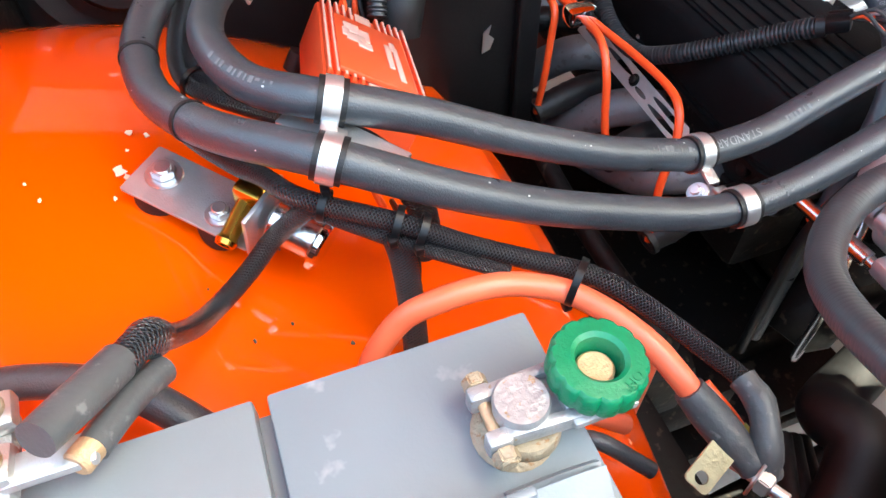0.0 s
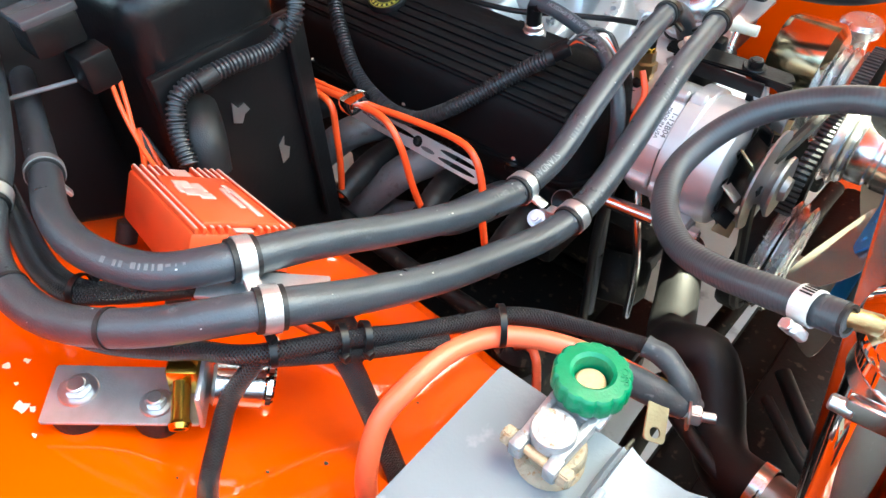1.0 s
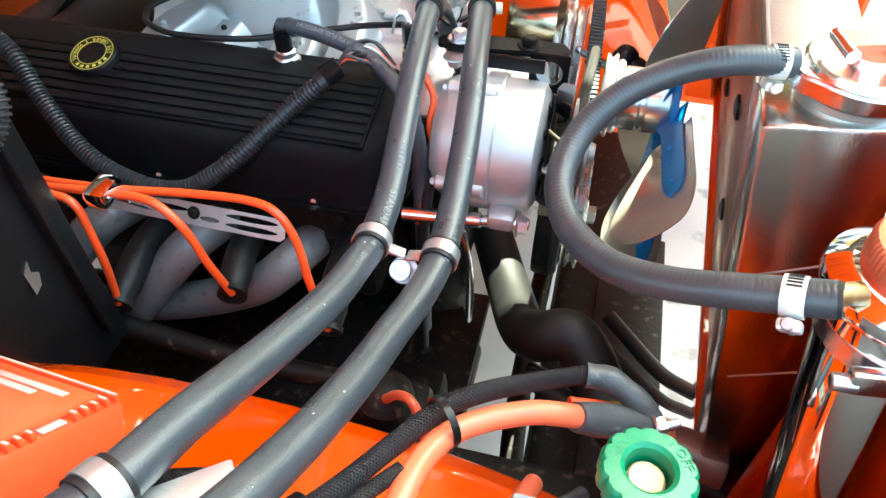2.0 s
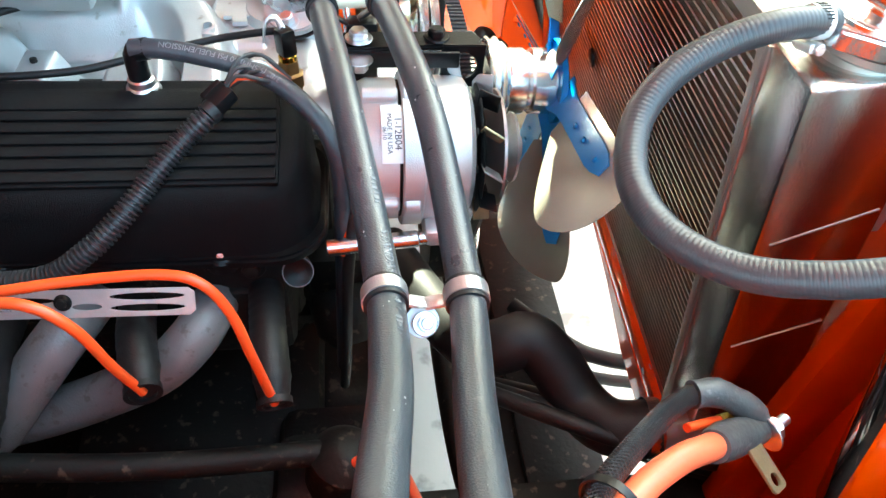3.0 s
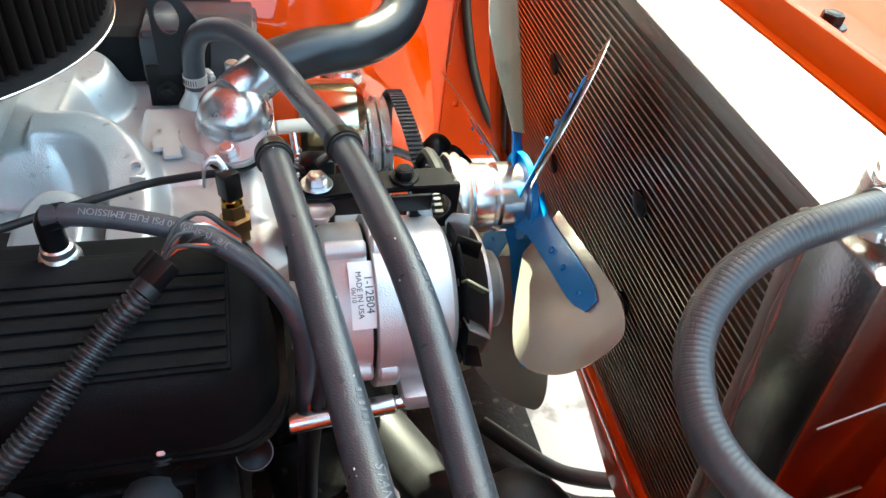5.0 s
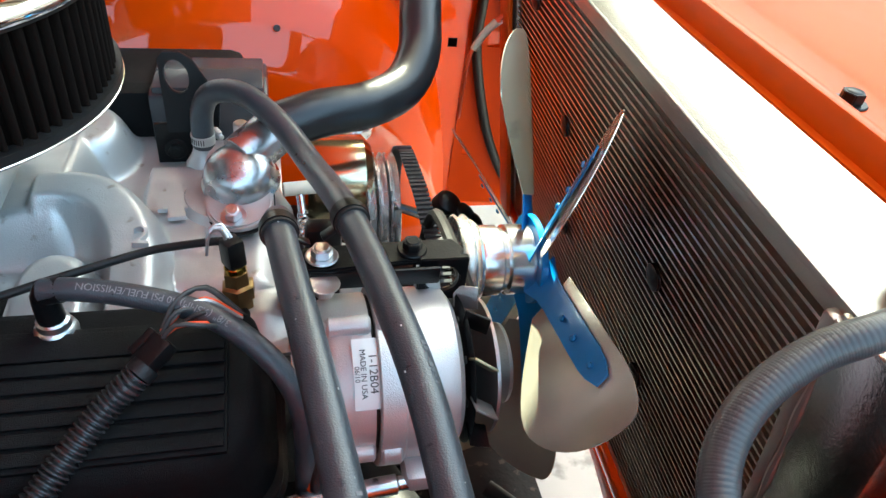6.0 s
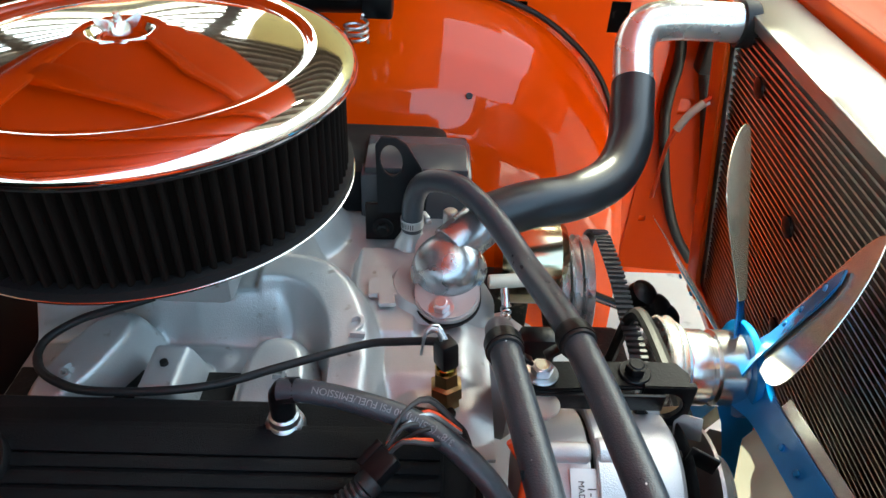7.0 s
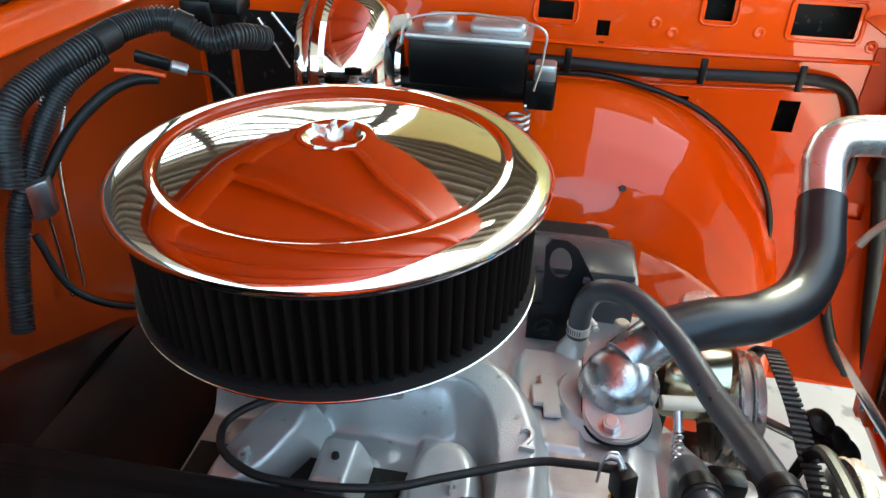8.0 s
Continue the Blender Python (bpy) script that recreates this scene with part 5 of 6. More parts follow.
RC = [(0.44, -0.74, 0.74), (0.42, -0.742, 0.8), (0.412, -0.738, 0.85), (0.405, -0.716, 0.88), (0.407, -0.692, 0.892), (0.409, -0.662, 0.893), (0.4135, -0.639, 0.887), (0.4218, -0.6225, 0.8825), (0.435, -0.611, 0.8805), (0.4468, -0.6035, 0.8785), (0.4639, -0.5946, 0.8745), (0.4795, -0.5885, 0.868), (0.4891, -0.583, 0.86)]
rc = thing("battery_cable", "thick orange-red battery cable", "cable")
part("cable", tube(RC, 0.0068, 20, 0.005), REDCABLE, rc)
part("heat_shrink", tube([(0.486, -0.5855, 0.863), (0.5, -0.5775, 0.852), (0.5138, -0.572, 0.8455), (0.528, -0.566, 0.839)], lambda s: 0.0085 + 0.0018 * math.sin(min(1.0, s / 0.045) * math.pi), 18, 0.004), SHRINK, rc, "grey heat-shrunk cable end")
part("stud", rod((0.52, -0.575, 0.838), (0.548, -0.561, 0.8395), 0.0034, 16, 0.0006), ZINC, rc)
part("nut", bolt(frame_of((0.532, -0.569, 0.839), (0.9, 0.4, 0.05)), 0.0072, 0.0065), ZINC, rc)
tab_y = Vector((0.38, -0.86, -0.33)).normalized()
tab_x = tab_y.cross(Vector((0.564, -0.444, 0.696))).normalized()
part("tab", plate(round_rect(0.0145, 0.03, 0.003), 0.0018, basis((0.5195, -0.588, 0.844), tab_x, tab_y, tab_x.cross(tab_y)), 0.0003, [(0, 0.009, 0.0035, 0.0035, 0)]), PALEBRASS, rc, "brass lug with a hole")
part("tag_wire", tube([(0.482, -0.569, 0.852), (0.5, -0.563, 0.8455), (0.508, -0.561, 0.842)], 0.0026, 10), WIRE_ORANGE, rc, "thin red tag wire")
part("tag_end", tube([(0.507, -0.561, 0.8425), (0.5154, -0.5585, 0.8395), (0.522, -0.559, 0.835)], 0.0032, 10), YELLOW, rc, "yellow wire end")
rc2 = thing("starter_cable", "orange-red cable running down beside the battery", "cable")
part("cable", tube([(0.47, -0.6, 0.8), (0.46, -0.63, 0.82), (0.452, -0.64, 0.79), (0.44, -0.63, 0.7), (0.43, -0.6, 0.6)], 0.0062, 16), REDCABLE, rc2)
part("black_cable", tube([(0.5, -0.6, 0.8), (0.478, -0.63, 0.82), (0.468, -0.642, 0.79), (0.455, -0.632, 0.7), (0.445, -0.6, 0.6)], 0.005, 16), RUBBER, rc2)

sl = thing("starter_lead", "orange-red lead dropping past the chassis rail", "cable")
part("lead", tube([(0.31, -0.44, 0.575), (0.325, -0.442, 0.592), (0.345, -0.452, 0.595), (0.369, -0.481, 0.55), (0.392, -0.514, 0.5), (0.4, -0.53, 0.45)], 0.0052, 14), REDCABLE, sl)

# ---- battery ----
bat = thing("battery", "grey plastic car battery with a moulded handle", "battery")
part("case", box((0.172, 0.255, 0.19), (0.548, -0.803, 0.842), 0.006), GREYCASE, bat)
part("lid", box((0.176, 0.1445, 0.012), (0.548, -0.8607, 0.939), 0.0015), GREYCASE, bat)
part("lid", box((0.176, 0.11, 0.012), (0.548, -0.728, 0.939), 0.0015), GREYCASE, bat)
part("raised_cover", box((0.085, 0.2, 0.012), (0.578, -0.81, 0.95), 0.003), GREYCASE, bat)
for y in (-0.72, -0.745, -0.77, -0.795, -0.82):
    part("handle_rib", box((0.05, 0.0035, 0.008), (0.56, y, 0.96), 0.001), GREYCASE, bat)
for x in (0.537, 0.555, 0.58):
    part("handle_rail", box((0.0035, 0.13, 0.009), (x, -0.77, 0.9605), 0.001), GREYCASE, bat)
part("handle_grip", sheet(lambda u, v: Vector((0.553 + u, -0.695 + v * (1 + 9 * abs(u)), 0.955 + 16 * u * u - (0.007 if abs(u) > 0.019 else 0) - 9 * max(0, v) ** 2)), lin(-0.021, 0.018, 22), lin(-0.015, 0.015, 10), 0.004), GREYCASE, bat, "scuffed saddle-shaped handle")
part("grip_shadow_slot", box((0.03, 0.004, 0.012), (0.553, -0.7125, 0.958), 0.001), INK, bat)
part("post", lathe([(0.0095, 0.945), (0.0105, 0.9665), (0.0098, 0.968), (0, 0.968)], 28, Matrix.Translation((0.507, -0.697, 0))), LEAD, bat, "lead battery post")
part("post", lathe([(0.0105, 0.945), (0.009, 0.966), (0.0085, 0.967), (0, 0.967)], 28, Matrix.Translation((0.478, -0.888, 0))), LEAD, bat, "lead battery post")
dis = thing("battery_disconnect", "corroded battery disconnect clamp with a green knob", "disconnect switch")
part("base_ring", lathe([(0.009, 0.946), (0.0165, 0.946), (0.0172, 0.948), (0.0168, 0.953), (0.0155, 0.9545), (0.009, 0.9545)], 36, Matrix.Translation((0.509, -0.7, 0)), None, True), PALE, dis)
for x, t in ((0.4945, 2), (0.5185, -3)):
    part("side_bar", box((0.006, 0.052, 0.0105), (0, 0, 0), 0.002, Matrix.Translation((x, -0.69, 0.962)) @ Matrix.Rotation(radians(t), 4, "Z")), LEAD, dis)
    part("jaw", box((0.0085, 0.012, 0.013), (x + (0.001 if t > 0 else -0.001), -0.717, 0.961), 0.0025), LEAD, dis)
part("clamp_body", box((0.026, 0.032, 0.008), (0.5065, -0.697, 0.959), 0.002), LEAD, dis)
part("cross_piece", box((0.022, 0.008, 0.011), (0.5065, -0.681, 0.9615), 0.002), LEAD, dis)
part("clamp_bolt", rod((0.489, -0.7165, 0.962), (0.525, -0.7165, 0.9605), 0.003, 14, 0.0006), COPPER, dis)
part("bolt_head", bolt(frame_of((0.4915, -0.7165, 0.962), (-1, 0, 0)), 0.0062, 0.006, False), PALE, dis)
part("nut", bolt(frame_of((0.5215, -0.7165, 0.9605), (1, 0, 0)), 0.0062, 0.0065, False), PALE, dis)
part("lug_plate", box((0.033, 0.032, 0.005), (0.508, -0.668, 0.9635), 0.0015), LEAD, dis)
part("crust", lathe([(0, 0.9455), (0.02, 0.9455), (0.0185, 0.947), (0.012, 0.949), (0, 0.95)], 24, Matrix.Translation((0.508, -0.705, 0))), PALE, dis)
KN = Matrix.Translation((0.5065, -0.6685, 0.966)) @ Matrix.Rotation(radians(-4), 4, "X")
b = bmesh.new()
prof = [(0.0075, 0), (0.0172, 0), (0.018, 0.0015), (0.018, 0.009), (0.0175, 0.0105), (0.0165, 0.0115), (0.0105, 0.012), (0.0088, 0.0105), (0.008, 0.004)]
seg = 96
rows = []
for r, h in prof:
    row = []
    for k in range(seg):
        a = math.tau * k / seg
        rr = r - (0.0011 * (0.5 + 0.5 * math.cos(14 * a)) ** 6 if r > 0.016 else 0)
        row.append(b.verts.new((rr * math.cos(a), rr * math.sin(a), h)))
    rows.append(row)
for p, q in zip(rows, rows[1:] + rows[:1]):
    for k in range(seg):
        b.faces.new((p[k], p[(k + 1) % seg], q[(k + 1) % seg], q[k]))
smaller = Matrix.Translation((0.5065, -0.676, 0.946)) @ Matrix.Diagonal((0.82, 0.8, 0.85, 1)) @ Matrix.Translation((-0.5065, 0.676, -0.946))
for piece in dis.children:
    piece.data.transform(smaller)
part("knob", put(b, KN), GREEN, dis, "green plastic hand knob")
part("knob_stud", rod((0.5065, -0.6685, 0.95), (0.5065, -0.6685, 0.971), 0.0072, 24, 0.001), COPPER, dis)
part("knob_letters", words("OFF", 0.0052, KN @ Matrix.Rotation(radians(-62), 4, "Z") @ Matrix.Translation((0, 0.0135, 0.0117)), 0.0004), GREEN, dis, "raised green letters")
tc = thing("battery_terminal", "corroded four-bolt battery terminal clamp", "terminal clamp")
part("yoke", box((0.04, 0.026, 0.01), (0.46, -0.8808, 0.956), 0.004), LEAD, tc)
for x, t in ((0.446, 4), (0.466, -3)):
    m = Matrix.Translation((x, -0.8808, 0.964)) @ Matrix.Rotation(radians(t), 4, "Z")
    strap = part("strap", box((0.0155, 0.031, 0.008), (0, 0, 0), 0.0025, m), BAREALU, tc)
    for y in (-0.0073, 0.0073):
        part("bolt", bolt(m @ Matrix.Translation((0, y, 0.004)), 0.0042, 0.0055), PALE, strap, "tan corroded bolt")
part("tongue", box((0.013, 0.032, 0.005), (0.469, -0.855, 0.962), 0.002), BAREALU, tc)
gr = thing("ground_cable", "black cable behind the battery", "cable")
part("cable", tube([(0.452, -0.95, 0.9), (0.43, -0.943, 0.904), (0.407, -0.934, 0.905), (0.393, -0.925, 0.905), (0.387, -0.909, 0.905), (0.391, -0.888, 0.905), (0.4, -0.865, 0.905), (0.411, -0.847, 0.905), (0.424, -0.832, 0.903), (0.445, -0.812, 0.895)], 0.0085, 16), RUBBER, gr)

# ---- ignition box on the apron ----
U = Vector((0.144, -0.025, 0.033)).normalized()
V = Vector((0.007, 0.067, -0.041))
V = (V - U * V.dot(U)).normalized()
NRM = U.cross(V)
BOXM = basis(Vector((0.069, -0.68, 0.875)) - NRM * 0.045, U, V, NRM)
ig = thing("ignition_box", "red finned ignition control box with a white printed plate", "ignition box", BOXM)
L, WD, HT = 0.152, 0.081, 0.045
part("body", box((L, WD, HT), (L / 2, WD / 2, HT / 2), 0.004), REDBOX, ig)
for k in range(13):
    if 5 <= k <= 7:
        continue
    fin = part("fin", box((L, 0.003, 0.0045), (L / 2, 0.004 + k * (WD - 0.008) / 12, HT + 0.0015), 0.0008), REDBOX, ig)
    part("fin_edge", box((L * 0.98, 0.0018, 0.0006), (L / 2, 0.004 + k * (WD - 0.008) / 12, HT + 0.0039), 0), PALEPRINT, fin, "pale worn fin edge")
part("middle_stripe", box((L * 0.98, 0.014, 0.0014), (L / 2, WD / 2, HT + 0.0006), 0.0004), PALEPRINT, ig, "pale middle stripe")
name_plate = part("plate", box((L * 0.72, WD * 0.74, 0.0045), (L * 0.6, WD * 0.5, HT + 0.004), 0.0015), REDBOX, ig)
for du, dv, w, h in ((0.4, 0.3, 0.12, 0.16), (0.45, 0.42, 0.14, 0.12), (0.52, 0.34, 0.1, 0.2), (0.58, 0.42, 0.08, 0.14), (0.48, 0.24, 0.1, 0.08)):
    part("emblem_bar", box((L * w, WD * h, 0.001), (L * du, WD * dv, HT + 0.0066), 0.0003), PALEPRINT, name_plate)
for du, dv, w in ((0.6, 0.66, 0.3), (0.66, 0.74, 0.42), (0.45, 0.72, 0.12)):
    part("print_bar", box((L * w, WD * 0.055, 0.001), (L * du, WD * dv, HT + 0.0066), 0.0003), PALEPRINT, name_plate)
for x in (0.01, L - 0.01):
    for y in (0.002, WD - 0.002):
        part("isolator", lathe([(0, -0.018), (0.009, -0.018), (0.009, 0.0), (0, 0.0)], 20, Matrix.Translation((x, y, 0))), RUBBER_MATT, ig)
for k in range(4):
    part("lead", tube([(0.0, 0.02 + 0.012 * k, 0.02), (-0.02, 0.02 + 0.012 * k, 0.025), (-0.05, 0.03 + 0.008 * k, 0.03), (-0.08, 0.03, 0.06)], 0.003, 10), (WIRE_ORANGE, INK, WIRE_ORANGE, RUBBER_MATT)[k], ig)

# ---- fitting plate on the apron ----
pm = basis((0.274, -0.801, 0.88), (0.69, 0.7, -0.19), (-0.7, 0.7, 0.05), (0.17, 0.1, 0.98))
fp = thing("regulator_plate", "bare aluminium plate with bolts and a brass fitting", "bracket", pm)
part("plate", plate(round_rect(0.09, 0.039, 0.002), 0.0025, None, 0.0004), BAREALU, fp)
part("bolt", bolt(Matrix.Translation((-0.028, 0.002, 0.0025)), 0.0078, 0.006), ZINC, fp)
part("bolt", bolt(Matrix.Translation((0.018, -0.006, 0.0025)), 0.0065, 0.006), ZINC, fp)
for x in (-0.028, 0.018):
    part("rubber_mount", lathe([(0, -0.016), (0.0155, -0.016), (0.0165, -0.008), (0.014, -0.001), (0, -0.001)], 24, Matrix.Translation((x, -0.0045, 0))), RUBBER_MATT, fp)
part("brass_elbow", box((0.02, 0.022, 0.026), (0.034, 0.01, 0.016), 0.004), BRASS, fp)
part("brass_barb", lathe([(0.0035, 0.002), (0.0035, 0.03), (0.0058, 0.03), (0.0068, 0.027), (0.0055, 0.024), (0.0055, 0), (0.0035, 0)], 24, frame_of((0.033, 0.002, 0.018), (0.1, -0.95, -0.25))), BRASS, fp, "hollow brass hose barb")
part("bracket_wall", box((0.003, 0.04, 0.034), (0.0465, 0, 0.016), 0.001), BAREALU, fp)
part("solenoid", rod((0.05, 0.002, 0.014), (0.085, 0.004, 0.008), 0.0135, 28, 0.002), STEEL, fp)
part("solenoid_rim", rod((0.08, 0.004, 0.009), (0.086, 0.004, 0.008), 0.019, 36, 0.0015), CHROME, fp)

# ---- heater case ----
hb = thing("heater_case", "black plastic heater case with scraps of foil", "heater case")
part("body", box((0.42, 0.155, 0.36), (-0.195, -0.535, 0.8), 0.03, None, None, 4), PLASTIC, hb)
part("lid", box((0.3, 0.2, 0.04), (-0.24, -0.54, 0.985), 0.012), PLASTIC, hb)
part("front_flange", box((0.012, 0.175, 0.3), (0.02, -0.53, 0.76), 0.004), PLASTIC, hb)
for y in (-0.47,):
    part("ridge", box((0.012, 0.006, 0.25), (0.03, y, 0.77), 0.002), PLASTIC, hb)
part("foil", plate([(-0.011, -0.008), (-0.002, -0.013), (0.004, -0.005), (0.011, -0.003), (0.007, 0.006), (-0.001, 0.004), (-0.006, 0.013)], 0.001, frame_of((0.0275, -0.543, 0.838), (1, 0, 0.1))), ZINC, hb, "torn scrap of foil")
part("foil", plate([(-0.006, -0.014), (0.003, -0.011), (0.008, 0.0), (0.002, 0.006), (0.005, 0.016), (-0.004, 0.009)], 0.001, frame_of((0.0275, -0.505, 0.765), (1, 0, 0.1))), ZINC, hb, "torn scrap of foil")
part("duct", tube([(0.02, -0.585, 0.86), (0.05, -0.6, 0.85), (0.06, -0.61, 0.82)], 0.022, 20), RUBBER_MATT, hb)
hl = thing("corrugated_loom", "black corrugated loom beside the heater case", "wiring loom")
part("loom", tube([(-0.25, -0.5, 0.99), (-0.1, -0.47, 0.985), (0.02, -0.465, 0.97), (0.055, -0.47, 0.93), (0.05, -0.5, 0.9), (0.045, -0.55, 0.9), (0.04, -0.6, 0.895), (0.05, -0.62, 0.87), (0.07, -0.63, 0.845)], 0.0078, 16, wave=(0.0042, 0.0024)), LOOM, hl)
part("clip", band((0.05, -0.49, 0.915), (0, -0.3, -0.2), 0.0088, 0.008, 0.0012), PLASTIC, hl)
part("tape", band((0.043, -0.575, 0.898), (0, -1, -0.1), 0.0086, 0.02, 0.0008), RUBBER_MATT, hl)
rl = thing("relay", "black relay block on the fender side", "relay")
part("body", box((0.035, 0.045, 0.03), (-0.03, -0.66, 0.96), 0.004), PLASTIC, rl)
part("cover", box((0.038, 0.048, 0.008), (-0.03, -0.66, 0.978), 0.002), MARKER, rl)
part("socket", box((0.03, 0.03, 0.035), (-0.01, -0.645, 0.925), 0.004), PLASTIC, rl)
for k in range(2):
    part("wire", tube([(0.0, -0.64 + 0.008 * k, 0.915), (0.01, -0.645 + 0.006 * k, 0.89), (0.03, -0.65, 0.868), (0.06, -0.655, 0.85)], 0.0022, 8), WIRE_ORANGE, rl)
# ---- cooling: radiator, tank, fan ----
rad = thing("radiator", "bare aluminium radiator with a grey finned core", "radiator", RM)
Y0, Y1, Z0, Z1 = -0.19, 0.5, -0.296, 0.145
YC, ZC, YW = (Y0 + Y1) / 2, (Z0 + Z1) / 2, Y1 - Y0
part("core", box((0.04, YW, Z1 - Z0), (0.022, YC, ZC)), CORE, rad)
part("top_plate", box((0.058, YW + 0.02, 0.006), (0.024, YC, Z1 + 0.008), 0.001), RADALU, rad)
part("top_flange", box((0.003, YW + 0.01, 0.016), (-0.003, YC, Z1 + 0.003), 0.0008), RADALU, rad)
part("near_tank", box((0.078, 0.058, 0.455), (0.03, Y0 - 0.031, -0.073), 0.0035), TANKALU, rad)
part("tank_flange", box((0.014, 0.01, 0.445), (-0.004, Y0 + 0.002, -0.074), 0.003), RADALU, rad)
part("far_tank", box((0.06, 0.05, 0.45), (0.025, Y1 + 0.026, -0.075), 0.006), RADALU, rad)
part("weld_bead", tube([(-0.008, Y0 - 0.005, z) for z in lin(-0.29, 0.15, 70)], lambda s: 0.0028 + 0.0007 * math.sin(s * 900), 8, raw=True), RADALU, rad)
for z in (0.03, -0.09):
    part("seam", tube([(x, Y0 - 0.06, z + 0.004 * k) for k, x in enumerate(lin(0.0, 0.065, 6))], 0.0009, 8), RADALU, rad)
part("bottom_plate", box((0.055, YW + 0.02, 0.01), (0.025, YC, Z0 - 0.004), 0.001), RADALU, rad)
part("lower_spigot", put(rod((0.65, -0.434, 0.572), (0.59, -0.427, 0.577), 0.026, 28, 0.002), RM.inverted()), RADALU, rad)
PITCH = 0.0088
bar = box((0.006, YW, 0.0025), (0, 0, 0)).copy()
first = None
for k in range(int((Z1 - Z0) / PITCH)):
    if first is None:
        first = part("core_tube", bar, FINS, rad)
        t = first
    else:
        t = new("core_tube", first.data)
        t.parent = rad
    t.location = (0, YC, Z0 + PITCH * (k + 0.5))
for y, z in ((0.0, 0.0), (0.0, -0.131), (0.26, -0.003), (0.24, -0.13), (0.4, 0.09)):
    part("mount_button", lathe([(0, 0), (0.0125, 0), (0.0125, 0.003), (0.006, 0.005), (0, 0.005)], 20, frame_of((-0.004, y, z), (-1, 0, 0))), PLASTIC, rad)
part("filler_neck", put(lathe([(0.031, 0.93), (0.031, 0.972), (0.0325, 0.974), (0.0325, 0.978), (0.035, 0.98), (0.035, 0.984), (0.02, 0.986)], 40, Matrix.Translation((0.612, -0.403, 0))), RM.inverted()), RADALU, rad)
part("neck_weld", put(lathe([(0.031, 0.934), (0.034, 0.934), (0.0345, 0.936), (0.0325, 0.9385), (0.031, 0.939)], 40, Matrix.Translation((0.612, -0.403, 0)), None, True), RM.inverted()), RADALU, rad)
part("overflow_nipple", put(rod((0.59, -0.41, 0.99), (0.562, -0.412, 0.997), 0.0055, 16, 0.001), RM.inverted()), RADALU, rad)
part("stay", put(box((0.014, 0.003, 0.1), (0.668, -0.43, 0.9), 0.001), RM.inverted()), GALV, rad)
part("stay_bolt", put(bolt(frame_of((0.668, -0.4325, 0.915), (0, -1, 0.1)), 0.006, 0.005), RM.inverted()), ZINC, rad)
rcap = thing("pressure_cap", "bright eared pressure cap with a red release lever", "cap")
ears = [((0.037 + 0.006 * max(0.0, math.cos(2 * (a - 0.35))) ** 6) * math.cos(a), (0.037 + 0.006 * max(0.0, math.cos(2 * (a - 0.35))) ** 6) * math.sin(a)) for a in [math.tau * k / 60 for k in range(60)]]
part("cap", plate(ears, 0.012, Matrix.Translation((0.612, -0.403, 0.985)), 0.002), POLISHED, rcap)
part("dish", lathe([(0.034, 0.997), (0.033, 0.999), (0.03, 0.9995), (0.024, 0.998), (0.012, 0.9985), (0.01, 1.003), (0, 1.0035)], 40, Matrix.Translation((0.612, -0.403, 0))), POLISHED, rcap)
ALONG, ASIDE = Vector((0.95, 0.3, 0)), Vector((-0.3, 0.95, 0))
part("lever", sheet(lambda u, v: Vector((0.595, -0.405, 1.012)) + ALONG * (0.072 * u) + ASIDE * (v * interp(u, [0, 0.5, 0.8, 1], [0.0085, 0.009, 0.011, 0.007])) + Vector((0, 0, interp(u, [0, 0.45, 0.6, 0.85, 0.95, 1], [0, 0, -0.004, -0.007, -0.016, -0.03]))), lin(0, 1, 20), lin(-1, 1, 4), 0.004), REDCAP, rcap, "red release lever")
part("lever_pivot", rod((0.598, -0.418, 1.008), (0.592, -0.394, 1.008), 0.004, 14), STEEL, rcap)

TK = (0.6195, -0.5435)
LEAN = Vector((-0.14, 0.14, 1)).normalized()
TM = Matrix.Translation((*TK, 0.97)) @ Vector((0, 0, 1)).rotation_difference(LEAN).to_matrix().to_4x4() @ Matrix.Translation((-TK[0], -TK[1], -0.97))
tank = thing("overflow_tank", "polished overflow tank with a knurled red cap", "coolant tank", TM)
part("body", lathe([(0, 0.72), (0.031, 0.72), (0.033, 0.725), (0.033, 0.961), (0.031, 0.965), (0, 0.965)], 64, Matrix.Translation((*TK, 0))), CHROME, tank)
part("rim", lathe([(0.026, 0.961), (0.036, 0.961), (0.0372, 0.965), (0.0362, 0.97), (0.029, 0.9755), (0.026, 0.977), (0, 0.977)], 64, TM.inverted() @ Matrix.Translation((*TK, 0))), CHROME, tank)
b = bmesh.new()
rows = []
for r, h in ((0.0235, 0.977), (0.0243, 0.979), (0.0243, 0.9905), (0.023, 0.993), (0.017, 0.9943)):
    rows.append([b.verts.new(((r - (0.0006 if k % 2 and 0.978 < h < 0.995 else 0)) * math.cos(math.tau * k / 120) + TK[0], (r - (0.0006 if k % 2 and 0.978 < h < 0.995 else 0)) * math.sin(math.tau * k / 120) + TK[1], h)) for k in range(120)])
for p, q in zip(rows, rows[1:]):
    for k in range(120):
        b.faces.new((p[k], p[(k + 1) % 120], q[(k + 1) % 120], q[k]))
b.faces.new(rows[0])
b.faces.new(rows[-1])
part("cap", put(b, TM.inverted()), REDCAP, tank, "knurled copper-red screw cap")
part("weld_seam", tube([(TK[0] + 0.0325 * math.cos(radians(317)), TK[1] + 0.0325 * math.sin(radians(317)), z) for z in lin(0.74, 0.94, 110)], lambda s: 0.0042 + 0.0012 * math.sin(s * 740), 12, raw=True, flat=0.45), RADALU, tank, "rippled weld seam")
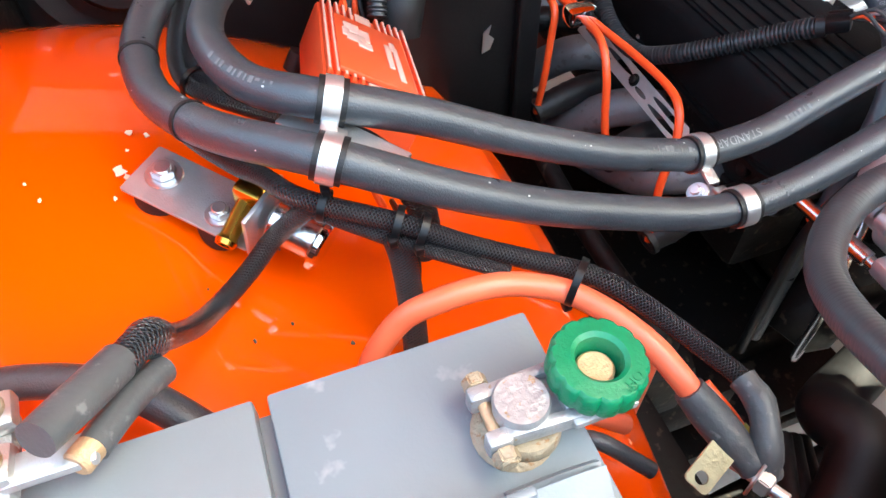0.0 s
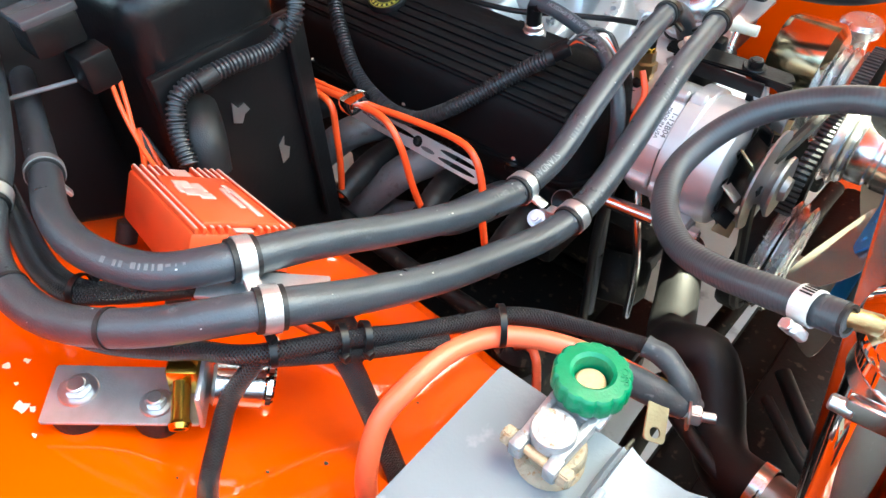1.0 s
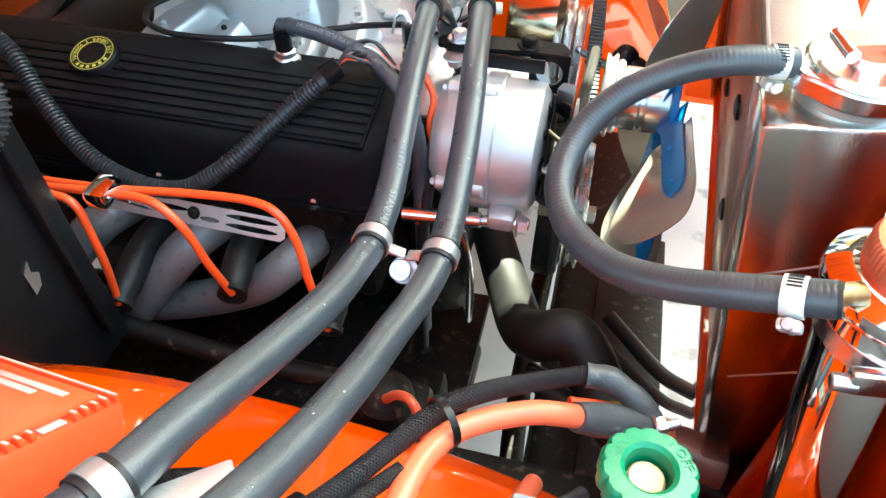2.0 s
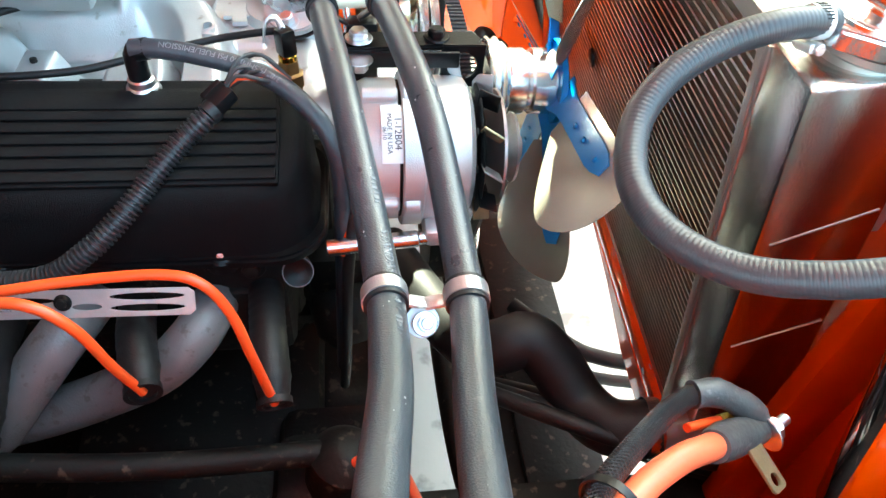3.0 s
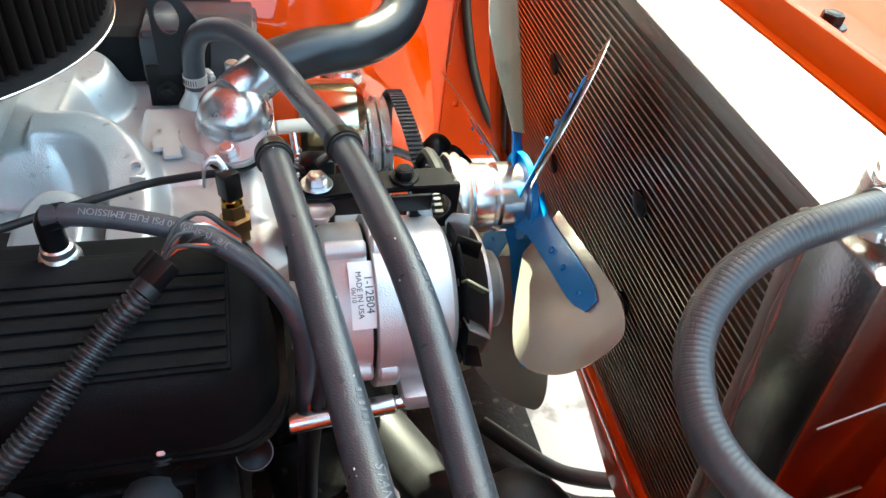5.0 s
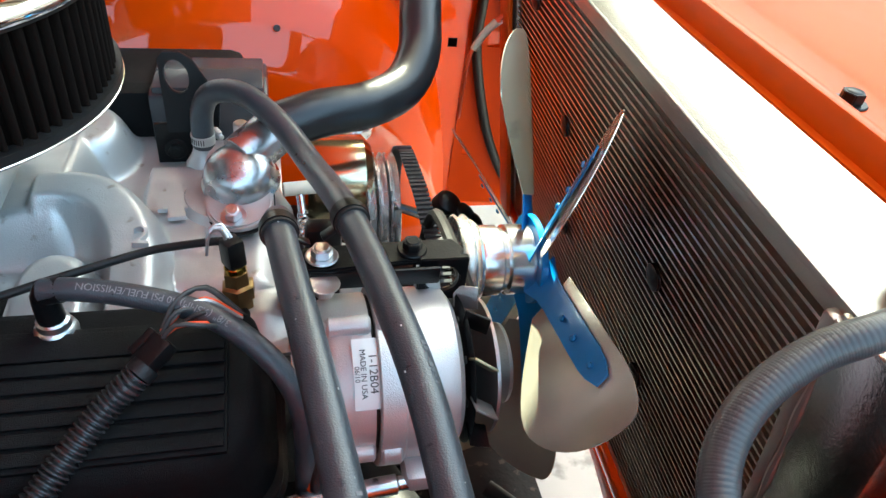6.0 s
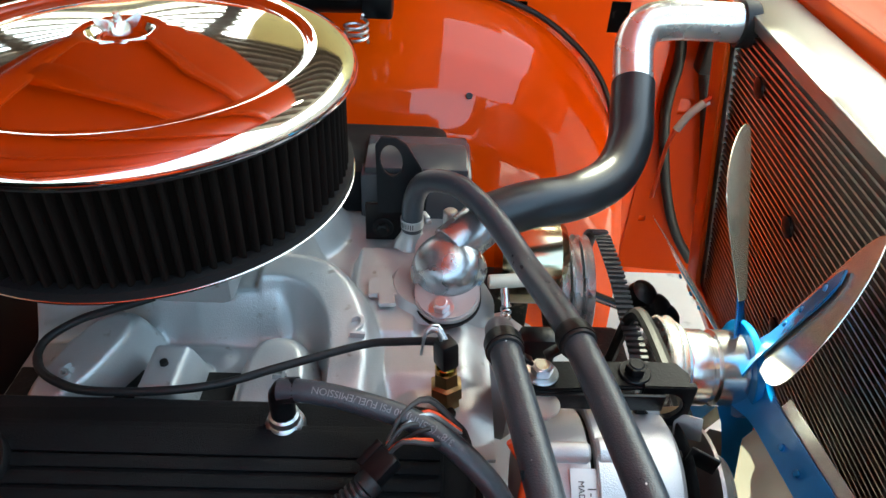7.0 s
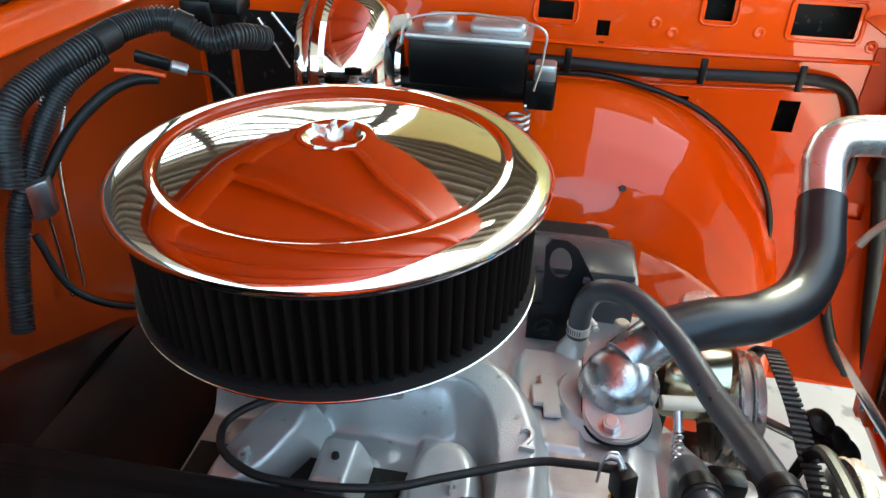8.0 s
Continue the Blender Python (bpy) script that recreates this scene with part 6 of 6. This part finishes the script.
part("nipple", put(rod((0.594, -0.562, 0.976), (0.574, -0.571, 0.979), 0.0055, 16, 0.001), TM.inverted()), DULLBRASS, tank)
part("strap", band((*TK, 0.94), (0.16, -0.05, 1), 0.0333, 0.011, 0.001, 64), STEEL, tank)
part("strap_housing", box((0.026, 0.008, 0.013), (TK[0] - 0.012, TK[1] - 0.036, 0.939), 0.002), STEEL, tank)
part("strap_screw", rod((TK[0] - 0.032, TK[1] - 0.036, 0.937), (TK[0] - 0.02, TK[1] - 0.0365, 0.937), 0.0045, 14, 0.001), ZINC, tank)

FC = Vector((0.563, -0.03, 0.706))
fan = thing("cooling_fan", "six-blade flex fan with blue arms and stainless blades", "fan", Matrix.Translation(FC))
part("hub", rod((-0.004, 0, 0), (0.004, 0, 0), 0.05, 48, 0.001), BLUE, fan)
for k in range(6):
    m = Matrix.Rotation(radians(-8 + 60 * k), 4, "X")

    def arm(u, v):
        w = interp(u, [0.03, 0.065, 0.18, 0.2], [0.021, 0.0125, 0.0125, 0.006])
        return Vector((-0.0005 - v * w * 0.7, u, v * w))

    def blade(u, v):
        f = (u - 0.07) / 0.18
        w0 = 0.021 * math.sqrt(max(0.0, 1 - max(0.0, (f - 0.7) / 0.3) ** 2))
        w1 = 0.03 + 0.05 * math.sin(min(1.0, f * 1.5) * math.pi / 2)
        w1 *= math.sqrt(max(0.0, 1 - max(0.0, (f - 0.5) / 0.5) ** 2.2))
        s = interp(v, [0, 1], [-w0, w1])
        return Vector((0.005 - s * 0.62 - 1.3 * s * s, u, s))

    part("blade", sheet(blade, [0.07 + 0.18 * math.sin(k / 18 * math.pi / 2) for k in range(19)], lin(0, 1, 10), 0.0009, m), BLADE, fan, "polished stainless blade")
    part("arm", sheet(arm, [0.03, 0.045, 0.06, 0.08, 0.11, 0.14, 0.17, 0.185, 0.195, 0.2], lin(-1, 1, 4), 0.002, m), BLUE, fan, "blue painted arm")
    for u in (0.11, 0.14, 0.18):
        part("rivet", lathe([(0, 0.003), (0.003, 0.002), (0.0035, 0.0), (0, 0)], 12, m @ frame_of((-0.003, u, 0), (-1, 0, -0.5))), BLUE, fan)
sp = thing("fan_spacer", "bright aluminium fan spacer on the pump", "spacer")
part("spacer", lathe([(0.03, 0), (0.038, 0.001), (0.039, 0.004), (0.039, 0.022), (0.0355, 0.025), (0.0355, 0.029), (0.039, 0.032), (0.039, 0.058), (0.037, 0.06), (0, 0.06)], 56, frame_of((0.5, FC.y, FC.z), (1, 0, 0))), STEEL, sp)
pump = thing("water_pump", "cast water pump with a chrome pulley", "water pump")
part("body", lathe([(0.06, 0), (0.065, 0.02), (0.045, 0.05), (0.03, 0.1), (0, 0.1)], 40, frame_of((0.3, FC.y, FC.z - 0.02), (1, 0, 0))), CASTALU, pump)
part("pulley", lathe([(0.02, 0), (0.05, 0.001), (0.052, 0.003), (0.046, 0.008), (0.052, 0.013), (0.05, 0.015), (0.03, 0.0155)], 56, frame_of((0.475, FC.y, FC.z), (1, 0, 0))), SATIN, pump)
part("nose", lathe([(0.03, 0), (0.044, 0.001), (0.046, 0.005), (0.043, 0.009), (0, 0.009)], 48, frame_of((0.4908, FC.y, FC.z), (1, 0, 0))), SATIN, pump)
belt = thing("fan_belt", "black rubber belt over the pulleys", "belt")
part("belt", tube([(0.452, AY - 0.022, AZ + 0.012), (0.452, AY - 0.024, AZ - 0.012), (0.452, -0.16, 0.56), (0.452, -0.09, 0.43), (0.452, 0.0, 0.39), (0.452, 0.065, 0.47), (0.456, 0.035, 0.66), (0.46, 0.02, 0.73), (0.46, -0.03, 0.757), (0.456, -0.17, 0.775), (0.452, AY - 0.005, AZ + 0.026), (0.452, AY - 0.022, AZ + 0.012)], 0.0065, 8, 0.01), RUBBER_MATT, belt)
ps = thing("power_steering_pump", "gold and chrome power steering pump with a ribbed belt", "steering pump")
part("can", lathe([(0, 0), (0.05, 0), (0.055, 0.01), (0.055, 0.07), (0.045, 0.08), (0, 0.08)], 40, frame_of((0.33, 0.16, 0.69), (1, 0, 0))), GOLDCAN, ps)
part("filler", lathe([(0.02, 0), (0.02, 0.03), (0.03, 0.032), (0.032, 0.046), (0.026, 0.052), (0, 0.053)], 36, Matrix.Translation((0.4, 0.29, 0.65))), SATIN, ps, "bright steel filler cap")
for x in (0.398, 0.413, 0.428):
    part("pulley", lathe([(0.02, 0), (0.068, 0.001), (0.07, 0.003), (0.06, 0.007), (0.07, 0.012), (0.068, 0.013), (0.02, 0.013)], 48, frame_of((x, 0.15, 0.652), (1, 0, 0))), SATIN, ps)
bmB = bmesh.new()
path = smooth_path([(0.455, 0.15 + 0.073 * math.cos(radians(a)), 0.652 + 0.073 * math.sin(radians(a))) for a in range(-40, 91, 20)] + [(0.458, 0.09, 0.722), (0.46, 0.035, 0.712), (0.462, -0.03, 0.702), (0.462, -0.08, 0.67), (0.462, -0.09, 0.62)], 0.0035)
for i, (p, side, up, run) in enumerate(rings_of(path)):
    if i % 2 == 0:
        ahead = (path[min(i + 1, len(path) - 1)] - path[max(0, i - 1)]).normalized()
        out = Vector((1, 0, 0)).cross(ahead)
        box((0.0036, 0.019, 0.003), (0, 0, 0), 0, basis(p - out * 0.003, ahead, (1, 0, 0), out), bmB)
part("belt_teeth", bmB, SHRINK, ps)
part("belt", tube(path, 0.0085, 8, raw=True, flat=0.3), RUBBER_MATT, ps)
for p, n in (((0.527, 0.104, 0.645), (0.5, -0.5, 0.7)), ((0.515, 0.11, 0.655), (0.6, -0.4, 0.7)), ((0.5, 0.119, 0.665), (0.3, -0.3, 0.9))):
    part("adjuster_knob", lathe([(0, 0), (0.015, 0), (0.019, 0.006), (0.017, 0.02), (0.01, 0.026), (0, 0.027)], 20, frame_of(p, n)), PLASTIC, ps)
part("adjuster_rod", rod((0.43, 0.1, 0.69), (0.53, 0.11, 0.64), 0.006, 12), STEEL, ps)
part("bracket_knob", lathe([(0, 0), (0.012, 0), (0.014, 0.006), (0.01, 0.016), (0, 0.018)], 20, frame_of((0.5, 0.09, 0.66), (0.3, -0.4, 0.8))), PLASTIC, ps)

# ---- coil and lifting eye ----
coil = thing("ignition_coil", "black square ignition coil on a bracket", "ignition coil")
part("body", box((0.13, 0.09, 0.07), (0.225, 0.205, 0.77), 0.006), MARKER, coil)
part("cap", box((0.12, 0.08, 0.012), (0.225, 0.205, 0.806), 0.003), MARKER, coil)
eye_b = thing("lifting_eye", "black steel lifting eye bracket", "bracket")
part("plate", plate([(-0.028, -0.05), (0.034, -0.05), (0.04, -0.01), (0.012, 0.036), (-0.002, 0.044), (-0.02, 0.044), (-0.028, 0.036)], 0.006, basis((0.206, 0.13, 0.828), (1, 0.05, 0), (-0.05, 0.25, 1), (0, -1, 0.25)) @ Matrix.Diagonal((0.84, 0.9, 1, 1)), 0.001, [(-0.008, 0.016, 0.014, 0.019, 10), (0.026, -0.003, 0.005, 0.005, 0)]), BLACK, eye_b)
part("foot", box((0.06, 0.006, 0.06), (0.2, 0.118, 0.765), 0.002), BLACK, eye_b)
part("bolt", bolt(frame_of((0.19, 0.114, 0.765), (0, -1, 0.1)), 0.008, 0.007), GREASY_SHADE, eye_b)
bk = thing("vacuum_fitting", "cream plastic tee behind the thermostat", "fitting")
part("tee", rod((0.3, -0.005, 0.79), (0.34, 0.0, 0.79), 0.007, 18, 0.001), CREAM, bk)
part("cable_end", rod((0.316, -0.004, 0.786), (0.318, -0.02, 0.77), 0.0042, 16, 0.001), STEEL, bk)
part("spring", tube([(0.318 + 0.0045 * math.cos(a), -0.018 - 0.0007 * a, 0.771 - 0.0006 * a + 0.0045 * math.sin(a)) for a in lin(0, 38, 90)], 0.0012, 6, raw=True), STEEL, bk)

# ---- brake booster and master cylinder ----
bb = thing("brake_booster", "polished chrome brake booster", "brake booster", frame_of((-0.235, 0.62, 0.87), (1, 0, 0.05)))
part("shell", lathe([(0, 0), (0.1, 0), (0.118, 0.008), (0.121, 0.02), (0.118, 0.03), (0.123, 0.036), (0.123, 0.048), (0.117, 0.055), (0.116, 0.085), (0.11, 0.115), (0.09, 0.14), (0.055, 0.152), (0.05, 0.16), (0, 0.16)], 72), CHROME, bb)
part("check_valve", rod((0.0, 0.07, 0.14), (0, 0.075, 0.17), 0.012, 20, 0.002), CREAM, bb)
mc = thing("master_cylinder", "black master cylinder with a pale reservoir lid", "master cylinder")
part("bore", rod((-0.15, 0.62, 0.85), (0.14, 0.62, 0.86), 0.026, 32, 0.004), BLACK, mc)
part("reservoir", box((0.19, 0.085, 0.075), (0.03, 0.62, 0.9), 0.008), BLACK, mc)
part("lid", box((0.2, 0.095, 0.012), (0.03, 0.62, 0.942), 0.005), BAREALU, mc)
for x, w in ((-0.02, 0.05), (0.075, 0.09)):
    part("lid_dome", box((w, 0.06, 0.025), (x, 0.62, 0.955), 0.012, None, None, 4), BAREALU, mc)
part("bail", tube([(0.14, 0.575, 0.87), (0.15, 0.575, 0.93), (0.14, 0.58, 0.968), (0.03, 0.6, 0.976), (-0.06, 0.58, 0.968), (-0.075, 0.575, 0.93)], 0.0022, 10), ZINC, mc)
part("front_block", box((0.05, 0.05, 0.05), (0.15, 0.605, 0.86), 0.006), BLACK, mc)
part("valve", box((0.035, 0.035, 0.03), (0.155, 0.6, 0.895), 0.005), BAREALU, mc)
part("brake_line", tube([(0.12 + 0.018 * math.cos(a), 0.55 + 0.018 * math.sin(a), 0.81 + 0.0016 * a) for a in lin(0, 20, 70)] + [(0.13, 0.56, 0.85)], 0.0025, 8, raw=True), ZINC, mc)

# ---- looms along the wall and at the firewall ----
wl = thing("wall_loom", "black taped loom clipped along the inner fender", "wiring loom")
part("loom", tube([(0.05, 0.737, 0.872), (0.2, 0.737, 0.87), (0.35, 0.737, 0.866), (0.5, 0.737, 0.87), (0.61, 0.737, 0.872), (0.66, 0.735, 0.855), (0.69, 0.733, 0.8), (0.706, 0.731, 0.735), (0.707, 0.73, 0.618), (0.745, 0.727, 0.461), (0.792, 0.72, 0.345), (0.844, 0.716, 0.267)], 0.0105, 14), RUBBER_MATT, wl)
part("lamp_branch", tube([(0.74, 0.7, 0.96), (0.749, 0.715, 0.85), (0.751, 0.718, 0.748), (0.786, 0.716, 0.621), (0.835, 0.71, 0.422), (0.87, 0.7, 0.3)], 0.014, 14), RUBBER_MATT, wl)
part("lamp_plug", box((0.05, 0.04, 0.08), (0.755, 0.705, 0.76), 0.008), PLASTIC, wl)
for x in (0.19, 0.42, 0.58):
    part("clip", box((0.012, 0.006, 0.045), (x, 0.728, 0.875), 0.002), PLASTIC, wl)
part("edge_trim", tube([(0.1, 0.742, 0.842), (0.25, 0.742, 0.85), (0.4, 0.742, 0.815), (0.5, 0.742, 0.755), (0.57, 0.742, 0.68), (0.61, 0.742, 0.59), (0.62, 0.742, 0.5)], 0.005, 10), RUBBER_MATT, wl)
fw = thing("firewall_loom", "thick black corrugated looms along the firewall", "wiring loom")
part("loom", tube([(-0.47, 0.16, 0.84), (-0.474, 0.192, 0.92), (-0.46, 0.24, 0.95), (-0.43, 0.29, 0.972), (-0.41, 0.345, 0.985), (-0.39, 0.38, 0.99), (-0.36, 0.4, 0.99), (-0.335, 0.405, 0.975), (-0.31, 0.41, 0.962), (-0.28, 0.43, 0.965), (-0.26, 0.48, 0.95)], 0.0165, 18, wave=(0.005, 0.0034)), LOOM, fw)
part("second_loom", tube([(-0.42, 0.32, 0.962), (-0.44, 0.27, 0.94), (-0.455, 0.235, 0.905), (-0.465, 0.205, 0.865), (-0.472, 0.17, 0.815), (-0.478, 0.14, 0.75), (-0.47, 0.1, 0.66)], 0.0135, 18, wave=(0.0048, 0.003)), LOOM, fw)
part("tape", band((-0.415, 0.325, 0.98), (0.03, 0.08, 0.02), 0.0185, 0.03, 0.001), RUBBER_MATT, fw)
part("tape", band((-0.345, 0.403, 0.982), (0.03, 0.01, -0.015), 0.0185, 0.02, 0.001), RUBBER_MATT, fw)
part("sheath", tube([(-0.47, 0.18, 0.8), (-0.45, 0.25, 0.87), (-0.42, 0.3, 0.91), (-0.39, 0.33, 0.925), (-0.36, 0.345, 0.925)], 0.008, 14), RUBBER_MATT, fw)
part("connector", box((0.045, 0.016, 0.016), (0, 0, 0), 0.004, basis((-0.355, 0.33, 0.955), (0.8, 0.3, -0.3), (-0.3, 0.9, 0), (0.2, 0, 1))), PLASTIC, fw)
part("plug", rod((-0.335, 0.338, 0.947), (-0.315, 0.345, 0.94), 0.008, 16, 0.002), BAREALU, fw)
part("wire", tube([(-0.315, 0.345, 0.94), (-0.28, 0.35, 0.93), (-0.24, 0.34, 0.88), (-0.22, 0.3, 0.82)], 0.0025, 8), RUBBER_MATT, fw)
part("wire", tube([(-0.4, 0.31, 0.945), (-0.37, 0.325, 0.94), (-0.34, 0.33, 0.935)], 0.003, 8), WIRE_ORANGE, fw)
part("cable_clip", box((0.03, 0.02, 0.05), (0, 0, 0), 0.004, basis((-0.445, 0.175, 0.82), (0.8, 0.3, 0.3), (-0.3, 0.9, 0), (0, 0, 1))), ZINC, fw)
part("thin_wire", tube([(-0.45, 0.15, 0.78), (-0.42, 0.15, 0.7), (-0.36, 0.18, 0.66), (-0.28, 0.22, 0.67), (-0.24, 0.2, 0.75)], 0.005, 10), RUBBER_MATT, fw)
bline = thing("brake_lines", "thin bright steel brake lines on the firewall", "brake lines")
for k in range(2):
    part("line", tube([(-0.5, 0.3 + 0.05 * k, 0.93), (-0.497, 0.27 + 0.05 * k, 0.88), (-0.5, 0.24 + 0.04 * k, 0.8), (-0.5, 0.23 + 0.03 * k, 0.62)], 0.0032, 10), STEEL, bline)
for a, b in (((-0.37, 0.71, 0.915), (-0.318, 0.71, 0.828)), ((-0.345, 0.715, 0.925), (-0.29, 0.715, 0.855))):
    part("line", rod(a, b, 0.0032, 10), STEEL, bline)
jb = thing("junction_block", "black fuse and junction block on the firewall", "junction block")
part("body", box((0.05, 0.1, 0.05), (-0.36, 0.52, 0.975), 0.006), PLASTIC, jb)
part("cover", box((0.05, 0.05, 0.03), (-0.32, 0.5, 0.995), 0.005), PLASTIC, jb)
part("bracket", box((0.006, 0.02, 0.12), (-0.32, 0.5, 0.9), 0.002), ORANGE_SHADED, jb)

sw = thing("lamp_wire", "orange and white wires with a taped joint", "wire")
part("wire", tube([(0.64, 0.34, 0.85), (0.61, 0.335, 0.835), (0.585, 0.33, 0.81), (0.57, 0.33, 0.77), (0.567, 0.33, 0.68)], 0.003, 10), WIRE_ORANGE, sw)
part("joint", tube([(0.605, 0.334, 0.83), (0.588, 0.331, 0.812), (0.576, 0.33, 0.79)], 0.0055, 12), CREAM, sw, "pale taped splice")
part("white_wire", tube([(0.64, 0.345, 0.84), (0.605, 0.337, 0.822), (0.59, 0.332, 0.808)], 0.0025, 8), WHITE, sw)

# ---- chassis below ----
fr = thing("chassis_rail", "dirty black chassis rail and crossmember", "chassis")
part("rail", box((1.35, 0.11, 0.13), (0.0, -0.5, 0.46), 0.012), GREASY_SHADE, fr)
part("far_rail", box((0.98, 0.1, 0.12), (-0.06, 0.46, 0.34), 0.01), GREASY_SHADE, fr)
part("crossmember", box((0.3, 0.95, 0.12), (0.12, -0.03, 0.3), 0.02), GREASY_SHADE, fr)
part("front_crossmember", box((0.17, 1.0, 0.05), (0.545, -0.03, 0.27), 0.02), GREASY_SHADE, fr)
# next two: dark plates added only to cover bright ground in the gaps
part("under_blind_plate", box((0.74, 0.5, 0.03), (-0.01, -0.37, 0.24), 0.01), GREASY_SHADE, fr)
part("front_blind_plate", box((0.11, 0.5, 0.012), (0.585, -0.12, 0.31), 0.004), GREASY_SHADE, fr)
part("sway_bar", tube([(0.55, -0.1, 0.36), (0.625, -0.175, 0.352), (0.668, -0.198, 0.35), (0.714, -0.212, 0.35), (0.8, -0.24, 0.35)], 0.0115, 14), RUBBER_MATT, fr)
part("brake_hose", tube([(0.55, -0.15, 0.35), (0.63, -0.218, 0.348), (0.668, -0.232, 0.346), (0.707, -0.24, 0.345), (0.8, -0.27, 0.345)], 0.0085, 14), RUBBER_MATT, fr)
# one more dark plate added over a bright ground gap
part("mount_blind_plate", box((0.14, 0.2, 0.02), (0.29, -0.16, 0.3), 0.006), GREASY_SHADE, fr)
part("engine_mount", box((0.12, 0.16, 0.08), (0.28, -0.35, 0.36), 0.02), GREASY_SHADE, fr)
tcv = thing("timing_cover", "dark timing cover at the front of the engine", "timing cover")
part("cover", box((0.06, 0.26, 0.3), (0.27, -0.01, 0.56), 0.03), GREASY_SHADE, tcv)
part("balancer", lathe([(0, 0), (0.085, 0), (0.088, 0.006), (0.088, 0.03), (0.075, 0.034), (0, 0.034)], 48, frame_of((0.42, -0.01, 0.46), (1, 0, 0))), GREASY_SHADE, tcv)
pan = thing("oil_pan", "dirty black oil pan below the engine", "oil pan")
part("pan", box((0.62, 0.26, 0.22), (-0.05, 0, 0.3), 0.03), GREASY_SHADE, pan)
part("pan_rail", box((0.64, 0.3, 0.02), (-0.05, 0, 0.41), 0.004), GREASY_SHADE, pan)
link_rod = thing("steering_linkage", "greasy centre link and idler arm", "steering linkage")
part("centre_link", tube([(0.46, -0.48, 0.36), (0.44, -0.3, 0.35), (0.44, 0.0, 0.34), (0.46, 0.35, 0.36)], 0.016, 14), GREASY_SHADE, link_rod)
part("idler_arm", box((0.14, 0.035, 0.02), (0.4, -0.44, 0.4), 0.006), GREASY_SHADE, link_rod)
part("joint", lathe([(0, 0), (0.02, 0), (0.022, 0.01), (0.012, 0.026), (0, 0.03)], 20, Matrix.Translation((0.45, -0.42, 0.4))), ZINC, link_rod)
fpump = thing("fuel_pump", "dark mechanical fuel pump low on the block", "fuel pump")
part("body", lathe([(0, 0), (0.04, 0), (0.045, 0.01), (0.045, 0.05), (0.03, 0.07), (0, 0.07)], 28, frame_of((0.3, -0.17, 0.5), (0.2, -0.6, -0.5))), GREASY_SHADE, fpump)
part("arm_housing", box((0.08, 0.09, 0.07), (0.3, -0.14, 0.53), 0.012), GREASY_SHADE, fpump)
part("pipe", tube([(0.345, -0.225, 0.47), (0.36, -0.26, 0.5), (0.362, -0.27, 0.6), (0.35, -0.265, 0.66), (0.33, -0.24, 0.69)], 0.005, 10), STEEL, fpump)
lowpulley = thing("crank_pulley", "bright grooved crank pulley behind the fan", "pulley")
for k in range(2):
    part("groove_ring", lathe([(0.03, 0), (0.082, 0.001), (0.085, 0.004), (0.072, 0.01), (0.085, 0.016), (0.082, 0.019), (0.03, 0.02)], 48, frame_of((0.445 + 0.022 * k, -0.01, 0.48), (1, 0, 0))), SATIN, lowpulley)
part("hub_bolt", bolt(frame_of((0.488, -0.01, 0.48), (1, 0, 0)), 0.014, 0.012), ZINC, lowpulley)
stb = thing("steering_box", "greasy steering box beside the rail", "steering box")
part("case", lathe([(0, 0), (0.03, 0), (0.034, 0.01), (0.034, 0.06), (0.022, 0.075), (0.01, 0.08), (0, 0.08)], 28, frame_of((0.29, -0.43, 0.5), (0.2, 0.1, 1))), GREASY_SHADE, stb)
part("lower_case", box((0.12, 0.09, 0.1), (0.29, -0.42, 0.48), 0.02), GREASY_SHADE, stb)
part("shaft", tube([(0.3, -0.42, 0.56), (0.1, -0.43, 0.58), (-0.2, -0.42, 0.62)], 0.012, 12), GREASY_SHADE, stb)
lines = thing("cooler_lines", "black rubber lines beside the radiator", "lines")
for k in range(3):
    part("line", tube([(0.45, -0.33 - 0.02 * k, 0.52 + 0.02 * k), (0.52, -0.38 - 0.02 * k, 0.55 + 0.015 * k), (0.6, -0.43 - 0.01 * k, 0.53 + 0.02 * k), (0.7, -0.47, 0.52 + 0.02 * k)], 0.009, 12), RUBBER_MATT, lines)
bw = thing("blower_housing", "black heater blower housing with a round motor", "blower housing")
part("housing", box((0.36, 0.36, 0.44), (-0.31, -0.78, 0.76), 0.04, None, None, 4), RUBBER_MATT, bw)
part("motor", lathe([(0, 0.04), (0.012, 0.04), (0.014, 0.034), (0.03, 0.034), (0.034, 0.028), (0.048, 0.026), (0.054, 0.014), (0.066, 0.01), (0.068, 0.0), (0, 0)], 48, frame_of((-0.131, -0.842, 0.85), (0.93, 0.05, 0.3))), PLASTIC, bw, "round black motor end")
for k in range(5):
    a = math.tau * k / 5 + 0.3
    part("screw", bolt(frame_of((-0.13, -0.842 + 0.078 * math.cos(a), 0.85 + 0.078 * math.sin(a)), (1, 0, 0)), 0.004, 0.004), ZINC, bw)
part("flange", lathe([(0, 0), (0.09, 0), (0.09, 0.006), (0, 0.006)], 48, frame_of((-0.134, -0.842, 0.85), (0.96, 0.03, 0.2))), RUBBER_MATT, bw)
part("wire", tube([(-0.1, -0.83, 0.88), (-0.09, -0.8, 0.93), (-0.11, -0.76, 0.96), (-0.15, -0.72, 0.99)], 0.0028, 8), RUBBER_MATT, bw)
part("wire", tube([(-0.1, -0.82, 0.87), (-0.08, -0.78, 0.9), (-0.06, -0.74, 0.91), (-0.02, -0.66, 0.915)], 0.0022, 8), HEADER, bw)
